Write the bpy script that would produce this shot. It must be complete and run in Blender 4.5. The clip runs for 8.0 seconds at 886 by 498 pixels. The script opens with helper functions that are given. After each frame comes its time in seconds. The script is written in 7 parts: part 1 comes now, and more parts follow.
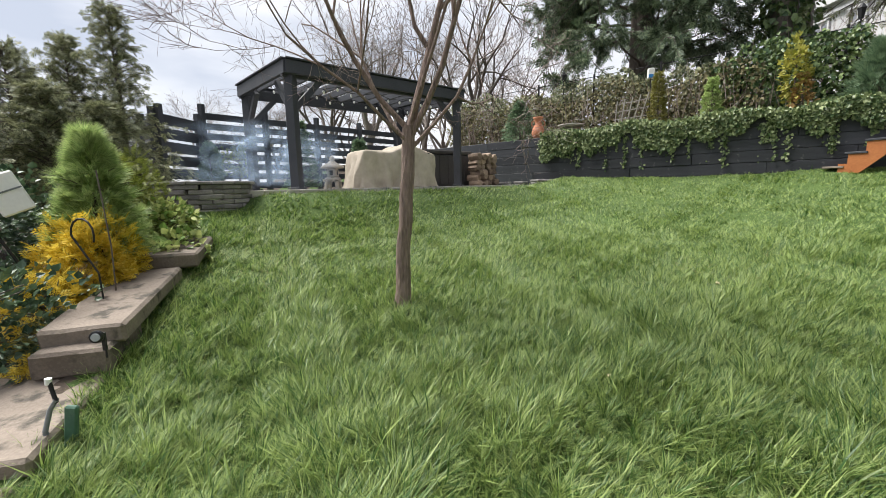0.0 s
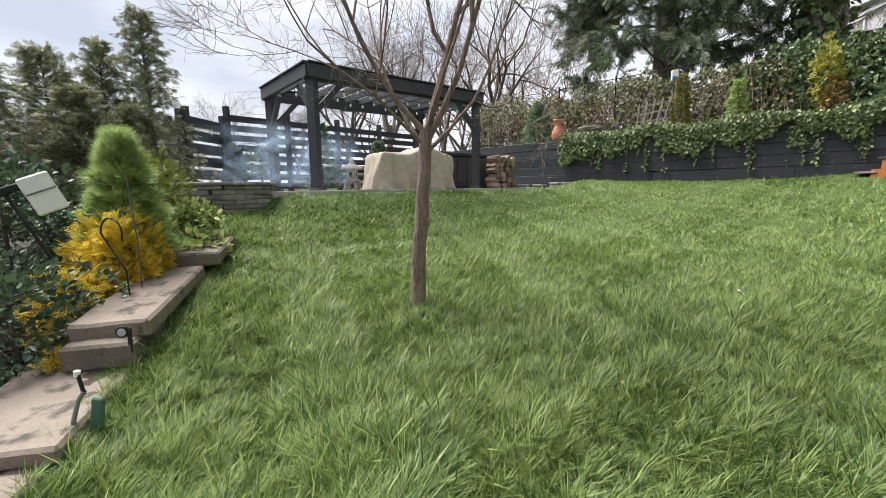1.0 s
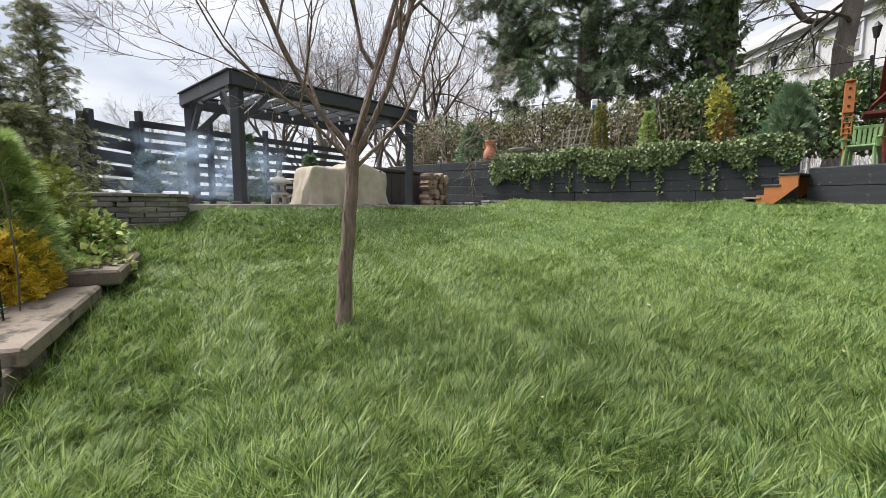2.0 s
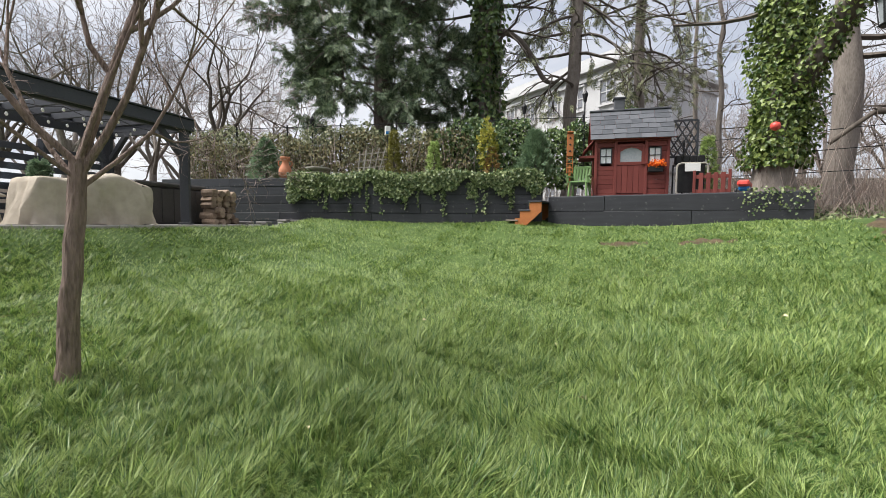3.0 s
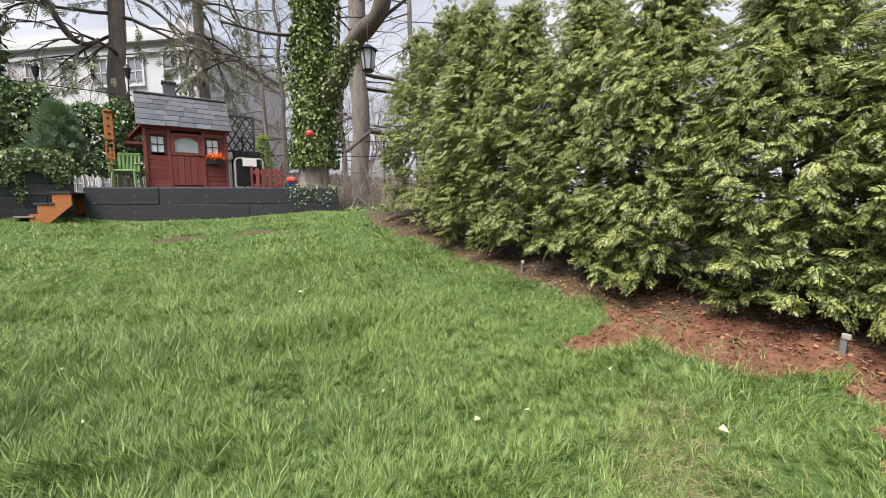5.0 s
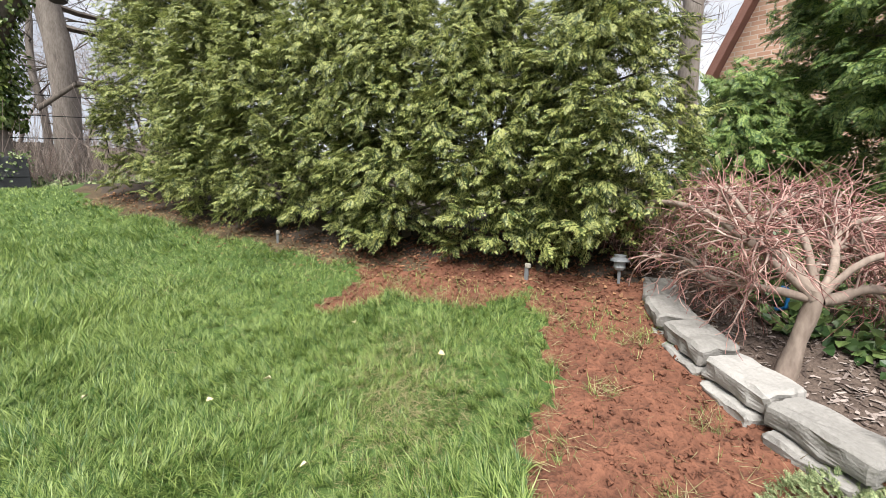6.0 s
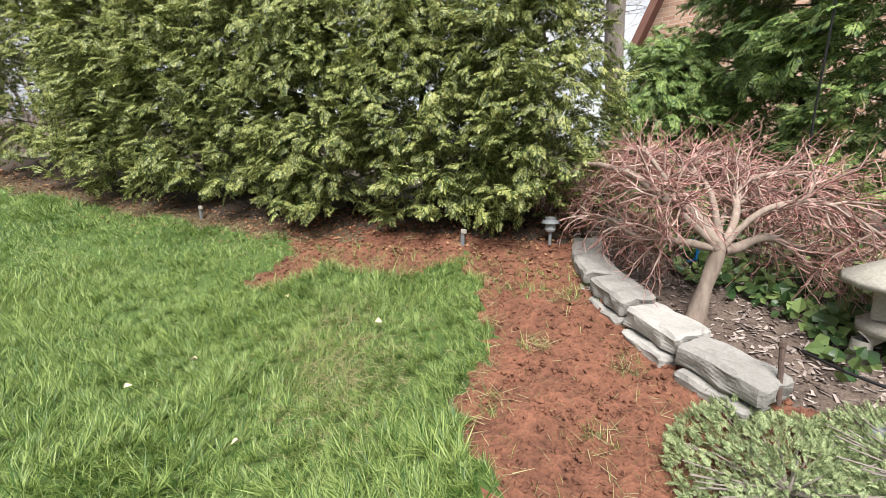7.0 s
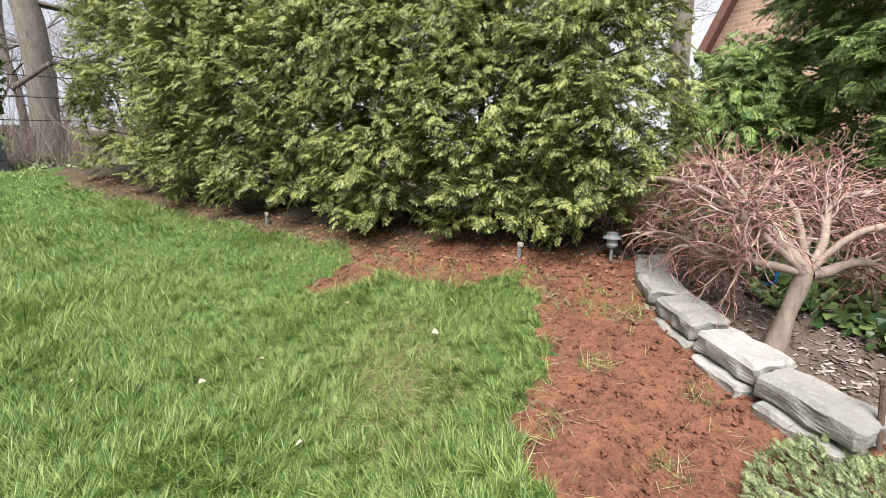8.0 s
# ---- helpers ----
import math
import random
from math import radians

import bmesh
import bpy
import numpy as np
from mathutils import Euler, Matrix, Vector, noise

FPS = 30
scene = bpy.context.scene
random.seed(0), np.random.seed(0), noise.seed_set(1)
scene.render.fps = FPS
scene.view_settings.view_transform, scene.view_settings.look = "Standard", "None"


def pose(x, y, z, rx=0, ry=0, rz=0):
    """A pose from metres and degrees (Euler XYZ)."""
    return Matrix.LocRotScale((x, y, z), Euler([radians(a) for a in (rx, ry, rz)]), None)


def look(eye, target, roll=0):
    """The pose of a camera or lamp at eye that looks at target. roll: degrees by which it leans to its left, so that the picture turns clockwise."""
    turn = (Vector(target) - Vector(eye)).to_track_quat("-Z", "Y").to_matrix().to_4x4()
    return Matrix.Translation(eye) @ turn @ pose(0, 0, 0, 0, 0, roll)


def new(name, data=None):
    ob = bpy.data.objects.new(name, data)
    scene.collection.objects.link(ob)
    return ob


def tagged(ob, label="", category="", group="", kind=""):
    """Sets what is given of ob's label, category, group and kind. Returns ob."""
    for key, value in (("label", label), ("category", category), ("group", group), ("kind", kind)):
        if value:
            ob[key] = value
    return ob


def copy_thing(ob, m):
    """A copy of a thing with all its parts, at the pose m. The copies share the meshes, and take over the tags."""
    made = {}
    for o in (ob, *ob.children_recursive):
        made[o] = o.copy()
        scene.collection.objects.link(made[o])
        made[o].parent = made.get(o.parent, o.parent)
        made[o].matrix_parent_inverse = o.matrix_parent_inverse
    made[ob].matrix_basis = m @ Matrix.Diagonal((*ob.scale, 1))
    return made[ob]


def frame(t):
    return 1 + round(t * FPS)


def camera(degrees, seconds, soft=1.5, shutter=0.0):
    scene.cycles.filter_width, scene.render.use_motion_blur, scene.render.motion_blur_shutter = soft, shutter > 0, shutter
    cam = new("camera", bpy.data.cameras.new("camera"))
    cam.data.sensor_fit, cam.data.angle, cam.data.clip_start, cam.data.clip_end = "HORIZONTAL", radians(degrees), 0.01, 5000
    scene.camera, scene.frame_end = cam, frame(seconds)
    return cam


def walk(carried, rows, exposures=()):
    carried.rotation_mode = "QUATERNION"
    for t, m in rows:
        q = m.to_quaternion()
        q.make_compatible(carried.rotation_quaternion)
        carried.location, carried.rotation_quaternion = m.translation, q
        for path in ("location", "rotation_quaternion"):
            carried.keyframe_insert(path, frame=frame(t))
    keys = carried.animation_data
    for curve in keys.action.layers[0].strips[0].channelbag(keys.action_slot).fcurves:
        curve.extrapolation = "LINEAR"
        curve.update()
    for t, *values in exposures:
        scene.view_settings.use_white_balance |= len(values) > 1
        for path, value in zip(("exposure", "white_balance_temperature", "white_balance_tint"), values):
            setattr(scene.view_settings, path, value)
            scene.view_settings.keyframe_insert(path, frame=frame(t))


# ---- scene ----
cam = camera(91.8, 8.0, 0.6)
PATH = [
    (0, (0.207, -0.324, 1.401), (-0.269, 1.597, 1.117), -1.4),
    (0.5, (0.237, -0.345, 1.43), (-0.297, 1.56, 1.143), -1.2),
    (1, (0.24, -0.337, 1.416), (-0.318, 1.563, 1.14), -0.9),
    (1.2, (0.236, -0.33, 1.408), (-0.31, 1.575, 1.142), -0.8),
    (2.3, (0.395, -0.296, 1.457), (0.333, 1.696, 1.29), 0.4),
    (2.5, (0.465, -0.319, 1.476), (0.578, 1.673, 1.333), 0.3),
    (3, (0.631, -0.389, 1.517), (1.214, 1.521, 1.396), 0.6),
    (3.5, (0.679, -0.667, 1.689), (1.627, 1.089, 1.558), 0.3),
    (4, (0.74, -0.771, 1.717), (2.009, 0.769, 1.587), 0.1),
    (4.1, (0.738, -0.816, 1.719), (2.064, 0.676, 1.591), -0.0),
    (4.5, (0.809, -0.874, 1.697), (2.386, 0.347, 1.551), -0.2),
    (4.6, (0.836, -0.902, 1.694), (2.472, 0.238, 1.537), -0.2),
    (5, (0.943, -1.057, 1.619), (2.782, -0.292, 1.441), -0.8),
    (5.1, (0.968, -1.1, 1.607), (2.845, -0.437, 1.414), -1.2),
    (5.2, (0.98, -1.139, 1.594), (2.89, -0.581, 1.395), -1.2),
    (6.3, (1.019, -1.428, 1.45), (2.954, -1.774, 1.081), -2.5),
    (6.5, (1.023, -1.437, 1.436), (2.94, -1.837, 1.033), -2.7),
    (7, (1.019, -1.449, 1.423), (2.921, -1.886, 0.986), -2.9),
    (7.5, (1.023, -1.418, 1.44), (2.939, -1.802, 1.014), -2.8),
    (8, (1.036, -1.372, 1.45), (2.984, -1.6, 1.063), -2.4),
]
walk(cam, [(t, look(eye, target, roll)) for t, eye, target, roll in PATH],
     exposures=[(0, 1.05), (1.2, 1.08), (2.5, 0.98), (3.5, 0.93), (4.5, 0.97), (5.2, 1.0), (6.3, 1.05), (7, 1.07), (8, 1.1)])

# ---- light ----
world = bpy.data.worlds.new("overcast_sky")
scene.world = world
world.use_nodes = True
wn, wl = world.node_tree.nodes, world.node_tree.links
wn.clear()
w_out = wn.new("ShaderNodeOutputWorld")
w_bg = wn.new("ShaderNodeBackground")
w_bg.inputs["Strength"].default_value = 0.085
w_sky = wn.new("ShaderNodeTexSky")
w_sky.sky_type = "NISHITA"
w_sky.sun_disc = False
w_sky.sun_elevation = radians(58)
w_sky.sun_rotation = radians(-78)
w_tc = wn.new("ShaderNodeTexCoord")
w_map = wn.new("ShaderNodeMapping")
w_map.inputs["Scale"].default_value = (1.0, 1.0, 3.2)
w_noise = wn.new("ShaderNodeTexNoise")
w_noise.inputs["Scale"].default_value = 2.2
w_noise.inputs["Detail"].default_value = 5
w_noise.inputs["Roughness"].default_value = 0.5
w_ramp = wn.new("ShaderNodeValToRGB")
w_ramp.color_ramp.elements[0].position, w_ramp.color_ramp.elements[0].color = 0.36, (0.60, 0.64, 0.74, 1)
w_ramp.color_ramp.elements[1].position, w_ramp.color_ramp.elements[1].color = 0.62, (1.0, 1.0, 1.03, 1)
w_scale = wn.new("ShaderNodeVectorMath")
w_scale.operation = "SCALE"
w_scale.inputs["Scale"].default_value = 6.3
w_mix = wn.new("ShaderNodeMix")
w_mix.data_type = "RGBA"
w_mix.inputs["Factor"].default_value = 0.88
wl.new(w_tc.outputs["Generated"], w_map.inputs["Vector"])
wl.new(w_map.outputs["Vector"], w_noise.inputs["Vector"])
wl.new(w_noise.outputs["Fac"], w_ramp.inputs["Fac"])
wl.new(w_ramp.outputs["Color"], w_scale.inputs[0])
wl.new(w_sky.outputs["Color"], w_mix.inputs["A"])
wl.new(w_scale.outputs["Vector"], w_mix.inputs["B"])
wl.new(w_mix.outputs["Result"], w_bg.inputs["Color"])
wl.new(w_bg.outputs["Background"], w_out.inputs["Surface"])

sun = new("sun", bpy.data.lights.new("sun", "SUN"))
sun.data.energy, sun.data.angle, sun.data.color = 4.0, radians(35), (1.0, 0.97, 0.92)
sun.matrix_world = look((0, 0, 30), (18, -4, 0))


# ---- materials ----
def mat(name, low, high, rough=0.75, scale=6.0, fine=60.0, bump=0.3, island=False, pieces=False, metal=0.0, leaf=0.0,
        stain=None, stretch=(1, 1, 1), detail=0.5, spec=0.4, deep=0.01):
    """A surface between two colours, with coarse and fine variation and relief."""
    m = bpy.data.materials.new(name)
    m.use_nodes = True
    nt = m.node_tree
    n, l = nt.nodes, nt.links
    bsdf = n["Principled BSDF"]
    tc = n.new("ShaderNodeTexCoord")
    mp = n.new("ShaderNodeMapping")
    mp.inputs["Scale"].default_value = stretch
    l.new(tc.outputs["Object"], mp.inputs["Vector"])
    big = n.new("ShaderNodeTexNoise")
    big.inputs["Scale"].default_value, big.inputs["Detail"].default_value = scale, 4
    small = n.new("ShaderNodeTexNoise")
    small.inputs["Scale"].default_value, small.inputs["Detail"].default_value = fine, 3
    l.new(mp.outputs["Vector"], big.inputs["Vector"])
    l.new(mp.outputs["Vector"], small.inputs["Vector"])
    add = n.new("ShaderNodeMix")
    add.inputs["Factor"].default_value = detail
    l.new(big.outputs["Fac"], add.inputs["A"])
    l.new(small.outputs["Fac"], add.inputs["B"])
    fac = add.outputs["Result"]
    if island or pieces:
        src = n.new("ShaderNodeNewGeometry") if island else n.new("ShaderNodeObjectInfo")
        rnd = src.outputs["Random Per Island"] if island else src.outputs["Random"]
        mx = n.new("ShaderNodeMix")
        mx.inputs["Factor"].default_value = 0.6 if island else 0.3
        l.new(fac, mx.inputs["A"])
        l.new(rnd, mx.inputs["B"])
        fac = mx.outputs["Result"]
    ramp = n.new("ShaderNodeValToRGB")
    e = ramp.color_ramp.elements
    e[0].position, e[0].color = 0.3, (*low, 1)
    e[1].position, e[1].color = 0.7, (*high, 1)
    l.new(fac, ramp.inputs["Fac"])
    col = ramp.outputs["Color"]
    if stain:
        sn = n.new("ShaderNodeTexNoise")
        sn.inputs["Scale"].default_value, sn.inputs["Detail"].default_value = stain[1], 6
        l.new(tc.outputs["Object"], sn.inputs["Vector"])
        sr = n.new("ShaderNodeValToRGB")
        sr.color_ramp.elements[0].position, sr.color_ramp.elements[1].position = stain[2], stain[2] + 0.12
        l.new(sn.outputs["Fac"], sr.inputs["Fac"])
        sm = n.new("ShaderNodeMix")
        sm.data_type = "RGBA"
        l.new(sr.outputs["Color"], sm.inputs["Factor"])
        l.new(col, sm.inputs["A"])
        sm.inputs["B"].default_value = (*stain[0], 1)
        col = sm.outputs["Result"]
    l.new(col, bsdf.inputs["Base Color"])
    bsdf.inputs["Roughness"].default_value = rough
    bsdf.inputs["Metallic"].default_value = metal
    bsdf.inputs["Specular IOR Level"].default_value = spec
    if bump:
        bp = n.new("ShaderNodeBump")
        bp.inputs["Strength"].default_value, bp.inputs["Distance"].default_value = bump, deep
        l.new(add.outputs["Result"], bp.inputs["Height"])
        l.new(bp.outputs["Normal"], bsdf.inputs["Normal"])
    if leaf:
        tr = n.new("ShaderNodeBsdfTranslucent")
        l.new(col, tr.inputs["Color"])
        sh = n.new("ShaderNodeMixShader")
        sh.inputs["Fac"].default_value = leaf
        l.new(bsdf.outputs["BSDF"], sh.inputs[1])
        l.new(tr.outputs["BSDF"], sh.inputs[2])
        l.new(sh.outputs["Shader"], n["Material Output"].inputs["Surface"])
    return m


M_TURF = mat("turf", (0.028, 0.055, 0.010), (0.075, 0.125, 0.028), 0.95, 1.3, 45, 0.8)
M_GRASS = mat("grass_blades", (0.036, 0.105, 0.014), (0.345, 0.44, 0.132), 0.48, 0.7, 3.0, 0, island=True, leaf=0.3, spec=0.6)
M_DRY = mat("dry_grass", (0.22, 0.19, 0.09), (0.42, 0.36, 0.2), 0.7, 2, 30, 0, island=True, leaf=0.2)
M_SOIL = mat("red_soil", (0.085, 0.034, 0.020), (0.235, 0.10, 0.060), 0.95, 5, 26, 1.0, deep=0.09)
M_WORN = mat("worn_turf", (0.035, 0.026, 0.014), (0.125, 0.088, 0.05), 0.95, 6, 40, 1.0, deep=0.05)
M_MULCH = mat("mulch", (0.05, 0.035, 0.028), (0.18, 0.135, 0.11), 0.95, 7, 60, 1.0, deep=0.04)
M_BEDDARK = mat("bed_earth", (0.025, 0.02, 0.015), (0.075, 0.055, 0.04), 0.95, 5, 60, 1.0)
M_BLACK = mat("black_stained_timber", (0.018, 0.019, 0.024), (0.05, 0.052, 0.062), 0.6, 2, 40, 0.4, pieces=True, stretch=(1, 1, 6), stain=((0.13, 0.125, 0.12), 9, 0.63))
M_CHAR = mat("charcoal_timber", (0.028, 0.03, 0.037), (0.062, 0.066, 0.078), 0.62, 2.5, 50, 0.4, pieces=True)
M_PATIO = mat("patio_stone", (0.3, 0.28, 0.26), (0.46, 0.43, 0.4), 0.85, 3, 60, 0.3, pieces=True)
M_SLAB = mat("sandstone_slab", (0.13, 0.105, 0.085), (0.27, 0.225, 0.185), 0.9, 5, 60, 0.9, pieces=True, stain=((0.07, 0.062, 0.05), 7, 0.56))
M_LEDGE = mat("dark_ledgestone", (0.10, 0.095, 0.095), (0.30, 0.28, 0.27), 0.85, 6, 50, 0.6, pieces=True)
M_BLOCK = mat("pale_concrete_block", (0.21, 0.20, 0.185), (0.36, 0.345, 0.325), 0.9, 7, 60, 1.0, pieces=True)
M_TARP = mat("beige_canvas", (0.36, 0.31, 0.245), (0.52, 0.455, 0.37), 0.85, 2.5, 7, 0.5, deep=0.03)
M_RED = mat("red_painted_cedar", (0.145, 0.030, 0.024), (0.21, 0.05, 0.04), 0.6, 4, 60, 0.25, pieces=True)
M_SHINGLE = mat("grey_shingle", (0.055, 0.06, 0.07), (0.12, 0.125, 0.14), 0.9, 6, 90, 0.5, pieces=True)
M_WHITE = mat("white_paint", (0.72, 0.72, 0.70), (0.82, 0.82, 0.80), 0.6, 3, 40, 0.1)
M_HOUSE = mat("white_stucco", (0.44, 0.44, 0.45), (0.56, 0.56, 0.57), 0.85, 0.6, 10, 0.1)
M_ORANGE = mat("orange_stained_wood", (0.30, 0.095, 0.028), (0.44, 0.16, 0.05), 0.6, 3, 40, 0.3)
M_PLGREEN = mat("green_plastic", (0.15, 0.255, 0.095), (0.20, 0.32, 0.13), 0.4, 3, 30, 0)
M_TERRA = mat("terracotta", (0.40, 0.15, 0.08), (0.56, 0.24, 0.14), 0.8, 6, 50, 0.3)
M_CONC = mat("cast_stone", (0.27, 0.25, 0.215), (0.46, 0.43, 0.38), 0.9, 7, 70, 0.5)
M_BARKYOUNG = mat("young_bark", (0.095, 0.068, 0.055), (0.33, 0.245, 0.205), 0.9, 22, 60, 1.0, stretch=(1, 1, 0.18), deep=0.05)
M_TWIGYOUNG = mat("young_twigs", (0.13, 0.095, 0.09), (0.34, 0.27, 0.25), 0.8, 6, 40, 0, island=True)
M_BARK = mat("grey_bark", (0.11, 0.092, 0.08), (0.28, 0.245, 0.215), 0.9, 9, 40, 1.0, stretch=(1, 1, 0.25))
M_BARKPALE = mat("pale_twigs", (0.20, 0.15, 0.125), (0.40, 0.33, 0.29), 0.85, 6, 40, 0.5, island=True)
M_BARKDARK = mat("dark_bark", (0.06, 0.05, 0.042), (0.16, 0.135, 0.115), 0.95, 4, 25, 1.0, stretch=(1, 1, 0.3))
M_TWIGFAR = mat("hazy_twigs", (0.22, 0.18, 0.17), (0.36, 0.31, 0.29), 0.9, 4, 20, 0, island=True)
M_TWIGRED = mat("red_twigs", (0.20, 0.075, 0.07), (0.48, 0.29, 0.25), 0.7, 5, 30, 0, island=True)
M_THUJA = mat("hedge_sprays", (0.05, 0.085, 0.025), (0.44, 0.465, 0.16), 0.5, 0.9, 6, 0, island=True, leaf=0.36)
M_THUJADARK = mat("deep_green_sprays", (0.06, 0.125, 0.035), (0.29, 0.38, 0.11), 0.5, 0.9, 6, 0, island=True, leaf=0.2)
# raised and greyed so the sky's haze and gloss sit in the leaf colour
M_CONIFER = mat("hazed_conifer_sprays", (0.05, 0.085, 0.045), (0.21, 0.27, 0.155), 0.5, 0.8, 5, 0, island=True, leaf=0.15)
M_CYPRESS = mat("grey_green_sprays", (0.11, 0.13, 0.07), (0.36, 0.37, 0.21), 0.6, 0.8, 5, 0, island=True, leaf=0.2)
M_IVY = mat("ivy_leaves", (0.035, 0.075, 0.025), (0.17, 0.24, 0.08), 0.35, 0.9, 6, 0, island=True, leaf=0.15)
M_IVYPALE = mat("variegated_ivy", (0.065, 0.11, 0.04), (0.28, 0.33, 0.15), 0.4, 1.2, 7, 0, island=True, leaf=0.15)
M_GOLD = mat("golden_foliage", (0.62, 0.44, 0.03), (0.85, 0.68, 0.12), 0.6, 1.5, 8, 0, island=True, leaf=0.3)
M_PINE = mat("pine_needles", (0.20, 0.30, 0.09), (0.48, 0.58, 0.23), 0.55, 1.5, 8, 0, island=True, leaf=0.45)
M_BLUEGREEN = mat("blue_green_needles", (0.09, 0.16, 0.09), (0.25, 0.34, 0.2), 0.6, 1.5, 8, 0, island=True, leaf=0.2)
M_JUNIPER = mat("juniper_sprays", (0.11, 0.17, 0.07), (0.43, 0.48, 0.25), 0.6, 2, 12, 0, island=True, leaf=0.2)
M_DEAD = mat("dead_leaves", (0.14, 0.065, 0.035), (0.36, 0.20, 0.11), 0.8, 3, 20, 0, island=True, leaf=0.15)
M_PALELEAF = mat("pale_fallen_leaf", (0.5, 0.42, 0.25), (0.7, 0.62, 0.42), 0.7, 9, 60, 0)
M_METAL = mat("black_metal", (0.012, 0.012, 0.013), (0.03, 0.03, 0.032), 0.45, 8, 60, 0.1, metal=0.3)
M_GREY = mat("grey_plastic", (0.13, 0.14, 0.15), (0.2, 0.21, 0.22), 0.5, 8, 60, 0)
M_BLUE = mat("blue_hose", (0.02, 0.16, 0.42), (0.03, 0.22, 0.55), 0.4, 8, 60, 0)
# dark glass paled, with the haze among the trees put into its colour
M_HAZEDGLASS = mat("hazed_window", (0.16, 0.17, 0.19), (0.24, 0.25, 0.28), 0.15, 2, 10, 0)
M_TUB = mat("brown_tub_panel", (0.035, 0.032, 0.032), (0.07, 0.064, 0.062), 0.55, 3, 30, 0.2)
M_LOG = mat("split_logs", (0.08, 0.055, 0.04), (0.36, 0.27, 0.20), 0.9, 8, 50, 0.6, pieces=True)
M_ORFLOWER = mat("orange_flowers", (0.75, 0.12, 0.01), (0.9, 0.26, 0.03), 0.6, 4, 20, 0, island=True, leaf=0.2)
M_REDPL = mat("red_plastic", (0.55, 0.06, 0.05), (0.65, 0.09, 0.07), 0.4, 4, 20, 0)


# ---- mesh tools ----
def raw_mesh(name, verts, tris, smooth=False):
    """A triangle mesh from two arrays."""
    verts, tris = np.asarray(verts, np.float32), np.asarray(tris, np.int32)
    me = bpy.data.meshes.new(name)
    me.vertices.add(len(verts))
    me.vertices.foreach_set("co", verts.ravel())
    me.loops.add(tris.size)
    me.loops.foreach_set("vertex_index", tris.ravel())
    me.polygons.add(len(tris))
    me.polygons.foreach_set("loop_start", np.arange(0, tris.size, 3, dtype=np.int32))
    me.polygons.foreach_set("use_smooth", np.full(len(tris), smooth))
    me.update(calc_edges=True)
    return me


def part(name, shape, material, parent=None, label="", smooth=False):
    """Links a bmesh or a mesh as one object under a thing or a part."""
    if isinstance(shape, bmesh.types.BMesh):
        bmesh.ops.recalc_face_normals(shape, faces=shape.faces)
        me = bpy.data.meshes.new(name)
        for f in shape.faces:
            f.smooth = smooth
        shape.to_mesh(me)
        shape.free()
    else:
        me = shape
    if material and not me.materials:
        me.materials.append(material)
    ob = new(name, me)
    if parent:
        ob.parent = parent
    return tagged(ob, label)


def thing(name, m, label, category, group="", kind=""):
    ob = new(name)
    ob.empty_display_size = 0.1
    ob.matrix_world = m
    return tagged(ob, label, category, group, kind)


def box(bm, c, s, m=None, bevel=0.0):
    """Adds a box of size s about c, turned by m."""
    made = bmesh.ops.create_cube(bm, size=1.0, matrix=(m or Matrix()) @ Matrix.Translation(c) @ Matrix.Diagonal((*s, 1)))
    if bevel:
        edges = list({e for v in made["verts"] for e in v.link_edges})
        bmesh.ops.bevel(bm, geom=edges, offset=bevel, segments=1, affect="EDGES")
    return bm


def box_bm(c, s, m=None, bevel=0.0):
    return box(bmesh.new(), c, s, m, bevel)


def beam_bm(a, b, w, h, bevel=0.006, bm=None):
    """A squared timber from a to b, w wide and h high."""
    a, b = Vector(a), Vector(b)
    d = b - a
    y = d.normalized()
    x = y.cross(Vector((0, 0, 1)))
    x = x.normalized() if x.length > 0.01 else Vector((1, 0, 0))
    z = x.cross(y)
    m = Matrix((x, y, z)).transposed().to_4x4()
    m.translation = (a + b) / 2
    return box(bm or bmesh.new(), (0, 0, 0), (w, d.length, h), m, bevel)


def lathe_bm(profile, sides=16, bm=None, at=(0, 0, 0)):
    """A turned shape from (radius, height) pairs."""
    bm = bm or bmesh.new()
    rings = []
    for r, z in profile:
        rings.append([bm.verts.new((at[0] + r * math.cos(2 * math.pi * k / sides), at[1] + r * math.sin(2 * math.pi * k / sides), at[2] + z)) for k in range(sides)])
    for a, b in zip(rings, rings[1:]):
        for k in range(sides):
            bm.faces.new((a[k], a[(k + 1) % sides], b[(k + 1) % sides], b[k]))
    bm.faces.new(rings[0][::-1])
    bm.faces.new(rings[-1])
    return bm


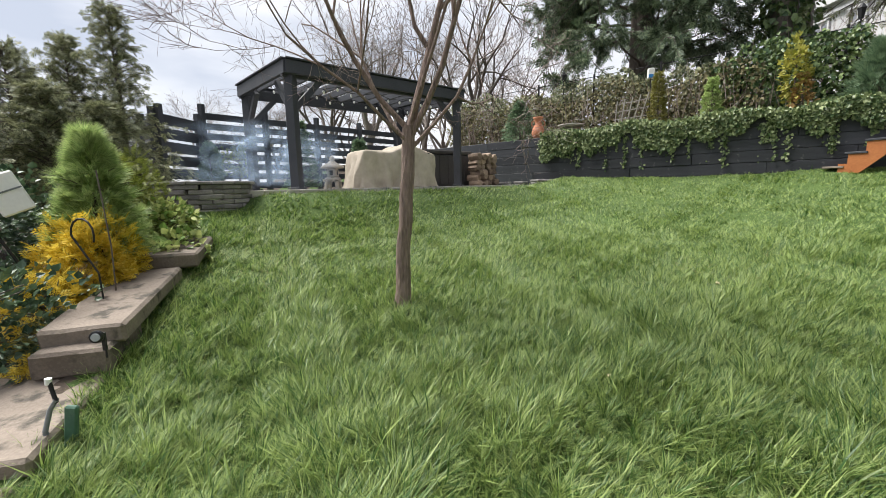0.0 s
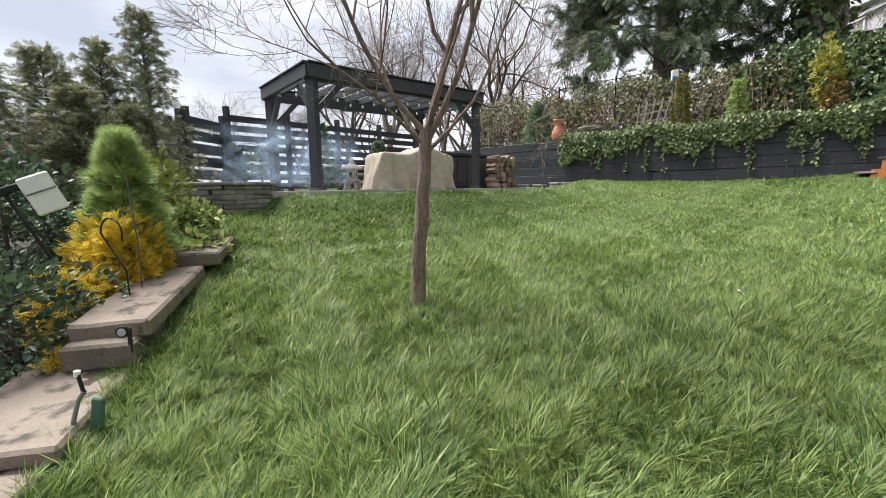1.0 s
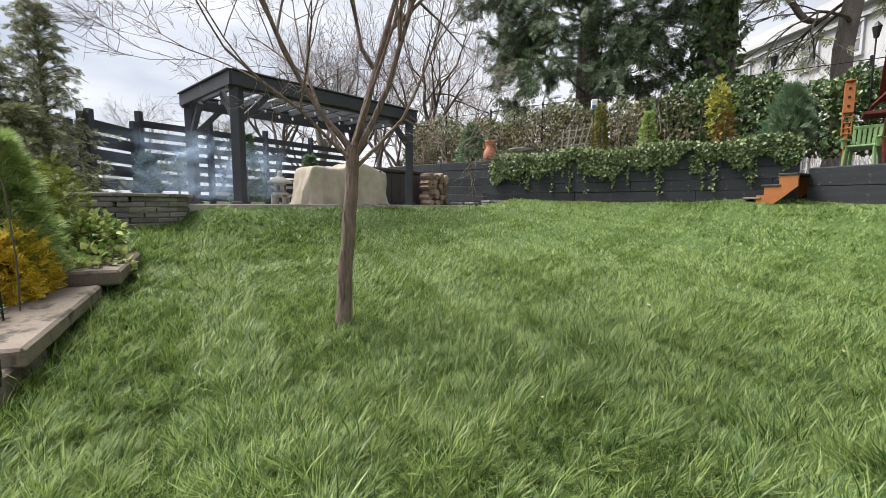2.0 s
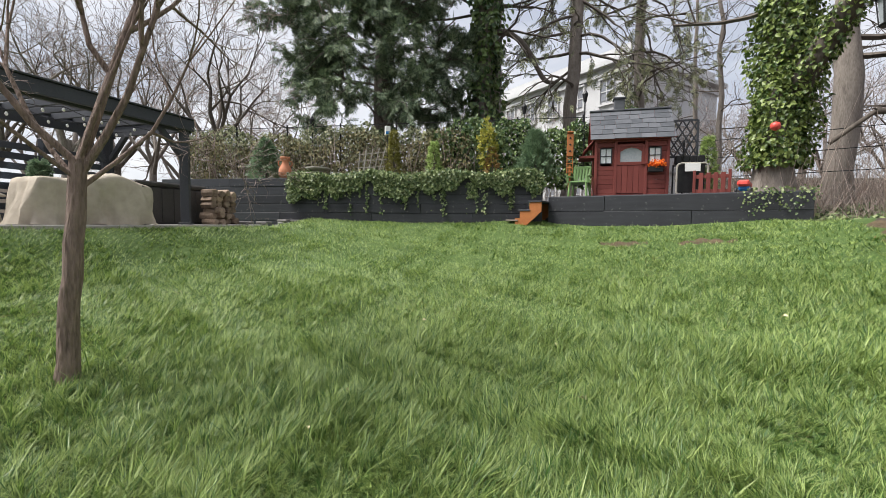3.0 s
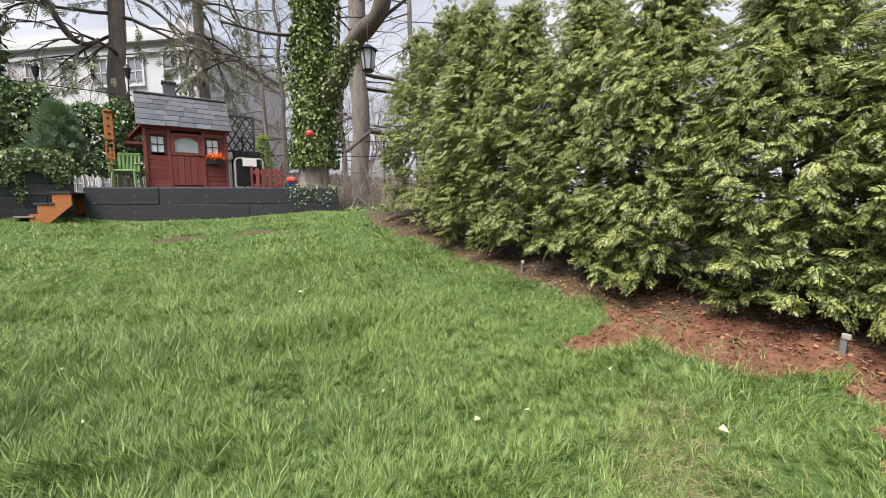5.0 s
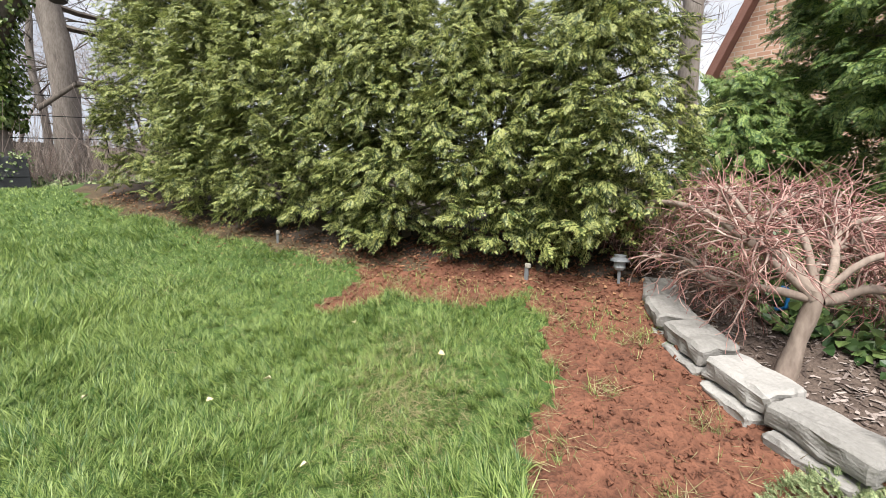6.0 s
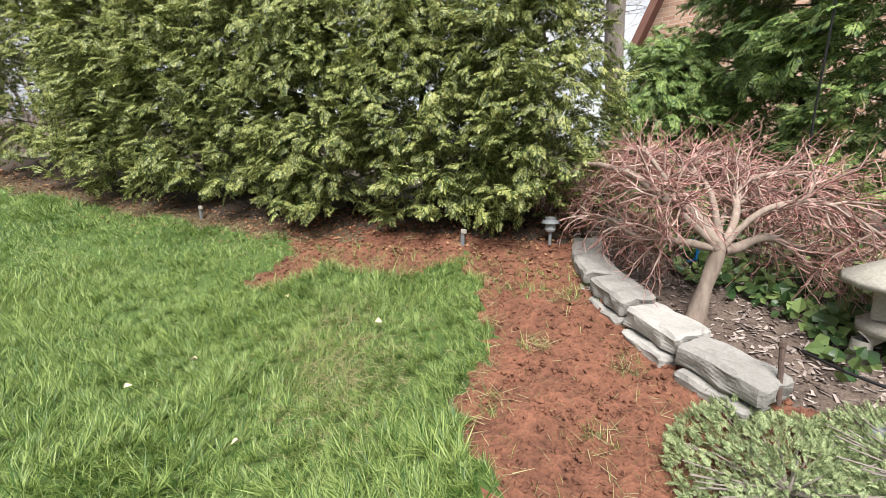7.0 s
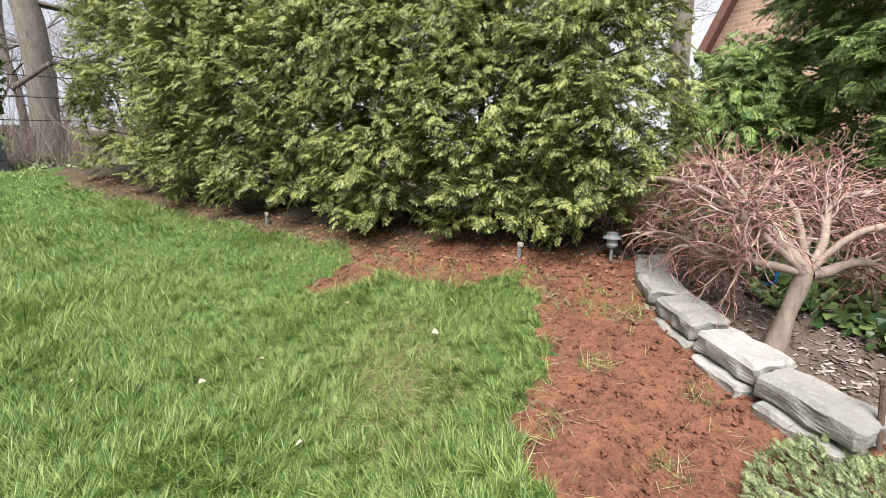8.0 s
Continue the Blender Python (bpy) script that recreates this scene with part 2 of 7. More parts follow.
def tubes(segments, sides=5):
    """Tapered tubes; segments are rows of x0 y0 z0 x1 y1 z1 r0 r1."""
    s = np.asarray(segments, float)
    p, q, r0, r1 = s[:, 0:3], s[:, 3:6], s[:, 6], s[:, 7]
    d = q - p
    d /= np.linalg.norm(d, axis=1, keepdims=True) + 1e-9
    ref = np.where(np.abs(d[:, 2:3]) < 0.9, np.array([[0, 0, 1.0]]), np.array([[1.0, 0, 0]]))
    u = np.cross(d, ref)
    u /= np.linalg.norm(u, axis=1, keepdims=True) + 1e-9
    v = np.cross(d, u)
    ang = np.arange(sides) * 2 * np.pi / sides
    ring = u[:, None] * np.cos(ang)[None, :, None] + v[:, None] * np.sin(ang)[None, :, None]
    verts = np.concatenate([p[:, None] + ring * r0[:, None, None], q[:, None] + ring * r1[:, None, None]], 1)
    k = np.arange(sides)
    n = (k + 1) % sides
    f = np.concatenate([np.stack([k, n, n + sides], 1), np.stack([k, n + sides, k + sides], 1)])
    tris = (f[None] + (np.arange(len(s)) * 2 * sides)[:, None, None]).reshape(-1, 3)
    return verts.reshape(-1, 3), tris


def chain(rows, sides=10):
    """One unbroken upright trunk through consecutive rows of tubes()."""
    rows = np.asarray(rows, float)
    p = np.concatenate([rows[:, :3], rows[-1:, 3:6]])
    r = np.concatenate([rows[:, 6], rows[-1:, 7]])
    a = np.arange(sides) * 2 * np.pi / sides
    lump = 1 + 0.07 * np.sin(a[None] * 3 + p[:, 2:3] * 1.7) + 0.04 * np.sin(a[None] * 5 - p[:, 2:3] * 2.9)
    rad = r[:, None] * lump
    v = p[:, None] + np.stack([np.cos(a)[None] * rad, np.sin(a)[None] * rad, np.zeros_like(rad)], -1)
    k = np.arange(sides)
    n = (k + 1) % sides
    f = np.concatenate([np.stack([k, n, n + sides], 1), np.stack([k, n + sides, k + sides], 1)])
    tris = (f[None] + (np.arange(len(rows)) * sides)[:, None, None]).reshape(-1, 3)
    return v.reshape(-1, 3), tris


def swept(points, radii, sides=9, fine=3):
    """One unbroken bent limb through points, rounded between them, with a lumpy girth."""
    p, r = np.asarray(points, float), np.asarray(radii, float)
    q, w = [], []
    for i in range(len(p) - 1):
        a, b, c, d = p[max(i - 1, 0)], p[i], p[i + 1], p[min(i + 2, len(p) - 1)]
        for k in range(fine):
            t = k / fine
            q.append(0.5 * (2 * b + (c - a) * t + (2 * a - 5 * b + 4 * c - d) * t * t + (3 * b - a - 3 * c + d) * t ** 3))
            w.append(r[i] + (r[i + 1] - r[i]) * t)
    q, w = np.array(q + [p[-1]]), np.array(w + [r[-1]])
    d = np.gradient(q, axis=0)
    d /= np.linalg.norm(d, axis=1, keepdims=True) + 1e-9
    u = np.cross(d, np.array((0.31, 0.22, 0.92)))
    u /= np.linalg.norm(u, axis=1, keepdims=True) + 1e-9
    v = np.cross(d, u)
    ang = np.arange(sides) * 2 * np.pi / sides
    n = len(q)
    lump = w[:, None] * (1 + 0.09 * np.sin(ang[None] * 2 + np.arange(n)[:, None] * 1.3))
    verts = q[:, None] + (u[:, None] * np.cos(ang)[None, :, None] + v[:, None] * np.sin(ang)[None, :, None]) * lump[:, :, None]
    k = np.arange(sides)
    m = (k + 1) % sides
    f = np.concatenate([np.stack([k, m, m + sides], 1), np.stack([k, m + sides, k + sides], 1)])
    tris = (f[None] + (np.arange(n - 1) * sides)[:, None, None]).reshape(-1, 3)
    return verts.reshape(-1, 3), tris


def tube_mesh(name, points, radius, sides=8):
    """A bent pipe through points."""
    rows = [(*a, *b, radius, radius) for a, b in zip(points, points[1:])]
    return raw_mesh(name, *tubes(rows, sides), smooth=True)


def scatter(tv, tf, pos, ax, up, size):
    """Copies of a template (x across, y along, z out of its face) at pos, y along ax, z near up."""
    ax = ax / (np.linalg.norm(ax, axis=1, keepdims=True) + 1e-9)
    x = np.cross(ax, up)
    x /= np.linalg.norm(x, axis=1, keepdims=True) + 1e-9
    z = np.cross(x, ax)
    m = np.stack([x, ax, z], 2) * np.asarray(size).reshape(-1, 1, 1)
    verts = np.einsum("nij,vj->nvi", m, tv) + pos[:, None]
    tris = tf[None] + (np.arange(len(pos)) * len(tv))[:, None, None]
    return verts.reshape(-1, 3), tris.reshape(-1, 3)


def join(*pieces):
    vs, fs, o = [], [], 0
    for v, f in pieces:
        vs.append(v)
        fs.append(f + o)
        o += len(v)
    return np.concatenate(vs), np.concatenate(fs)


def fan_template(n=6, droop=0.25):
    """A flat, feathery conifer spray: narrow leaflets either side of a stem."""
    v, f = [], []

    def leaflet(a, b, w):
        a, b = np.array(a), np.array(b)
        d = b - a
        s = np.array([d[1], -d[0], 0]) / np.hypot(d[0], d[1]) * w
        k = len(v)
        v.extend([a, a + d * 0.55 + s, b, a + d * 0.55 - s])
        f.extend([(k, k + 1, k + 2), (k, k + 2, k + 3)])
    leaflet((0, 0, 0), (0, 1, 0), 0.04)
    for i in range(n):
        y = 0.12 + 0.78 * i / n
        ln = 0.42 * (1 - abs(y - 0.38) * 1.0)
        for sgn in (-1, 1):
            leaflet((0, y, 0), (sgn * ln * 0.80, y + ln * 0.70, 0.04), 0.036 + 0.022 * (n < 5))
    v = np.array(v)
    v[:, 2] -= droop * v[:, 1] ** 2 + 0.15 * np.abs(v[:, 0])
    return v, np.array(f)


def cedar_template(seed=1):
    """A flat, feathery cedar spray: a stem with forking side twigs of narrow pointed leaflets, drooping at the tip."""
    r = np.random.RandomState(seed)
    v, f = [], []

    def leaflet(a, ang, ln, w, z0, z1):
        d = np.array([np.sin(ang), np.cos(ang)])
        s = np.array([d[1], -d[0]]) * w
        a = np.array(a)
        k = len(v)
        for q, z in ((a + d * ln * 0.25 + s, z0), (a + d * ln, z1), (a + d * ln * 0.25 - s, z0)):
            v.append((q[0], q[1], z))
        f.append((k, k + 1, k + 2))
    leaflet((0, 0), 0.0, 1.0, 0.035, 0, 0)
    for i in range(5):
        y = 0.08 + 0.165 * i + 0.03 * r.rand()
        for sgn in (-1, 1):
            ln = (0.50 - 0.075 * i) * r.uniform(0.75, 1.15)
            ang = sgn * r.uniform(0.65, 0.9)
            d = np.array([np.sin(ang), np.cos(ang)])
            leaflet((0, y), ang, ln, 0.040, 0, -0.05)
            for t, w, turn in ((0.35, 0.50, -0.55), (0.45, 0.42, 0.55), (0.65, 0.36, -0.5)):
                leaflet((d[0] * ln * t, y + d[1] * ln * t), ang + sgn * turn, ln * w, 0.033, -0.02, -0.04)
    v = np.array(v)
    v[:, 2] += 0.12 * v[:, 1] - 0.38 * v[:, 1] ** 2 - 0.25 * np.abs(v[:, 0]) ** 1.5 * 2
    return v, np.array(f)


CEDAR = cedar_template()
FAN = fan_template()
FAN_SMALL = fan_template(4, 0.2)
LEAF = (np.array([(0, 0, 0), (0.42, 0.30, 0.08), (0.30, 0.62, 0.04), (0, 1, -0.1), (-0.30, 0.62, 0.04), (-0.42, 0.30, 0.08), (0, 0.5, -0.04)]),
        np.array([(0, 1, 6), (1, 2, 6), (2, 3, 6), (3, 4, 6), (4, 5, 6), (5, 0, 6)]))
BLADE = (np.array([(-0.5, 0, 0), (0.5, 0, 0), (0.42, 0.55, 0), (0, 1, 0)]), np.array([(0, 1, 2), (0, 2, 3)]))
BLADE_BENT = (np.array([(-0.5, 0, 0), (0.5, 0, 0), (0.42, 0.5, 0), (-0.42, 0.5, 0), (0, 1, 0)]), np.array([(0, 1, 2), (0, 2, 3), (3, 2, 4)]))
BLADE_FAR = (np.array([(-0.5, 0, 0), (0.5, 0, 0), (0, 1, 0)]), np.array([(0, 1, 2)]))


def tuft_template(n=9, seed=1):
    """A brush of needles."""
    r = np.random.RandomState(seed)
    v, f = [], []
    for i in range(n):
        a, sp = 2 * np.pi * i / n, r.uniform(0.25, 0.6)
        d = np.array([np.cos(a) * sp, 1.0, np.sin(a) * sp])
        d /= np.linalg.norm(d)
        s = np.cross(d, [0.3, 0.2, 1.0])
        s = s / np.linalg.norm(s) * 0.035
        k = len(v)
        v.extend([-s, s, d])
        f.append((k, k + 1, k + 2))
    return np.array(v), np.array(f)


TUFT = tuft_template()


def unit(rs, n):
    v = rs.normal(size=(n, 3))
    return v / np.linalg.norm(v, axis=1, keepdims=True)


def grow(rs, p, d, length, r, levels, out, spread=0.6, kids=3, up=0.15, wob=0.18, shrink=0.68, steps=4, tip=0.002):
    """A branching limb, as rows for tubes()."""
    p, d = np.array(p, float), np.array(d, float)
    d /= np.linalg.norm(d)
    pts, r_end = [], max(r * 0.55, tip)
    for i in range(steps):
        d = d + rs.normal(size=3) * wob + np.array([0, 0, up]) * 0.5
        d /= np.linalg.norm(d)
        q = p + d * length / steps
        ra, rb = r + (r_end - r) * i / steps, r + (r_end - r) * (i + 1) / steps
        out.append((*p, *q, ra, rb, levels))
        pts.append((q, d.copy(), rb))
        p = q
    if levels <= 0:
        return
    for i in range(kids + (1 if rs.rand() < 0.5 else 0)):
        q, dd, rr = pts[min(steps - 1, int(steps * (0.3 + 0.7 * (i + rs.rand()) / (kids + 1))))] if i else pts[-1]
        nd = dd + rs.normal(size=3) * spread + np.array([0, 0, up])
        grow(rs, q, nd, length * shrink * rs.uniform(0.75, 1.15), max(rr * rs.uniform(0.6, 0.85), tip), levels - 1, out, spread, kids, up, wob, shrink, steps, tip)


def bare_tree(name, base, trunk, limbs, mats, label, category="tree", seed=0, thick=6, thin=3, cut=2):
    """trunk: rows for tubes(); limbs: rows with their level. Two parts."""
    ob = thing(name, Matrix.Translation(base), label, category)
    limbs = np.array(limbs)
    heavy = limbs[limbs[:, 8] >= cut][:, :8]
    fine = limbs[limbs[:, 8] < cut][:, :8]
    off = np.array([*base, *base, 0, 0])
    part("trunk", raw_mesh("trunk", *join(chain(np.array(trunk) - off, 12), tubes(heavy - off, thick)), smooth=True), mats[0], ob)
    if len(fine):
        part("crown", raw_mesh("crown", *tubes(fine - off, thin)), mats[1], ob, "fine leafless twigs")
    return ob


# ---- ground ----
def smooth01(t):
    t = np.clip(t, 0, 1)
    return t * t * (3 - 2 * t)


WALL_A, WALL_B = np.array((-3.9, 15.28)), np.array((6.50, 9.80))      # foot of the timber wall
DECK_A, DECK_B = np.array((6.58, 9.65)), np.array((9.95, 5.50))       # front of the raised deck
HEDGE_A, HEDGE_B = np.array((8.6, 3.3)), np.array((4.05, -3.05))      # foot of the hedge
SLAB_A, SLAB_B = np.array((-1.75, 0.55)), np.array((-4.35, 4.75))     # lawn's edge along the slabs


def side(x, y, a, b):
    """Distance to the left of the line from a to b."""
    d = (b - a) / np.linalg.norm(b - a)
    return d[0] * (y - a[1]) - d[1] * (x - a[0])


def lawn_height(x, y):
    x, y = np.asarray(x, float), np.asarray(y, float)
    x = np.clip(x, -4.6, 9.5)
    y = np.clip(y, -6, 14)
    k = (-0.09189, -0.00632, 0.04905, 0.02601, -0.02215, 0.01076, -0.00022, -0.00028, 0.00172, -0.00033)
    z = k[0] + k[1] * x + k[2] * y + k[3] * x * x + k[4] * x * y + k[5] * y * y + k[6] * x**3 + k[7] * x * x * y + k[8] * x * y * y + k[9] * y**3
    return z


def bumps(x, y, f, s=0.0):
    return np.sin(x * f + s) * np.cos(y * f * 0.9 + 1.3 * s) + 0.5 * np.sin(x * f * 2.3 + y * f * 1.7 + s) + 0.35 * np.cos(x * f * 4.1 - y * f * 3.3)


def in_poly(x, y, poly):
    inside = np.zeros(np.shape(x), bool)
    for (ax, ay), (bx, by) in zip(poly, poly[1:] + poly[:1]):
        hit = ((ay > y) != (by > y)) & (x < (bx - ax) * (y - ay) / (by - ay + 1e-12) + ax)
        inside ^= hit
    return inside


SOIL_POLY = [(4.35, -2.35), (3.95, -2.38), (3.6, -2.28), (3.22, -2.2), (2.9, -2.0), (2.6, -1.86), (2.1, -1.75), (1.5, -2.0), (1.4, -3.6), (2.3, -3.5), (3.0, -3.2), (4.1, -3.3)]
PATCH_POLY = [(4.75, -0.55), (4.95, -0.85), (5.25, -1.0), (5.6, -0.6), (5.75, -0.75), (5.3, -1.35), (4.8, -1.9), (4.45, -2.4), (4.2, -2.3), (4.35, -1.7), (4.6, -1.3), (4.55, -0.8)]
PATIO_U, PATIO_V = np.array((0.453, 0.891)), np.array((-0.82, 0.57))


def hedge_side(x, y):
    return side(x, y, HEDGE_A, HEDGE_B)


def thatch_mask(x, y):
    """Worn brown patches in the turf before the deck."""
    jx, jy = x + 0.10 * bumps(x, y, 5.0), y + 0.10 * bumps(x, y, 5.0, 2.0)
    u, v = (jx - 7.3) * 0.63 - (jy - 6.2) * 0.78, (jx - 7.3) * 0.78 + (jy - 6.2) * 0.63
    return ((u + 0.9) ** 2 / 0.30 + v ** 2 / 0.05 < 0.6) | ((u - 0.5) ** 2 / 0.45 + (v - 0.1) ** 2 / 0.06 < 0.6)


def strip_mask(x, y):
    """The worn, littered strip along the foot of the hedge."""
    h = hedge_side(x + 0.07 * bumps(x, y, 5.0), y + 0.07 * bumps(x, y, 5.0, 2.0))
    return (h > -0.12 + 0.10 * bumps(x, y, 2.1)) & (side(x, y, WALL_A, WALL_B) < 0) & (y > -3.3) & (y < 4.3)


def soil_mask(x, y):
    jx, jy = x + 0.07 * bumps(x, y, 5.0), y + 0.07 * bumps(x, y, 5.0, 2.0)
    return in_poly(jx, jy, SOIL_POLY) | in_poly(jx, jy, PATCH_POLY) | strip_mask(x, y) | thatch_mask(x, y)


def bed_mask(x, y):
    """The mulch bed behind the pale stone border."""
    return in_poly(x, y, [(4.1, -3.28), (3.4, -3.12), (2.75, -3.1), (2.35, -3.42), (1.3, -4.0), (1.3, -8), (8, -8), (8, -3.5)])


def ground_height(x, y):
    x, y = np.asarray(x, float), np.asarray(y, float)
    hd = (HEDGE_B - HEDGE_A) / np.linalg.norm(HEDGE_B - HEDGE_A)
    over = np.clip(side(x, y, HEDGE_A, HEDGE_B) - 0.8, 0, None)
    z = lawn_height(x + hd[1] * over, np.maximum(y - hd[0] * over, -3.9))
    edge = -side(x, y, np.array((-4.36, 5.5)), np.array((-1.16, 10.25)))
    w = smooth01(1 - np.clip(edge, 0, None) / 1.6) * smooth01((y - 5.0) / 0.8) * smooth01((12.0 - y) / 1.2)
    z = z + w * np.clip(1.36 - z, 0, None)
    left = side(x, y, SLAB_A, SLAB_B)
    drop = smooth01((left - 0.25) / 0.35) * smooth01((8 - y) / 2.0)
    z = z - 0.32 * drop - 0.05 * np.clip(left - 0.6, 0, 12) * smooth01((8 - y) / 2.0)
    patio = (side(x, y, np.array((-4.36, 5.5)), np.array((-1.16, 10.25))) > 0)
    z = np.where(patio & (y > 4.2), np.minimum(z, 1.30), z)
    z = z - 0.14 * smooth01(1 + side(x, y, DECK_A, DECK_B) / 2.2) * smooth01((x - 5.6) / 1.6) * smooth01((y - 4.2) / 1.2)
    back = side(x, y, WALL_A, WALL_B)
    z = np.where((back > 0.55) & (x < 6.75), 2.72, z)
    deck = side(x, y, DECK_A, DECK_B)
    z = np.where((deck > 0.5) & (x >= 6.4) & (back > -3.5) & (side(x, y, DECK_B, DECK_B + np.array((0.63, 0.78))) > 0), 2.10, z)
    h = hedge_side(x, y)
    z = z + np.where(h > 1.0, 0.02 * np.clip(h - 1.0, 0, 10), 0)
    z = z - 0.10 * np.where(bed_mask(x, y), 0.35, 0)
    z = z + 0.012 * bumps(x, y, 3.0) + np.where(soil_mask(x, y), 0.009 * bumps(x, y, 23.0) + 0.005 * bumps(x, y, 37.0, 1.0) - 0.01, 0)
    far = smooth01((np.hypot(x - 2, y - 3) - 16) / 25)
    return z * (1 - far) + 1.4 * far


def axis(lo, f0, f1, hi):
    """Grid lines: fine from f0 to f1, coarse out to lo and hi."""
    a = [f0]
    s = 0.12
    while a[0] > lo:
        a.insert(0, a[0] - s)
        s *= 1.08
    while a[-1] < f1:
        a.append(a[-1] + 0.075)
    s = 0.12
    while a[-1] < hi:
        a.append(a[-1] + s)
        s *= 1.03 if a[-1] < 17 else 1.3
    return np.array(a)


gx, gy = axis(-900, -3.2, 7.0, 900), axis(-900, -4.2, 4.5, 900)
GX, GY = np.meshgrid(gx, gy)
GZ = ground_height(GX, GY)
gi = np.arange(len(gx) * len(gy)).reshape(len(gy), len(gx))
a_, b_, c_, d_ = gi[:-1, :-1], gi[:-1, 1:], gi[1:, 1:], gi[1:, :-1]
g_tris = np.concatenate([np.stack([a_, b_, c_], -1).reshape(-1, 3), np.stack([a_, c_, d_], -1).reshape(-1, 3)])
ground_mesh = raw_mesh("ground", np.stack([GX, GY, GZ], -1).reshape(-1, 3), g_tris, smooth=True)
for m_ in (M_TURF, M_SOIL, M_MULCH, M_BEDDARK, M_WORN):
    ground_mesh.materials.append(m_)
cen = np.stack([GX, GY], -1).reshape(-1, 2)[g_tris].mean(1)
kind_ = np.zeros(len(g_tris), np.int32)
kind_[soil_mask(cen[:, 0], cen[:, 1])] = 1
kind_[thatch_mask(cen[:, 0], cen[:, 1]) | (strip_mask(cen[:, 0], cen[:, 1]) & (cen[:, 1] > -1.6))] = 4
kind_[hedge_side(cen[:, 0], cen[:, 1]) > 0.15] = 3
kind_[bed_mask(cen[:, 0], cen[:, 1])] = 2
kind_[(side(cen[:, 0], cen[:, 1], SLAB_A, SLAB_B) > 0.2) & (cen[:, 1] < 9)] = 3
kind_[(side(cen[:, 0], cen[:, 1], WALL_A, WALL_B) > 0.1) & (np.hypot(cen[:, 0], cen[:, 1]) < 40)] = 3
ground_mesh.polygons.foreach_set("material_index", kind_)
ground = tagged(new("ground", ground_mesh), "sloping lawn ground with bare red soil and mulch beds", "ground", kind="structure")


def gz(x, y):
    return float(ground_height(x, y))


# ---- timber wall ----
def along(a, b, d, off=0.0):
    """A plan point d metres from a towards b, off to the left."""
    u = (b - a) / np.linalg.norm(b - a)
    return a + u * d + np.array((-u[1], u[0])) * off


def plank_mesh(length, height, depth, name="board", bevel=0.006):
    bm = box_bm((length / 2, depth / 2, height / 2), (length, depth, height), None, bevel)
    me = bpy.data.meshes.new(name)
    bm.to_mesh(me)
    bm.free()
    return me


def board_wall(name, a, b, base, heights, depth, lengths, label, seed, material):
    """A wall of stacked boards, each a piece of its own, over a solid core."""
    rs = random.Random(seed)
    span = float(np.linalg.norm(b - a))
    ang = math.atan2(b[1] - a[1], b[0] - a[0])
    wall = new(name)
    wall.matrix_world = Matrix.Translation((*a, base)) @ Matrix.Rotation(ang, 4, "Z")
    tagged(wall, label, "retaining wall", kind="structure")
    part("core", box_bm((span / 2, depth / 2 + 0.03, sum(heights) / 2 - 0.01), (span - 0.02, depth - 0.02, sum(heights) - 0.02)), material, wall)
    shared, z = {}, 0.0
    for h in heights:
        x = 0.0
        first = rs.uniform(0.4, 1.0)
        while x < span - 0.01:
            ln = min(lengths * (first if x == 0 else 1.0), span - x)
            ln = round(ln, 3)
            key = (ln, h)
            if key not in shared:
                shared[key] = plank_mesh(ln - 0.008, h - 0.008, 0.06)
                shared[key].materials.append(material)
            ob = new("board", shared[key])
            ob.parent = wall
            ob.location = (x, rs.uniform(-0.012, 0.006), z)
            x += ln
        z += h
    return wall


board_wall("wall_north", WALL_A, WALL_B, 1.28, [0.255] * 6, 0.24, 2.9, "black stained timber retaining wall with peeling boards", 3, M_BLACK)
board_wall("wall_deck", DECK_A, DECK_B, 1.11, [0.37, 0.37, 0.37], 0.24, 3.4, "black timber front of the raised play deck", 5, M_BLACK)
deck_dir = (DECK_B - DECK_A) / np.linalg.norm(DECK_B - DECK_A)

# ---- patio ----
patio = new("patio")
patio.matrix_world = Matrix.Translation((-3.95, 6.12, 0)) @ Matrix.Rotation(math.atan2(0.83, 0.56), 4, "Z")
tagged(patio, "pale stone paving under the pergola", "patio", kind="structure")
part("bed", box_bm((2.3, 2.1, 1.28), (6.8, 4.4, 0.2)), M_PATIO, patio)
paver = box_bm((0, 0, 0), (0.592, 0.592, 0.05), None, 0.008)
paver_me = bpy.data.meshes.new("paver")
paver.to_mesh(paver_me)
paver.free()
paver_me.materials.append(M_PATIO)
for i in range(12):
    for j in range(7):
        pv = new("paver", paver_me)
        pv.parent = patio
        pv.location = (-0.8 + 0.6 * i, 0.2 + 0.6 * j, 1.40)

# ---- pergola ----
P_FL, P_FR, P_BL = Vector((-4.18, 6.63)), Vector((-1.93, 9.965)), Vector((-6.02, 7.885))
P_BR = P_FR + (P_BL - P_FL)
Z0, ZT = 1.42, 3.62


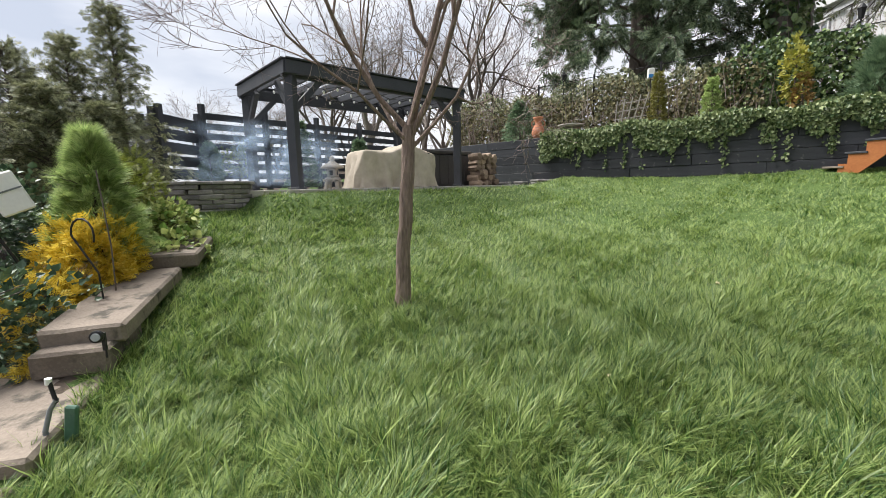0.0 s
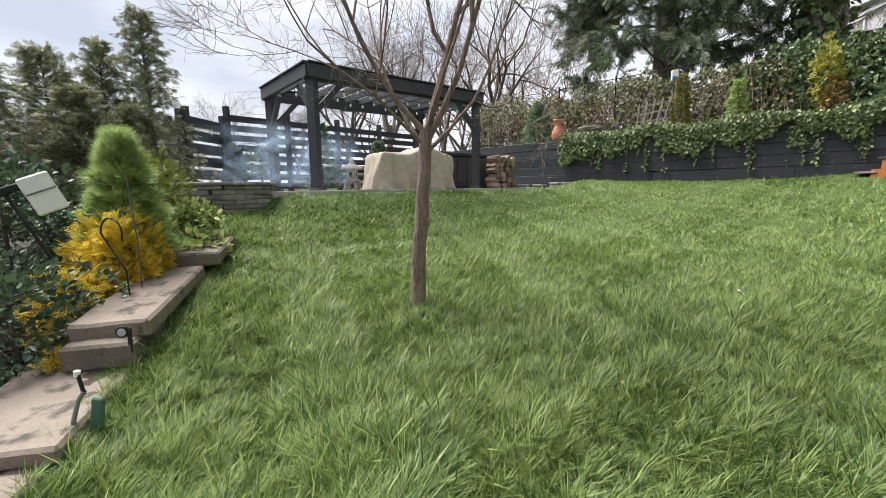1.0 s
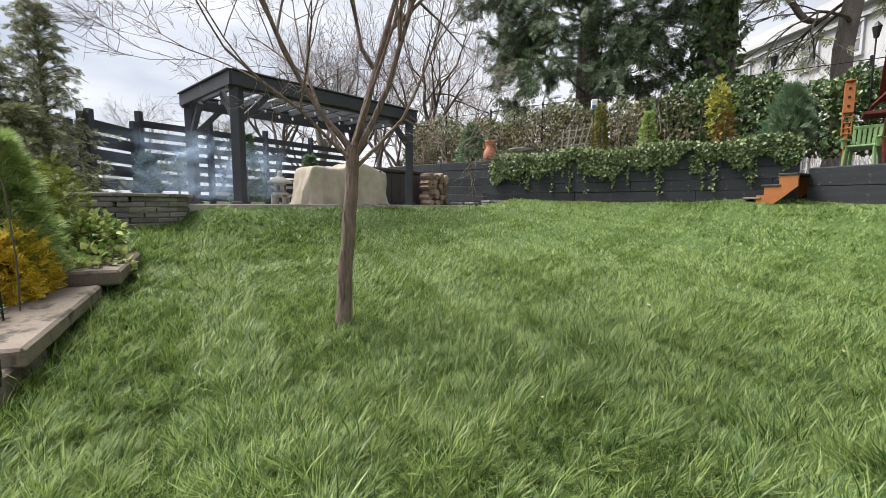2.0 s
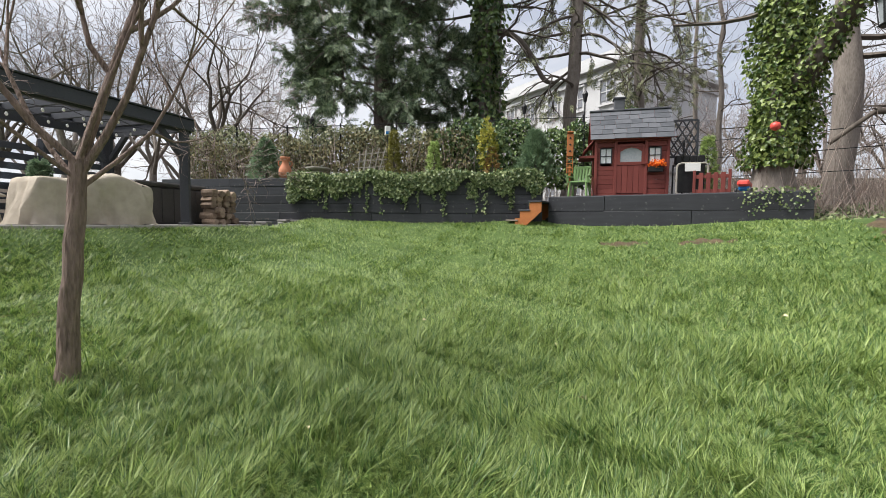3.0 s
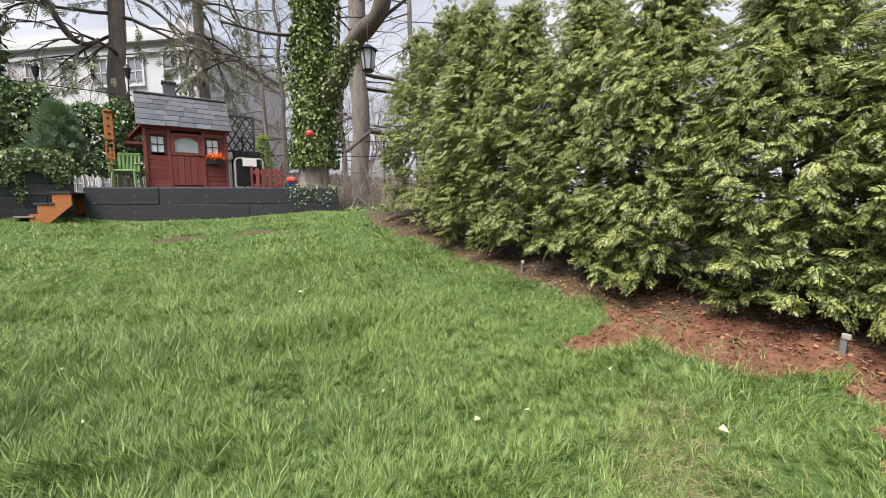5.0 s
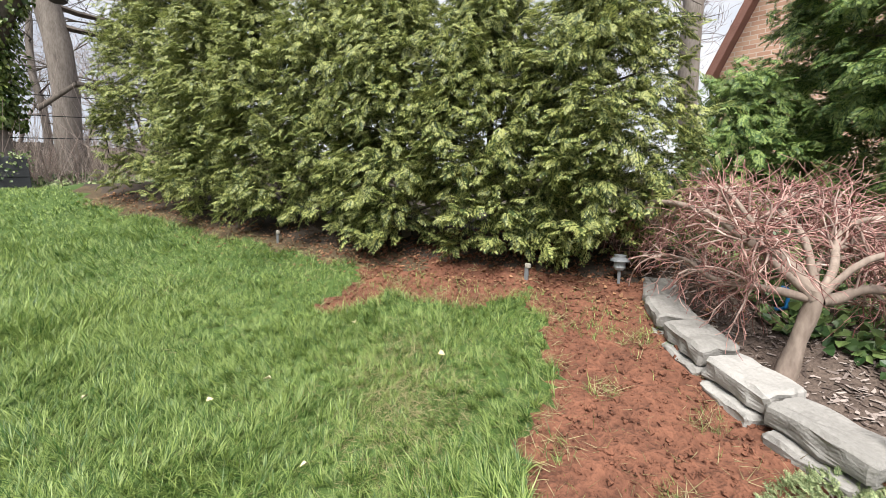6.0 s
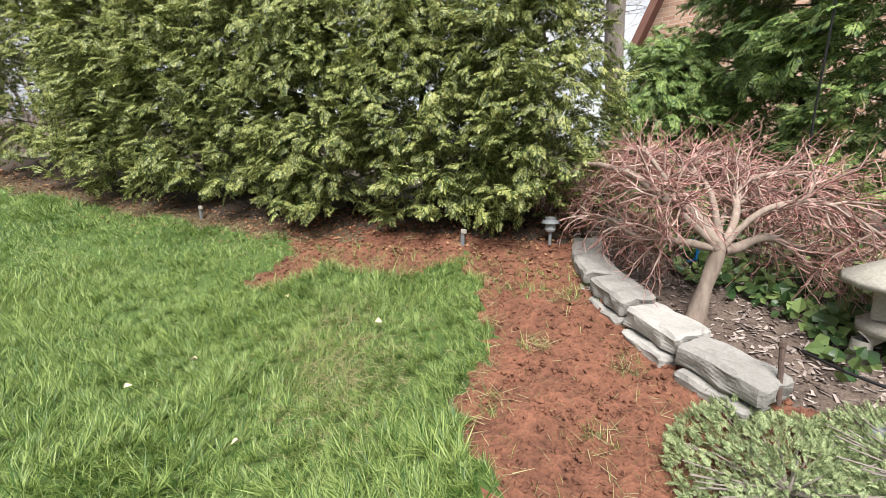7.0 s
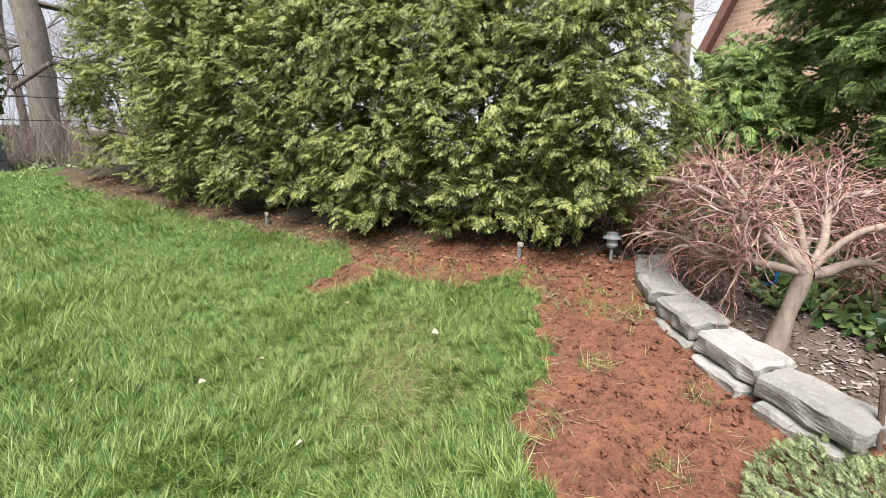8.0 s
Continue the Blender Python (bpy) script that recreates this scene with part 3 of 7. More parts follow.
def pergola():
    ob = thing("pergola", Matrix.Translation((*P_FL, Z0)), "charcoal timber pergola with slatted roof and string lights", "pergola")
    o = Vector((*P_FL, Z0))

    def at(p, z):
        return Vector((p.x, p.y, z)) - o
    u, v = (P_FR - P_FL).normalized(), (P_BL - P_FL).normalized()
    for p in (P_FL, P_FR, P_BL, P_BR):
        bm = beam_bm(at(p, Z0), at(p, ZT - 0.22), 0.165, 0.165, 0.008)
        post = part("post", bm, M_CHAR, ob)
        part("foot_trim", box_bm(at(p, Z0 + 0.025), (0.24, 0.24, 0.05), None, 0.006), M_CHAR, post)
    e = 0.12
    cor = [P_FL - u * e - v * e, P_FR + u * e - v * e, P_BR + u * e + v * e, P_BL - u * e + v * e]
    for a, b in zip(cor, cor[1:] + cor[:1]):
        part("fascia_beam", beam_bm(at(a, ZT - 0.12), at(b, ZT - 0.12), 0.07, 0.22), M_CHAR, ob)
        part("cap_board", beam_bm(at(a, ZT + 0.013), at(b, ZT + 0.013), 0.14, 0.03), M_CHAR, ob)
    for a, b in ((P_FL, P_FR), (P_BL, P_BR)):
        part("plate_beam", beam_bm(at(a - u * 0.15, ZT - 0.17), at(b + u * 0.15, ZT - 0.17), 0.09, 0.20), M_CHAR, ob)
    n = 10
    span = (P_FR - P_FL).length
    for i in range(n):
        a = P_FL + u * (0.25 + (span - 0.5) * i / (n - 1)) - v * 0.1
        b = a + v * ((P_BL - P_FL).length + 0.2)
        part("rafter", beam_bm(at(a, ZT - 0.03), at(b, ZT - 0.03), 0.05, 0.14), M_CHAR, ob)
    for p, s in ((P_FL, 1), (P_FR, -1), (P_BL, 1), (P_BR, -1)):
        for d in (u * s, v if p in (P_FL, P_FR) else -v):
            part("knee_brace", beam_bm(at(p + d * 0.06, ZT - 0.78), at(p + d * 0.58, ZT - 0.24), 0.09, 0.10), M_CHAR, ob)
    return ob, u, v


perg, PU, PV = pergola()


# ---- slatted fence ----
def fence_run(a, b, top, base, bays, label, fill=0.66, n=8):
    ob = thing("slatted_fence", Matrix.Translation((*a, base)), label, "fence", "boundary fence")
    a, b = Vector(a), Vector(b)
    L = b - a
    for i in range(bays + 1):
        p = L * i / bays
        part("post", box_bm((p.x, p.y, (top - base) / 2 + 0.07), (0.11, 0.11, top - base + 0.14), None, 0.006), M_CHAR, ob)
    step = (top - base - 0.1) / n
    for i in range(bays):
        p, q = L * i / bays, L * (i + 1) / bays
        d = L.normalized() * 0.06
        for k in range(n):
            z = 0.1 + step * (k + 0.5)
            part("slat", beam_bm((*(p + d), z), (*(q - d), z), 0.025, step * fill, 0.003), M_CHAR, ob)
    return ob


fence_run((-7.16, 7.84), (-4.55, 12.95), 3.18, 1.35, 4, "charcoal horizontal slat fence behind the patio")
fence_run((-6.96, 6.55), (-7.16, 7.70), 2.95, 1.05, 1, "charcoal slat fence return beside the fire pit", 0.8, 7)
fence_run((-7.95, 7.05), (-7.06, 6.50), 2.90, 1.0, 1, "charcoal slat fence beside tall evergreens", 0.8, 7)


# ---- fire pit ----
def stone_ring(name, c, r, base, courses, h, label):
    ob = thing(name, Matrix.Translation((*c, base)), label, "fire pit")
    rs = random.Random(8)
    for k in range(courses):
        n = 15
        for i in range(n):
            a0 = 2 * math.pi * (i + 0.5 * (k % 2) + rs.uniform(-0.08, 0.08)) / n
            w = 2 * math.pi * r / n * 0.97
            m = Matrix.Rotation(a0, 4, "Z") @ Matrix.Translation((r - 0.09 + rs.uniform(-0.015, 0.015), 0, h * (k + 0.5)))
            part("stone", box_bm((0, 0, 0), (0.18, w, h * 0.93), m, 0.012), M_LEDGE, ob)
    n = 15
    for i in range(n):
        m = Matrix.Rotation(2 * math.pi * i / n, 4, "Z") @ Matrix.Translation((r - 0.1, 0, h * courses + 0.022))
        part("cap_stone", box_bm((0, 0, 0), (0.26, 2 * math.pi * r / n * 0.98, 0.045), m, 0.008), M_LEDGE, ob, "smooth grey capping stone")
    return ob


stone_ring("fire_pit", (-4.92, 5.18), 0.72, 1.10, 6, 0.07, "low round fire pit of stacked dark ledgestone")


def smoke_mat():
    """Thin drifting smoke: mostly clear, with a pale blue-grey veil in soft billows that fades to the edges."""
    m = bpy.data.materials.new("wood_smoke")
    m.use_nodes = True
    n, l = m.node_tree.nodes, m.node_tree.links
    tc, sep, ns, rp = n.new("ShaderNodeTexCoord"), n.new("ShaderNodeSeparateXYZ"), n.new("ShaderNodeTexNoise"), n.new("ShaderNodeMapRange")
    ns.inputs["Scale"].default_value, ns.inputs["Detail"].default_value, ns.inputs["Distortion"].default_value = 1.7, 3.5, 0.8
    rp.interpolation_type = "SMOOTHSTEP"
    rp.inputs["From Min"].default_value, rp.inputs["From Max"].default_value = 0.33, 0.72
    l.new(tc.outputs["Object"], ns.inputs["Vector"])
    l.new(ns.outputs["Fac"], rp.inputs["Value"])
    l.new(tc.outputs["Generated"], sep.inputs["Vector"])
    fac = rp.outputs["Result"]
    for axis_ in ("X", "Z"):
        up, down, both, edge = (n.new("ShaderNodeMath") for _ in range(4))
        down.operation, both.operation, edge.operation, up.operation = "SUBTRACT", "MULTIPLY", "MULTIPLY", "MULTIPLY"
        down.inputs[0].default_value = 1.0
        l.new(sep.outputs[axis_], down.inputs[1])
        l.new(sep.outputs[axis_], both.inputs[0])
        l.new(down.outputs[0], both.inputs[1])
        up.inputs[1].default_value, up.use_clamp = 3.6, True
        l.new(both.outputs[0], up.inputs[0])
        l.new(up.outputs[0], edge.inputs[0])
        l.new(fac, edge.inputs[1])
        fac = edge.outputs[0]
    thin = n.new("ShaderNodeMath")
    thin.operation = "MULTIPLY"
    thin.inputs[1].default_value = 0.8
    l.new(fac, thin.inputs[0])
    df, tl, tr = n.new("ShaderNodeBsdfDiffuse"), n.new("ShaderNodeBsdfTranslucent"), n.new("ShaderNodeBsdfTransparent")
    for b in (df, tl):
        b.inputs["Color"].default_value = (0.44, 0.58, 0.78, 1)
    body, mx = n.new("ShaderNodeMixShader"), n.new("ShaderNodeMixShader")
    l.new(df.outputs[0], body.inputs[1])
    l.new(tl.outputs[0], body.inputs[2])
    l.new(thin.outputs[0], mx.inputs["Fac"])
    l.new(tr.outputs[0], mx.inputs[1])
    l.new(body.outputs[0], mx.inputs[2])
    l.new(mx.outputs[0], n["Material Output"].inputs["Surface"])
    return m


def smoke():
    ob = thing("smoke", pose(-4.75, 5.75, 1.50, 0, 0, 58), "thin blue-grey wood smoke drifting from the fire pit", "smoke", kind="stuff")
    haze = smoke_mat()
    for j, (x0, x1, y, h) in enumerate(((-0.9, 1.5, 0.0, 0.95), (-0.4, 2.2, 0.45, 1.1), (0.2, 2.9, 1.0, 1.2))):
        bm = bmesh.new()
        grid = [[bm.verts.new((x0 + (x1 - x0) * i / 16, y + 0.16 * math.sin(i * 0.7 + j) + 0.10 * math.sin(k * 1.1 + i * 0.3), h * k / 8 + 0.05 * math.sin(i * 0.5))) for i in range(17)] for k in range(9)]
        for k in range(8):
            for i in range(16):
                bm.faces.new((grid[k][i], grid[k][i + 1], grid[k + 1][i + 1], grid[k + 1][i]))
        part("wisp", bm, haze, ob, smooth=True)
    return ob


smoke()

# ---- lawn slabs ----
def slab(x, y, z, ang, size, label):
    ob = part("stone_slab", box_bm((0, 0, 0), size, None, 0.02), M_SLAB)
    bm = bmesh.new()
    bm.from_mesh(ob.data)
    bmesh.ops.subdivide_edges(bm, edges=bm.edges, cuts=3, use_grid_fill=True)
    for v in bm.verts:
        v.co += Vector([0.012 * noise.noise(v.co * 5 + Vector((x, y, k))) for k in range(3)])
    bm.to_mesh(ob.data)
    bm.free()
    ob.matrix_world = pose(x, y, z, *ang)
    return tagged(ob, label, "stone slab", "garden steps")


slab(-3.06, 2.30, 0.575, (6, 0, 31), (0.48, 1.42, 0.13), "long sandstone slab edging the lawn")
slab(-3.55, 3.35, 0.80, (5, 0, 32), (0.50, 0.9, 0.14), "sandstone slab half hidden by ivy")
slab(-2.77, 1.79, 0.385, (3, 0, 29), (0.42, 0.52, 0.17), "thick sandstone step below the long slab")
slab(-2.62, 1.22, 0.21, (4, 0, 30), (0.70, 1.0, 0.10), "worn flat sandstone paving slab")
slab(-2.17, 0.36, 0.10, (3, 0, 26), (0.70, 0.85, 0.10), "worn flat sandstone paving slab beside the grass")

# ---- hedge ----
def arborvitae(base, height, radius, n, material, label, seed, name="arborvitae", template=CEDAR, size=(0.13, 0.24), top=0.25, group="hedge row", density_pow=0.75, front=(0.0, 0.0)):
    rs = np.random.RandomState(seed)
    ob = thing(name, Matrix.Translation(base), label, "evergreen tree", group)
    trunk = [(0, 0, -0.1, 0.02, 0.01, height * 0.9, 0.06, 0.012)]
    limbs = []
    for i in range(46):
        z = height * (0.06 + 0.86 * i / 46)
        a = rs.uniform(0, 6.283)
        ln = radius * (1 - 0.8 * (z / height) ** 1.6) * 0.85
        limbs.append((0, 0, z, ln * np.cos(a), ln * np.sin(a), z + 0.15, 0.012, 0.004))
    part("trunk", raw_mesh("trunk", *tubes(trunk + limbs, 5)), M_BARKDARK, ob)
    # boughs set round the tree, each a drooping plume of flat sprays
    per = 20
    m = n // per
    t = (np.arange(m) + rs.rand(m)) / m
    t = t ** density_pow
    z = height * (0.03 + 0.95 * t)
    prof = radius * (0.86 + 0.14 * np.sin(np.clip(t * 3, 0, 1.57))) * (1 - (1 - top) * np.clip((t - 0.35) / 0.65, 0, 1) ** 1.7)
    a = rs.uniform(0, 2 * np.pi, m)
    a = np.where(rs.rand(m) < front[1], front[0] + rs.normal(size=m) * 0.9, a)
    outm = np.stack([np.cos(a), np.sin(a), rs.uniform(-0.35, 0.45, m)], 1)
    tipm = np.stack([prof * np.cos(a), prof * np.sin(a), z], 1) * np.array((1, 1, 1)) + outm * rs.uniform(-0.16, 0.10, m)[:, None]
    i = np.repeat(np.arange(m), per)
    n = len(i)
    u = rs.rand(n)[:, None]
    pos = tipm[i] - outm[i] * u * 0.42 + rs.normal(size=(n, 3)) * (0.03 + 0.075 * u)
    pos[:, 2] = np.maximum(pos[:, 2] - 0.05 * (1 - u[:, 0]), 0.04)
    ax = outm[i] + rs.normal(size=(n, 3)) * 0.50 - np.array((0, 0, 1.0)) * (0.28 * (1 - u))
    upv = np.array((0, 0, 1.0)) + outm[i] * 0.8 + rs.normal(size=(n, 3)) * 0.35
    sz = rs.uniform(size[0], size[1], n) * (1 - 0.25 * t[i])
    part("crown", raw_mesh("crown", *scatter(*template, pos, ax, upv, sz)), material, ob)
    return ob


h_dir = (HEDGE_B - HEDGE_A) / np.linalg.norm(HEDGE_B - HEDGE_A)
h_out = np.array((-h_dir[1], h_dir[0]))
for i in range(8):
    p = HEDGE_A + h_dir * (0.35 + i * 1.02) + h_out * (0.62 + 0.08 * math.sin(i * 2.1))
    hh = (3.7, 3.9, 3.7, 3.45, 3.3, 3.0, 2.8, 2.75)[i]
    arborvitae((p[0], p[1], gz(*p) - 0.02), hh, 0.82, 5600 if i > 1 else 3000, M_THUJA, "dense yellow-green arborvitae in a clipped hedge row", 20 + i, size=(0.115, 0.23), front=(math.atan2(-h_out[1], -h_out[0]), 0.55))

# ---- rough trees ----
def simple_trunk(base, top, r0, r1, n=8, seed=0, wob=0.05):
    rs = np.random.RandomState(seed)
    base, top = np.array(base, float), np.array(top, float)
    pts = [base + (top - base) * k / n + (rs.normal(size=3) * wob * (0 < k < n)) for k in range(n + 1)]
    rad = [r0 + (r1 - r0) * k / n for k in range(n + 1)]
    rad[0] *= 1.25
    return [(*pts[k], *pts[k + 1], rad[k], rad[k + 1]) for k in range(n)], pts


def young_tree():
    b = np.array((-1.15, 3.44, gz(-1.15, 3.44) - 0.05))
    rows, pts = simple_trunk(b, b + (0.12, 0.06, 1.72), 0.074, 0.054, 8, 4, 0.012)
    rs = np.random.RandomState(11)
    limbs = []
    tip = pts[-1]
    for dx, dy, dz, ln, r in ((-0.75, -0.2, 0.9, 1.5, 0.027), (0.10, 0.0, 1.0, 1.5, 0.040), (0.42, 0.12, 0.95, 1.4, 0.033), (-0.5, 0.6, 0.8, 1.4, 0.021), (0.7, -0.4, 0.75, 1.4, 0.019), (-0.35, -0.55, 0.9, 1.3, 0.017), (0.75, 0.6, 0.8, 1.4, 0.019)):
        grow(rs, tip - np.array((0, 0, rs.uniform(0, 0.22))), (dx, dy, dz), ln, r, 4, limbs, 0.48, 4, 0.10, 0.12, 0.70, 4, 0.0022)
    # short budded spurs along the outer twigs
    outer = np.array([w for w in limbs if w[8] < 3])
    pick = outer[rs.rand(len(outer)) < 0.75]
    d = pick[:, 3:6] - pick[:, :3]
    d = d / np.linalg.norm(d, axis=1, keepdims=True) * 0.7 + rs.normal(size=d.shape) * 0.45
    end = pick[:, 3:6] + d * rs.uniform(0.05, 0.17, len(pick))[:, None]
    spurs = np.column_stack([pick[:, 3:6], end, np.full(len(pick), 0.0019), np.full(len(pick), 0.0013), np.zeros(len(pick))])
    limbs = np.concatenate([np.array(limbs), spurs])
    return bare_tree("young_tree", b, rows, limbs, (M_BARKYOUNG, M_TWIGYOUNG), "young bare tree with cracked bark growing in the lawn", cut=2, thick=8)


young_tree()


# ---- grass ----
def lawn_mask(x, y):
    ok = (side(x, y, SLAB_A, SLAB_B) < 0.10 + 0.06 * bumps(x, y, 4.0)) & (side(x, y, WALL_A, WALL_B) < -0.03)
    ok &= ~((side(x, y, DECK_A, DECK_B) > -0.03) & (x > 6.2)) & (hedge_side(x, y) < -0.1)
    ok &= side(x, y, np.array((-4.36, 5.5)), np.array((-1.16, 10.25))) < 0.04
    ok &= ~bed_mask(x, y) & (np.hypot(x + 4.92, y - 5.18) > 0.78)
    return ok


def blades(rs, n, lo, hi, area, h, w, shape, upright=1.0):
    """Grass over a rectangle of the plan, between two distances from its trodden middle."""
    x, y = rs.uniform(area[0], area[1], n), rs.uniform(area[2], area[3], n)
    # gather into tufts
    gxx, gyy = np.floor(x / 0.07), np.floor(y / 0.07)
    hx = np.modf(np.abs(np.sin(gxx * 12.9898 + gyy * 78.233) * 43758.5453))[0]
    hy = np.modf(np.abs(np.sin(gxx * 39.346 + gyy * 11.135) * 24634.6345))[0]
    pull = 0.45
    x = x + ((gxx + hx) * 0.07 - x) * pull
    y = y + ((gyy + hy) * 0.07 - y) * pull
    r = np.hypot(x - 1.2, y - 0.2) + rs.normal(size=n) * 0.35
    keep = (r >= lo) & (r < hi) & lawn_mask(x, y)
    s = soil_mask(x, y)
    keep &= ~s | (rs.rand(n) < np.where((np.sin(x * 9.1 + 1.0) * np.sin(y * 8.3) > 0.75) | (hedge_side(x, y) > -0.6), 0.22, 0.006) + 0.10 * (y > 4.5))
    x, y, hx, hy, s = x[keep], y[keep], hx[keep], hy[keep], s[keep]
    n = len(x)
    z = ground_height(x, y) - 0.005
    patch = 1 + 0.20 * bumps(x, y, 2.3) + 0.5 * (hx - 0.5)
    # blades lie with their neighbours, in swirls a hand or two across, and each tuft falls open
    turn = 1.6 * bumps(x, y, 1.7, 0.4) + 1.1 * bumps(x, y, 5.3, 1.9) + 2.4 * (hx - 0.5)
    flow = np.stack([np.cos(turn), np.sin(turn)], 1) * (0.18 + 0.40 * hy)[:, None]
    lean = (flow + rs.normal(size=(n, 2)) * 0.34) / upright
    ax = np.column_stack([lean, np.ones(n)])
    up = np.column_stack([-lean + rs.normal(size=(n, 2)) * 0.3, np.full(n, 0.25)])
    # long and lush under the young tree, short and matted towards the bare soil
    grown = 1.08 - 0.42 * smooth01((x - 0.8) / 2.6) * smooth01((2.6 - y) / 3.0)
    hh = h * grown * np.clip(patch, 0.45, 1.8) * (0.45 + 0.8 * rs.rand(n) + 0.5 * (rs.rand(n) < 0.05)) * np.where(s, 0.7, 1)
    tv = shape[0].copy()
    tv[:, 2] = -0.42 * tv[:, 1] ** 2
    tv[:, 0] *= w / h
    return scatter(tv, shape[1], np.column_stack([x, y, z]), ax, up, hh)


rs = np.random.RandomState(77)
near = blades(rs, 1150000, -2.0, 3.9, (-3.0, 5.6, -3.2, 4.4), 0.118, 0.0042, BLADE_BENT, 1.0)
mid = blades(rs, 1050000, 3.9, 7.0, (-5.5, 8.5, -3.5, 7.5), 0.085, 0.0062, BLADE_FAR, 0.9)
far = blades(rs, 900000, 7.0, 16.0, (-6.5, 10.5, -3.5, 15.5), 0.055, 0.0095, BLADE_FAR, 0.9)
tagged(part("grass", raw_mesh("grass", *join(near, mid, far)), M_GRASS), "long lush green lawn grass in tufts", "grass", kind="stuff")


def straw(rs, n, poly_mask, area, label, h=0.09):
    x, y = rs.uniform(area[0], area[1], n), rs.uniform(area[2], area[3], n)
    k = poly_mask(x, y)
    x, y = x[k], y[k]
    n = len(x)
    ax = np.column_stack([rs.normal(size=(n, 2)), rs.uniform(0.15, 0.7, n)])
    tv = BLADE[0].copy()
    tv[:, 0] *= 0.035
    v = scatter(tv, BLADE[1], np.column_stack([x, y, ground_height(x, y) + 0.004]), ax, unit(rs, n), rs.uniform(0.5, 1.2, n) * h)
    return tagged(part("dry_grass", raw_mesh("dry_grass", *v), M_DRY), label, "grass", kind="stuff")


straw(rs, 60000, lambda x, y: lawn_mask(x, y) & ((bumps(x, y, 1.9, 0.7) > 0.8) | (rs.rand(len(x)) < 0.25) | (np.hypot(x - 3.5, (y + 1.5) * 0.8) < 0.7)), (-3.5, 6.5, -3.5, 6.0), "scattered dry straw blades in the lawn")


straw(rs, 26000, lambda x, y: lawn_mask(x, y) & (rs.rand(len(x)) < np.exp(-((x - 3.35) ** 2 / 0.35 + (y + 1.35) ** 2 / 0.08))), (2.2, 4.6, -2.2, -0.6), "matted pale straw in a thin spot of the lawn")


def near_soil_edge(x, y):
    e = 0.10
    near_ = soil_mask(x, y) & ~(soil_mask(x + e, y) & soil_mask(x - e, y) & soil_mask(x, y + e) & soil_mask(x, y - e))
    tuft = np.sin(x * 9.1 + 1.0) * np.sin(y * 8.3) > 0.66
    return (near_ | (soil_mask(x, y) & tuft)) & (hedge_side(x, y) < 0.1) & (np.hypot(x - 1, y) < 9)


straw(rs, 90000, near_soil_edge, (1.4, 8.8, -3.4, 4.0), "withered grass at the edges of the bare soil", 0.10)
n = 34000
x, y = rs.uniform(1.4, 5.8, n), rs.uniform(-3.5, 0.0, n)
k = soil_mask(x, y) & ~bed_mask(x, y)
x, y = x[k], y[k]
CLOD = (np.array([(1, 0, 0), (-0.9, 0.2, 0), (0.1, 1, 0), (0, -0.9, 0.1), (0.1, 0, 0.8), (0, 0.1, -0.8)]), np.array([(0, 2, 4), (2, 1, 4), (1, 3, 4), (3, 0, 4), (2, 0, 5), (1, 2, 5), (3, 1, 5), (0, 3, 5)]))
cl = scatter(*CLOD, np.column_stack([x, y, ground_height(x, y)]), unit(rs, len(x)), unit(rs, len(x)), 0.003 + 0.024 * rs.rand(len(x)) ** 5)
tagged(part("soil_clods", raw_mesh("soil_clods", *cl), M_SOIL), "small crumbs of bare red soil", "soil", kind="stuff")
n = 16000
x, y = rs.uniform(1.4, 6.0, n), rs.uniform(-6.0, -2.9, n)
k = bed_mask(x, y)
x, y = x[k], y[k]
ch = scatter(np.array([(-0.16, -0.5, 0), (0.16, -0.5, 0.05), (0.12, 0.5, 0), (-0.12, 0.5, 0.05)]), np.array([(0, 1, 2), (0, 2, 3)]), np.column_stack([x, y, ground_height(x, y) + 0.012 * rs.rand(len(x))]),
             np.column_stack([rs.normal(size=(len(x), 2)), rs.normal(size=len(x)) * 0.25]), np.array([0, 0, 1.0]) + rs.normal(size=(len(x), 3)) * 0.3, rs.uniform(0.02, 0.06, len(x)))
tagged(part("wood_chips", raw_mesh("wood_chips", *ch), mat("chip_wood", (0.09, 0.065, 0.055), (0.36, 0.30, 0.27), 0.9, 6, 40, 0, island=True)), "grey-brown wood chip mulch", "mulch", kind="stuff")
n = 3200
dd = rs.uniform(-0.5, 8.6, n)
oo = rs.normal(size=n) * 0.22 + 0.12
xy = HEDGE_A[None] + ((HEDGE_B - HEDGE_A) / np.linalg.norm(HEDGE_B - HEDGE_A))[None] * dd[:, None]
hd_ = (HEDGE_B - HEDGE_A) / np.linalg.norm(HEDGE_B - HEDGE_A)
xy = xy + np.array((-hd_[1], hd_[0]))[None] * oo[:, None]
lv = scatter(*LEAF, np.column_stack([xy, ground_height(xy[:, 0], xy[:, 1]) + 0.01]), np.column_stack([rs.normal(size=(n, 2)), rs.normal(size=n) * 0.3]), np.array([0, 0, 1.0]) + rs.normal(size=(n, 3)) * 0.5, rs.uniform(0.015, 0.045, n))
tagged(part("leaf_litter", raw_mesh("leaf_litter", *lv), M_DEAD), "brown leaf litter along the foot of the hedge", "leaves", kind="stuff")


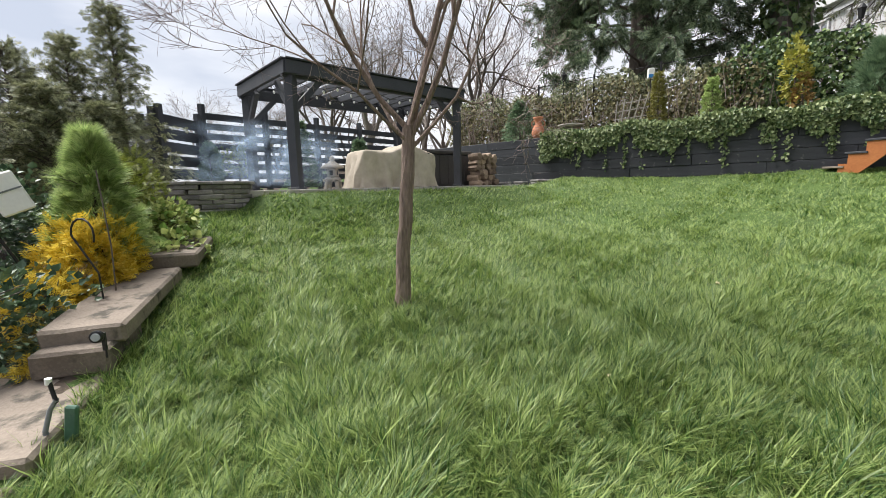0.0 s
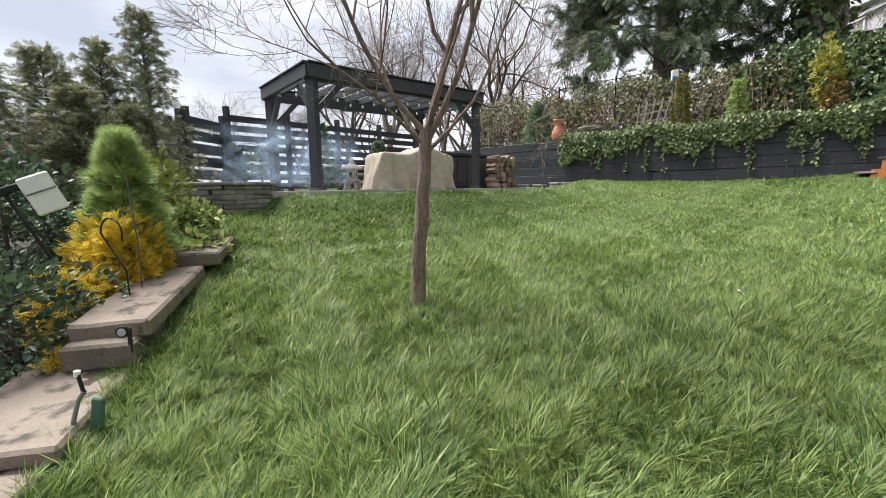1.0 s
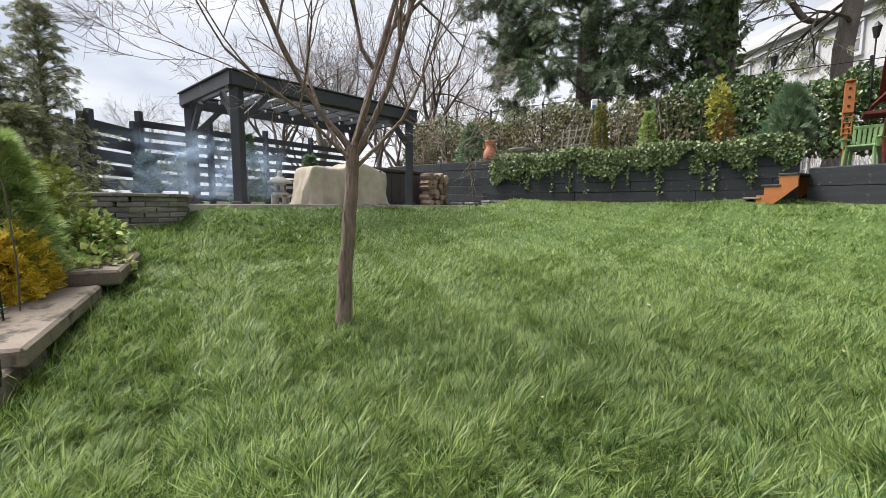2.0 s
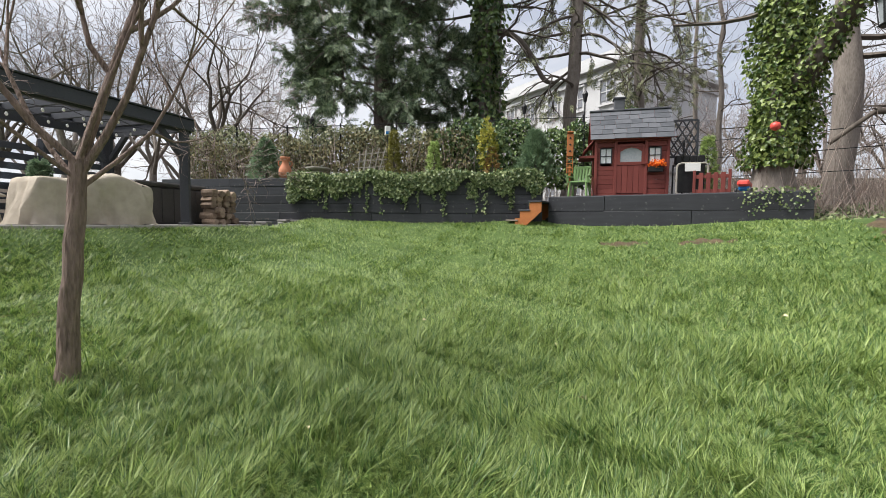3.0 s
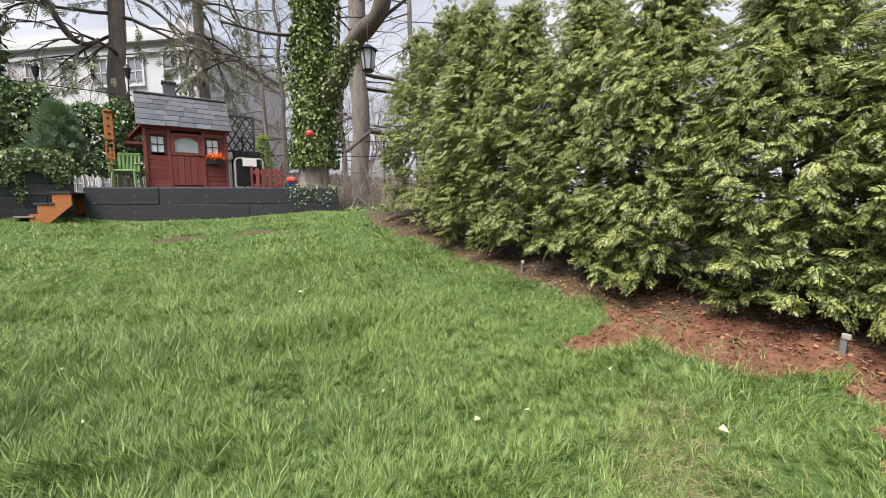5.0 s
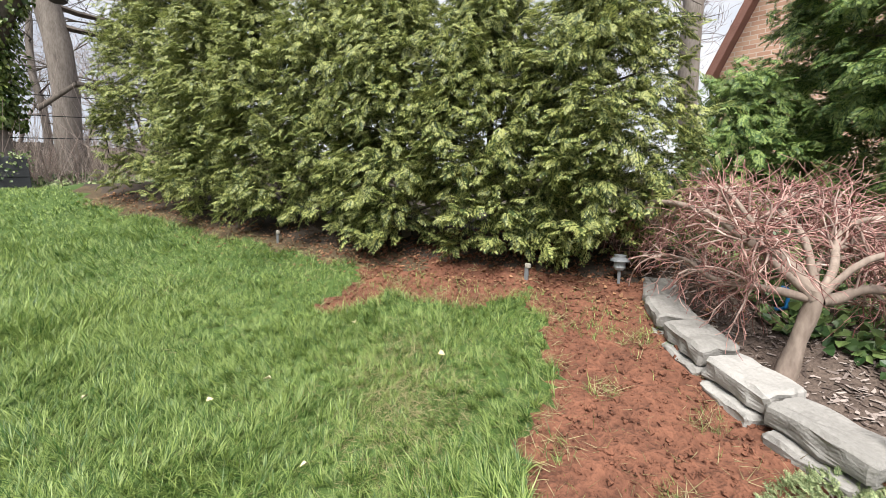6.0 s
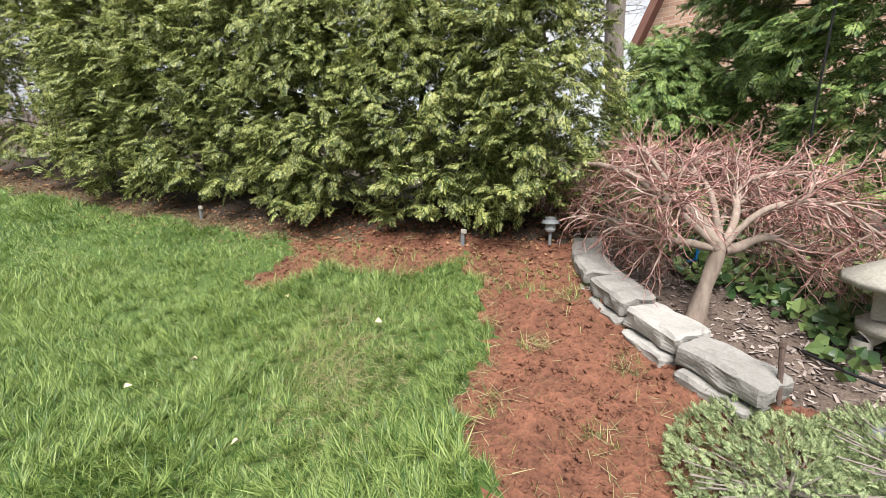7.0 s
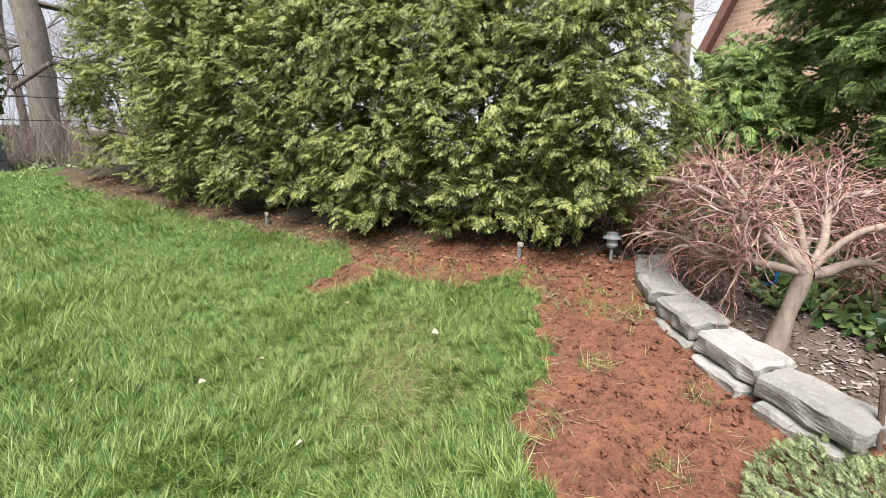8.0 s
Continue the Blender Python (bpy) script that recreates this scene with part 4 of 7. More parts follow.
# ---- play deck ----
DX = Matrix.Translation((7.68, 9.27, 2.24)) @ Matrix.Rotation(math.atan2(-0.54, 0.84), 4, "Z")   # along the playhouse front
deck = new("deck_floor")
tagged(deck, "weathered dark plank floor of the play deck", "deck", kind="structure")
deck.matrix_world = Matrix.Translation((*DECK_A, 2.20)) @ Matrix.Rotation(math.atan2(deck_dir[1], deck_dir[0]), 4, "Z")
pl = plank_mesh(5.3, 0.03, 0.145, "plank", 0.004)
pl.materials.append(M_CHAR)
for i in range(24):
    ob = new("plank", pl)
    ob.parent = deck
    ob.location = (0.02, 0.02 + 0.15 * i, 0)


def playhouse():
    ob = thing("playhouse", DX, "small red cedar playhouse with grey shingle roof on the deck", "playhouse")
    W, D, H, R = 1.76, 1.25, 1.50, 2.27
    part("floor_frame", box_bm((W / 2, D / 2, 0.04), (W, D, 0.08), None, 0.005), M_RED, ob)
    # walls of lapped boards, cut out round the openings
    rows, bh = 12, (H - 0.08) / 12
    for k in range(rows):
        z = 0.08 + bh * (k + 0.5)
        for x0, x1 in ((0.06, 0.50), (1.24, W - 0.06)):
            gaps = [(x0, x1)]
            if 0.84 < z < 1.24:
                mid = 0.275 if x0 < 0.5 else 1.43
                gaps = [(x0, mid - 0.13), (mid + 0.13, x1)]
            for a, b in gaps:
                if b - a > 0.02:
                    part("siding_board", box_bm(((a + b) / 2, 0.02, z), (b - a, 0.025, bh - 0.006), Matrix.Rotation(0.0, 4, "X"), 0.004), M_RED, ob)
        part("siding_board", box_bm((0.02, D / 2, z), (0.025, D - 0.05, bh - 0.006), None, 0.004), M_RED, ob)
        part("siding_board", box_bm((W - 0.02, D / 2, z), (0.025, D - 0.05, bh - 0.006), None, 0.004), M_RED, ob)
        part("siding_board", box_bm((W / 2, D - 0.02, z), (W - 0.1, 0.025, bh - 0.006), None, 0.004), M_RED, ob)
    for x in (0.03, 0.51, 1.23, W - 0.03):
        part("corner_trim", box_bm((x, -0.005, H / 2 + 0.02), (0.07, 0.05, H - 0.04), None, 0.006), M_RED, ob)
    part("lintel", box_bm((W / 2, -0.012, H - 0.05), (W + 0.02, 0.05, 0.12), None, 0.006), M_RED, ob)
    # door with an arched light
    door = part("door", box_bm((0.87, 0.012, 0.44), (0.64, 0.04, 0.72), None, 0.006), M_RED, ob)
    for k in range(5):
        part("door_board", box_bm((0.60 + 0.135 * k, -0.012, 0.44), (0.125, 0.014, 0.70), None, 0.004), M_RED, door)
    for c, s in (((0.58, -0.006, 1.06), (0.07, 0.045, 0.52)), ((1.16, -0.006, 1.06), (0.07, 0.045, 0.52)), ((0.87, -0.006, 0.84), (0.52, 0.045, 0.08)), ((0.87, -0.006, 1.30), (0.52, 0.045, 0.07))):
        part("door_rail", box_bm(c, s, None, 0.005), M_RED, door)
    bm = bmesh.new()
    ring_o = [(0.615 + 0.51 * t, 1.26) for t in (0, 0.25, 0.5, 0.75, 1)]
    ring_i = [(0.615 + 0.51 * t, 1.14 + 0.10 * math.sin(math.pi * t)) for t in (0, 0.25, 0.5, 0.75, 1)]
    for y in (-0.02, 0.015):
        for k in range(4):
            bm.faces.new([bm.verts.new((p[0], y, p[1])) for p in (ring_o[k], ring_o[k + 1], ring_i[k + 1], ring_i[k])])
    part("arch_trim", bm, M_RED, door)
    part("pane", box_bm((0.87, 0.01, 1.06), (0.50, 0.008, 0.38)), M_PANE, door, "dull grey plastic pane")
    part("handle", box_bm((1.17, -0.045, 0.83), (0.14, 0.03, 0.03), None, 0.006), M_RED, door)
    for cx in (0.275, 1.43):
        win = part("window", box_bm((cx, 0.012, 1.04), (0.25, 0.012, 0.36)), M_PANEL, ob, "white framed window with a cross bar")
        for c, s in (((cx, -0.004, 1.04), (0.018, 0.02, 0.36)), ((cx, -0.004, 1.04), (0.25, 0.02, 0.018))):
            part("muntin", box_bm(c, s), M_BLACK, win)
        for c, s in (((cx - 0.135, -0.002, 1.04), (0.025, 0.035, 0.40)), ((cx + 0.135, -0.002, 1.04), (0.025, 0.035, 0.40)), ((cx, -0.002, 1.23), (0.25, 0.035, 0.025)), ((cx, -0.002, 0.85), (0.25, 0.035, 0.025))):
            part("frame", box_bm(c, s, None, 0.004), M_BLACK, win)
    # gables and roof
    for x in (0.02, W - 0.02):
        bm = bmesh.new()
        f = [[bm.verts.new((x + o, y, z)) for y, z in ((0, H), (D, H), (D / 2, R - 0.05))] for o in (-0.012, 0.012)]
        bm.faces.new(f[0]); bm.faces.new(f[1][::-1])
        for k in range(3):
            bm.faces.new((f[0][k], f[0][(k + 1) % 3], f[1][(k + 1) % 3], f[1][k]))
        part("gable", bm, M_RED, ob)
    slope = math.atan2(R - H + 0.1, D / 2 + 0.14)
    ln = math.hypot(R - H + 0.1, D / 2 + 0.14)
    for s in (0, 1):
        base = Matrix.Translation((-0.12, -0.14, H - 0.06)) @ Matrix.Rotation(slope, 4, "X") if s == 0 else Matrix.Translation((W + 0.12, D + 0.14, H - 0.06)) @ Matrix.Rotation(math.pi, 4, "Z") @ Matrix.Rotation(slope, 4, "X")
        roof = part("roof", box_bm(((W + 0.24) / 2, ln / 2, 0.0), (W + 0.24, ln, 0.025), base), M_RED, ob)
        rs = random.Random(31 + s)
        for k in range(6):
            x, n = 0.0, 0
            while x < W + 0.23:
                w = min(rs.uniform(0.22, 0.42), W + 0.24 - x)
                m = base @ Matrix.Translation((x + w / 2, ln * (k + 0.55) / 6 + rs.uniform(-0.012, 0.012), 0.022 + rs.uniform(0, 0.006))) @ Matrix.Rotation(radians(-3.0), 4, "X")
                part("shingle", box_bm((0, 0, 0), (w - 0.006, ln / 6 + 0.03, 0.014), m, 0.003), M_SHINGLE, roof)
                x += w
    part("ridge_cap", beam_bm((-0.13, D / 2, R + 0.07), (W + 0.13, D / 2, R + 0.07), 0.14, 0.04), M_SHINGLE, ob)
    ch = part("chimney", box_bm((0.62, D / 2 + 0.05, R + 0.18), (0.26, 0.22, 0.36), None, 0.01), M_SHINGLE, ob)
    part("chimney_cap", box_bm((0.62, D / 2 + 0.05, R + 0.38), (0.32, 0.28, 0.05), None, 0.01), M_CHAR, ch)
    # side counter with its slanting cover
    part("counter", box_bm((-0.19, 0.5, 1.06), (0.38, 0.7, 0.06), Matrix.Translation((0, 0, 0)), 0.006), M_RED, ob)
    part("counter_roof", beam_bm((-0.28, 0.55, 1.18), (0.0, 0.55, 1.52), 0.8, 0.03), M_RED, ob)
    box_ = part("flower_box", box_bm((1.44, -0.09, 0.67), (0.34, 0.14, 0.13), None, 0.01), M_METAL, ob, "black window box")
    rs = np.random.RandomState(4)
    n = 260
    pos = np.array((1.47, -0.10, 0.80)) + unit(rs, n) * rs.rand(n, 1) ** 0.4 * np.array((0.21, 0.13, 0.11))
    part("flowers", raw_mesh("flowers", *scatter(*LEAF, pos, unit(rs, n), unit(rs, n), np.full(n, 0.055))), M_ORFLOWER, box_, "bright orange artificial flowers")
    return ob


M_PANE = mat("grey_plastic_pane", (0.28, 0.31, 0.33), (0.42, 0.45, 0.47), 0.25, 4, 30, 0)
M_PANEL = mat("pale_window_panel", (0.62, 0.64, 0.66), (0.75, 0.77, 0.78), 0.3, 4, 30, 0)
playhouse()


def garden_chair(m):
    ob = thing("plastic_chair", m, "light green plastic armchair with slatted back on the deck", "chair")
    for x in (-0.22, 0.22):
        part("leg", beam_bm((x, -0.20, 0), (x * 0.9, -0.18, 0.36), 0.05, 0.04), M_PLGREEN, ob)
        part("leg", beam_bm((x, 0.24, 0), (x * 0.9, 0.2, 0.36), 0.05, 0.04), M_PLGREEN, ob)
        part("armrest", beam_bm((x * 1.12, -0.26, 0.50), (x * 1.12, 0.22, 0.52), 0.07, 0.03, 0.01), M_PLGREEN, ob)
        part("arm_post", beam_bm((x * 1.1, -0.2, 0.33), (x * 1.12, -0.22, 0.50), 0.05, 0.03), M_PLGREEN, ob)
    part("seat", box_bm((0, 0, 0.35), (0.46, 0.46, 0.04), Matrix.Rotation(radians(-4), 4, "X"), 0.012), M_PLGREEN, ob)
    for k in range(6):
        x = -0.175 + 0.07 * k
        part("back_slat", beam_bm((x, 0.21, 0.36), (x * 1.1, 0.30, 0.80 - 0.5 * x * x), 0.055, 0.02, 0.006), M_PLGREEN, ob)
    part("back_rail", beam_bm((-0.22, 0.29, 0.76), (0.22, 0.29, 0.76), 0.03, 0.07, 0.012), M_PLGREEN, ob)
    return ob


garden_chair(DX @ pose(-0.36, -0.05, 0, 0, 0, -14) @ Matrix.Scale(1.04, 4))


def birdhouse_post():
    ob = thing("birdhouse_post", DX @ pose(-0.62, 0.05, 0), "tall narrow orange wooden birdhouse on a post", "birdhouse")
    part("post", beam_bm((0, 0, 0), (0, 0, 0.85), 0.06, 0.06), M_ORANGE, ob)
    part("ladder_side", beam_bm((-0.07, -0.03, 0.62), (-0.07, -0.03, 1.08), 0.025, 0.03), M_ORANGE, ob)
    part("ladder_side", beam_bm((0.07, -0.03, 0.62), (0.07, -0.03, 1.08), 0.025, 0.03), M_ORANGE, ob)
    for k in range(4):
        part("rung", beam_bm((-0.07, -0.03, 0.66 + 0.11 * k), (0.07, -0.03, 0.66 + 0.11 * k), 0.03, 0.025), M_ORANGE, ob)
    house = part("box", box_bm((0, 0, 1.36), (0.17, 0.14, 0.58), Matrix.Translation((0, 0, 0)), 0.006), M_ORANGE, ob)
    # black discs on the solid box paint the shade inside its holes
    for k in range(3):
        part("opening_shade", lathe_bm([(0.025, 0), (0.025, 0.012)], 10, None, (0, 0, 0)), M_METAL, house).matrix_local = pose(0, -0.068, 1.2 + 0.17 * k, 90)
    part("roof", beam_bm((0, -0.1, 1.70), (0, 0.1, 1.70), 0.16, 0.03), M_ORANGE, house).rotation_euler = (0, 0, 0)
    return ob


birdhouse_post()


def deck_stairs():
    ang = math.degrees(math.atan2(deck_dir[1], deck_dir[0]))
    ob = thing("wooden_stairs", pose(6.50, 9.55, gz(6.2, 9.6) - 0.03, 0, 0, ang), "short orange stained stairs with dark treads up to the deck", "stairs")
    for y in (-0.42, 0.42):
        bm = bmesh.new()
        prof = [(-0.72, 0.0), (-0.40, 0.0), (0.0, 0.36), (0.0, 0.60), (-0.32, 0.60), (-0.32, 0.38), (-0.58, 0.38), (-0.58, 0.19), (-0.72, 0.19)]
        fs = [[bm.verts.new((x, y + o, z)) for x, z in prof] for o in (-0.02, 0.02)]
        bm.faces.new(fs[0]); bm.faces.new(fs[1][::-1])
        for k in range(len(prof)):
            bm.faces.new((fs[0][k], fs[0][(k + 1) % len(prof)], fs[1][(k + 1) % len(prof)], fs[1][k]))
        part("stringer", bm, M_ORANGE, ob)
    for x, z in ((-0.17, 0.61), (-0.46, 0.39), (-0.80, 0.13)):
        part("tread", box_bm((x, 0, z), (0.34, 0.92, 0.04), None, 0.006), M_CHAR if z > 0.2 else M_SLAB, ob, "dark stained tread" if z > 0.2 else "low stone step")
    return ob


deck_stairs()


def cart():
    ob = thing("tube_frame_stand", DX @ pose(1.90, -0.1, 0), "grey tube framed stand with black panels and a white sheet", "stand")
    pts = [(0.02, 0, 0.10), (0.05, 0, 0.05), (0.12, 0, 0.02), (0.62, 0, 0.02), (0.68, 0, 0.06), (0.70, 0, 0.12), (0.70, 0, 0.70), (0.68, 0, 0.77), (0.62, 0, 0.80), (0.10, 0, 0.80), (0.04, 0, 0.77), (0.02, 0, 0.70), (0.02, 0, 0.10)]
    part("tube_frame", tube_mesh("tube_frame", pts, 0.022), M_CONC, ob, "pale grey bent tube")
    part("back_panel", box_bm((0.36, 0.12, 0.45), (0.60, 0.03, 0.72), None, 0.01), M_METAL, ob)
    part("sheet", box_bm((0.36, -0.03, 0.70), (0.34, 0.006, 0.2)), M_WHITE, ob, "white sheet")
    for k in range(4):
        part("crate", box_bm((0.10 + 0.17 * k, 0.3, 0.92), (0.14, 0.2, 0.2), None, 0.015), M_METAL, ob)
    part("shelf", box_bm((0.36, 0.3, 0.79), (0.72, 0.3, 0.03)), M_METAL, ob)
    for x in (0.02, 0.70):
        part("leg", box_bm((x, 0.42, 0.4), (0.03, 0.03, 0.78)), M_METAL, ob)
    return ob


cart()


def red_gate():
    ob = thing("picket_panel", DX @ pose(2.28, -0.22, 0, 0, 0, -12), "low red painted wooden picket panel", "fence panel")
    for x in (0.0, 0.72):
        part("post", box_bm((x, 0, 0.30), (0.06, 0.06, 0.60), None, 0.005), M_RED, ob)
    for z in (0.10, 0.45):
        part("rail", box_bm((0.36, 0, z), (0.66, 0.03, 0.09), None, 0.005), M_RED, ob)
    for k in range(4):
        part("picket", box_bm((0.14 + 0.15 * k, -0.025, 0.30), (0.09, 0.02, 0.48), None, 0.004), M_RED, ob)
    return ob


red_gate()


def lattice():
    ob = thing("lattice_panel", DX @ pose(1.85, 0.9, 0.6), "dark wooden lattice trellis behind the playhouse", "trellis")
    W, H = 0.75, 1.45
    for c, s in (((0, 0, H / 2), (0.05, 0.04, H)), ((W, 0, H / 2), (0.05, 0.04, H)), ((W / 2, 0, H), (W, 0.04, 0.05)), ((W / 2, 0, 0.5), (W, 0.04, 0.05))):
        part("frame_bar", box_bm(c, s), M_CHAR, ob)
    for post_x in (0, W):
        part("leg", box_bm((post_x, 0, -0.3), (0.05, 0.04, 0.62)), M_CHAR, ob)
    for k in range(-3, 6):
        for s in (1, -1):
            x0 = k * 0.19
            z0, z1 = 0.5, H
            a, b = (x0, z0), (x0 + (z1 - z0) * 0.6 * 1.0, z1)
            if s < 0:
                a, b = (x0 + 0.57, z0), (x0, z1)
            dx = b[0] - a[0]
            lo, hi = sorted(((0 - a[0]) / dx, (W - a[0]) / dx))
            lo, hi = max(lo, 0), min(hi, 1)
            if hi - lo > 0.08:
                part("lath", beam_bm((a[0] + dx * lo, 0.012 * s, z0 + (z1 - z0) * lo), (a[0] + dx * hi, 0.012 * s, z0 + (z1 - z0) * hi), 0.012, 0.035, 0), M_CHAR, ob)
    return ob


lattice()


def ride_toy():
    ob = thing("ride_on_toy", pose(9.95, 6.95, 2.2, 0, 0, 30), "small red and blue plastic ride-on toy", "toy")
    part("body", box_bm((0, 0, 0.26), (0.42, 0.24, 0.14), Matrix.Rotation(0.1, 4, "Y"), 0.04), M_REDPL, ob)
    part("seat", box_bm((0.02, 0, 0.17), (0.24, 0.2, 0.12), None, 0.03), M_BLUE, ob, "blue seat base")
    for x in (-0.15, 0.15):
        for y in (-0.13, 0.13):
            w = part("wheel", lathe_bm([(0.06, -0.02), (0.09, -0.015), (0.09, 0.015), (0.06, 0.02)], 14), M_METAL, ob)
            w.matrix_local = pose(x, y, 0.09, 90, 0, 0)
    return ob


ride_toy()


# ---- on and behind the wall ----
def leaf_sheet(name, pts, normals, n_mat, label, size, seed, category="ivy", stems=None, template=LEAF):
    """Leaves at points, facing roughly along normals and hanging."""
    rs = np.random.RandomState(seed)
    n = len(pts)
    ax = np.array([0, 0, -0.8]) + rs.normal(size=(n, 3)) * 0.55 + normals * 0.35
    up = normals + rs.normal(size=(n, 3)) * 0.45
    ob = part(name, raw_mesh(name, *scatter(*template, pts, ax, up, rs.uniform(size[0], size[1], n))), n_mat)
    return tagged(ob, label, category, kind="stuff")


def wall_points(rs, a, b, n, off):
    u = (b - a) / np.linalg.norm(b - a)
    d = rs.rand(n) * np.linalg.norm(b - a)
    nrm = np.array((u[1], -u[0]))
    return d, a[None] + u[None] * d[:, None] + nrm[None] * off[:, None], np.array((*nrm, 0.0))


rs = np.random.RandomState(40)
WV_A, WV_B = along(WALL_A, WALL_B, 4.35), along(WALL_A, WALL_B, 11.75)
n = 15000
d, xy, nrm = wall_points(rs, WV_A, WV_B, n, np.zeros(n))
hang = 0.30 + 0.16 * np.sin(d * 1.9 + 0.5) + 0.13 * np.sin(d * 4.3) + 0.10 * np.sin(d * 9.1) + 0.12 * (d < 3.4)
t = rs.rand(n) ** 1.3
z = 2.93 + 0.06 * np.sin(d * 3) - t * (hang + 0.14) + rs.normal(size=n) * 0.03
off = np.where(z > 2.80, rs.uniform(-0.4, 0.16, n), rs.uniform(0.01, 0.13, n))
d2, xy, nrm = d, WV_A[None] + ((WV_B - WV_A) / np.linalg.norm(WV_B - WV_A))[None] * d[:, None] + nrm[None, :2] * off[:, None], nrm
leaf_sheet("ivy_spill", np.column_stack([xy, z]), np.repeat(nrm[None], n, 0), M_IVYPALE, "pale green ivy spilling over the timber wall", (0.05, 0.095), 41)
n = 1500
d = rs.rand(n) * 7.3
lane_at = np.sort(rs.rand(22) ** 1.0) * 7.3
lanes = lane_at[rs.randint(0, 22, n)] + rs.normal(size=n) * 0.06 * rs.rand(n)
z = 2.62 - rs.rand(n) ** 1.4 * (0.25 + 0.65 * np.abs(np.sin(np.round(lanes * 4) * 7.7)))
u_ = (WV_B - WV_A) / np.linalg.norm(WV_B - WV_A)
xy = WV_A[None] + u_[None] * lanes[:, None] + nrm[None, :2] * rs.uniform(0.01, 0.05, n)[:, None]
leaf_sheet("ivy_trails", np.column_stack([xy, z]), np.repeat(nrm[None], n, 0), M_IVYPALE, "thin ivy trails clinging to the black wall", (0.04, 0.08), 42)

# ivy-clad fence on the upper terrace
FV_A, FV_B = along(WALL_A, WALL_B, -1.0, 2.3), along(WALL_A, WALL_B, 15.0, 2.3)
fence_b = thing("wire_fence", Matrix.Translation((*FV_A, 2.7)), "wire fence on posts hidden in climbing ivy", "fence")
for k in range(9):
    p = along(FV_A, FV_B, 2.0 * k) - FV_A
    part("post", lathe_bm([(0.03, 0), (0.03, 2.2)], 8, None, (*p, 0)), M_METAL, fence_b)
q = along(FV_A, FV_B, 16.0) - FV_A
for z in (0.7, 1.4, 2.12):
    part("wire", tube_mesh("wire", [(0, 0, z), (*q, z)], 0.012, 5), M_METAL, fence_b)
n = 26000
d, xy, nrm = wall_points(rs, FV_A, FV_B, n, rs.normal(size=n) * 0.16)
top = 2.05 + 0.18 * np.sin(d * 1.3) + 0.12 * np.sin(d * 3.7 + 1) + 0.08 * np.sin(d * 8.3)
z = 2.66 + rs.rand(n) ** 0.85 * top
gap = (np.sin(d * 2.7 + z * 1.9) + np.sin(d * 5.1 - z * 3.3) + rs.normal(size=n) * 0.4) > np.where(d > 9.6, -1.9, -1.15)
pts = np.column_stack([xy, z])
right = d > 9.3
leaf_sheet("ivy_screen", pts[gap & right], np.repeat(nrm[None], int((gap & right).sum()), 0), M_IVY, "dense dark ivy covering the boundary fence", (0.07, 0.13), 43)
leaf_sheet("climber_screen", pts[gap & ~right], np.repeat(nrm[None], int((gap & ~right).sum()), 0), M_CYPRESS, "patchy grey-green climbers on the boundary fence", (0.05, 0.11), 44)
n = 13000
d, xy, nrm = wall_points(rs, FV_A, along(FV_A, FV_B, 10.5), n, rs.normal(size=n) * 0.22)
z = 2.62 + rs.rand(n) * (1.75 + 0.25 * np.sin(d * 2.1))
leaf_sheet("climber_screen", np.column_stack([xy, z]), np.repeat(nrm[None], n, 0), mat("brown_green_leaves", (0.10, 0.09, 0.045), (0.28, 0.25, 0.12), 0.6, 1.2, 7, 0, island=True, leaf=0.2), "brownish half-bare climbers on the boundary fence", (0.06, 0.12), 45)
rows = []
for k in range(420):
    p = along(FV_A, FV_B, rs.uniform(0, 11), rs.uniform(-0.6, 0.2))
    zz = 2.7 + rs.uniform(0, 0.8)
    v = rs.normal(size=3) * 0.35 + np.array((0, 0, 0.8))
    rows.append((*p, zz, *(np.array((*p, zz)) + v), 0.008, 0.003))
tagged(part("climber_stems", raw_mesh("climber_stems", *tubes(rows, 4)), M_BARKPALE), "tangled leafless climber stems along the fence", "stems", kind="stuff")


def on_terrace(d, off):
    p = along(WALL_A, WALL_B, d, off)
    return (p[0], p[1], 2.70)


def chiminea():
    ob = thing("chiminea", Matrix.Translation((-0.13, 13.55, 2.82)), "terracotta urn with narrow neck standing on the wall", "urn")
    part("body", lathe_bm([(0.10, 0), (0.17, 0.05), (0.20, 0.15), (0.18, 0.28), (0.11, 0.40), (0.09, 0.50), (0.13, 0.56), (0.15, 0.60), (0.15, 0.63), (0.12, 0.63)], 20), M_TERRA, ob, smooth=True)
    for s in (-1, 1):
        part("handle", tube_mesh("handle", [(0.09 * s, 0, 0.54), (0.19 * s, 0, 0.50), (0.20 * s, 0, 0.40), (0.13 * s, 0, 0.36)], 0.015), M_TERRA, ob)
    return ob


chiminea()
p = on_terrace(5.1, 0.45)
bath = thing("bird_bath", Matrix.Translation(p), "shallow cast stone bird bath on a pedestal", "bird bath")
part("pedestal", lathe_bm([(0.20, 0), (0.20, 0.05), (0.13, 0.10), (0.15, 0.25), (0.19, 0.33)], 18), M_CONC, bath, smooth=True)
part("bowl", lathe_bm([(0.18, 0.33), (0.36, 0.40), (0.38, 0.44), (0.35, 0.44), (0.2, 0.40)], 22), M_CONC, bath, smooth=True)


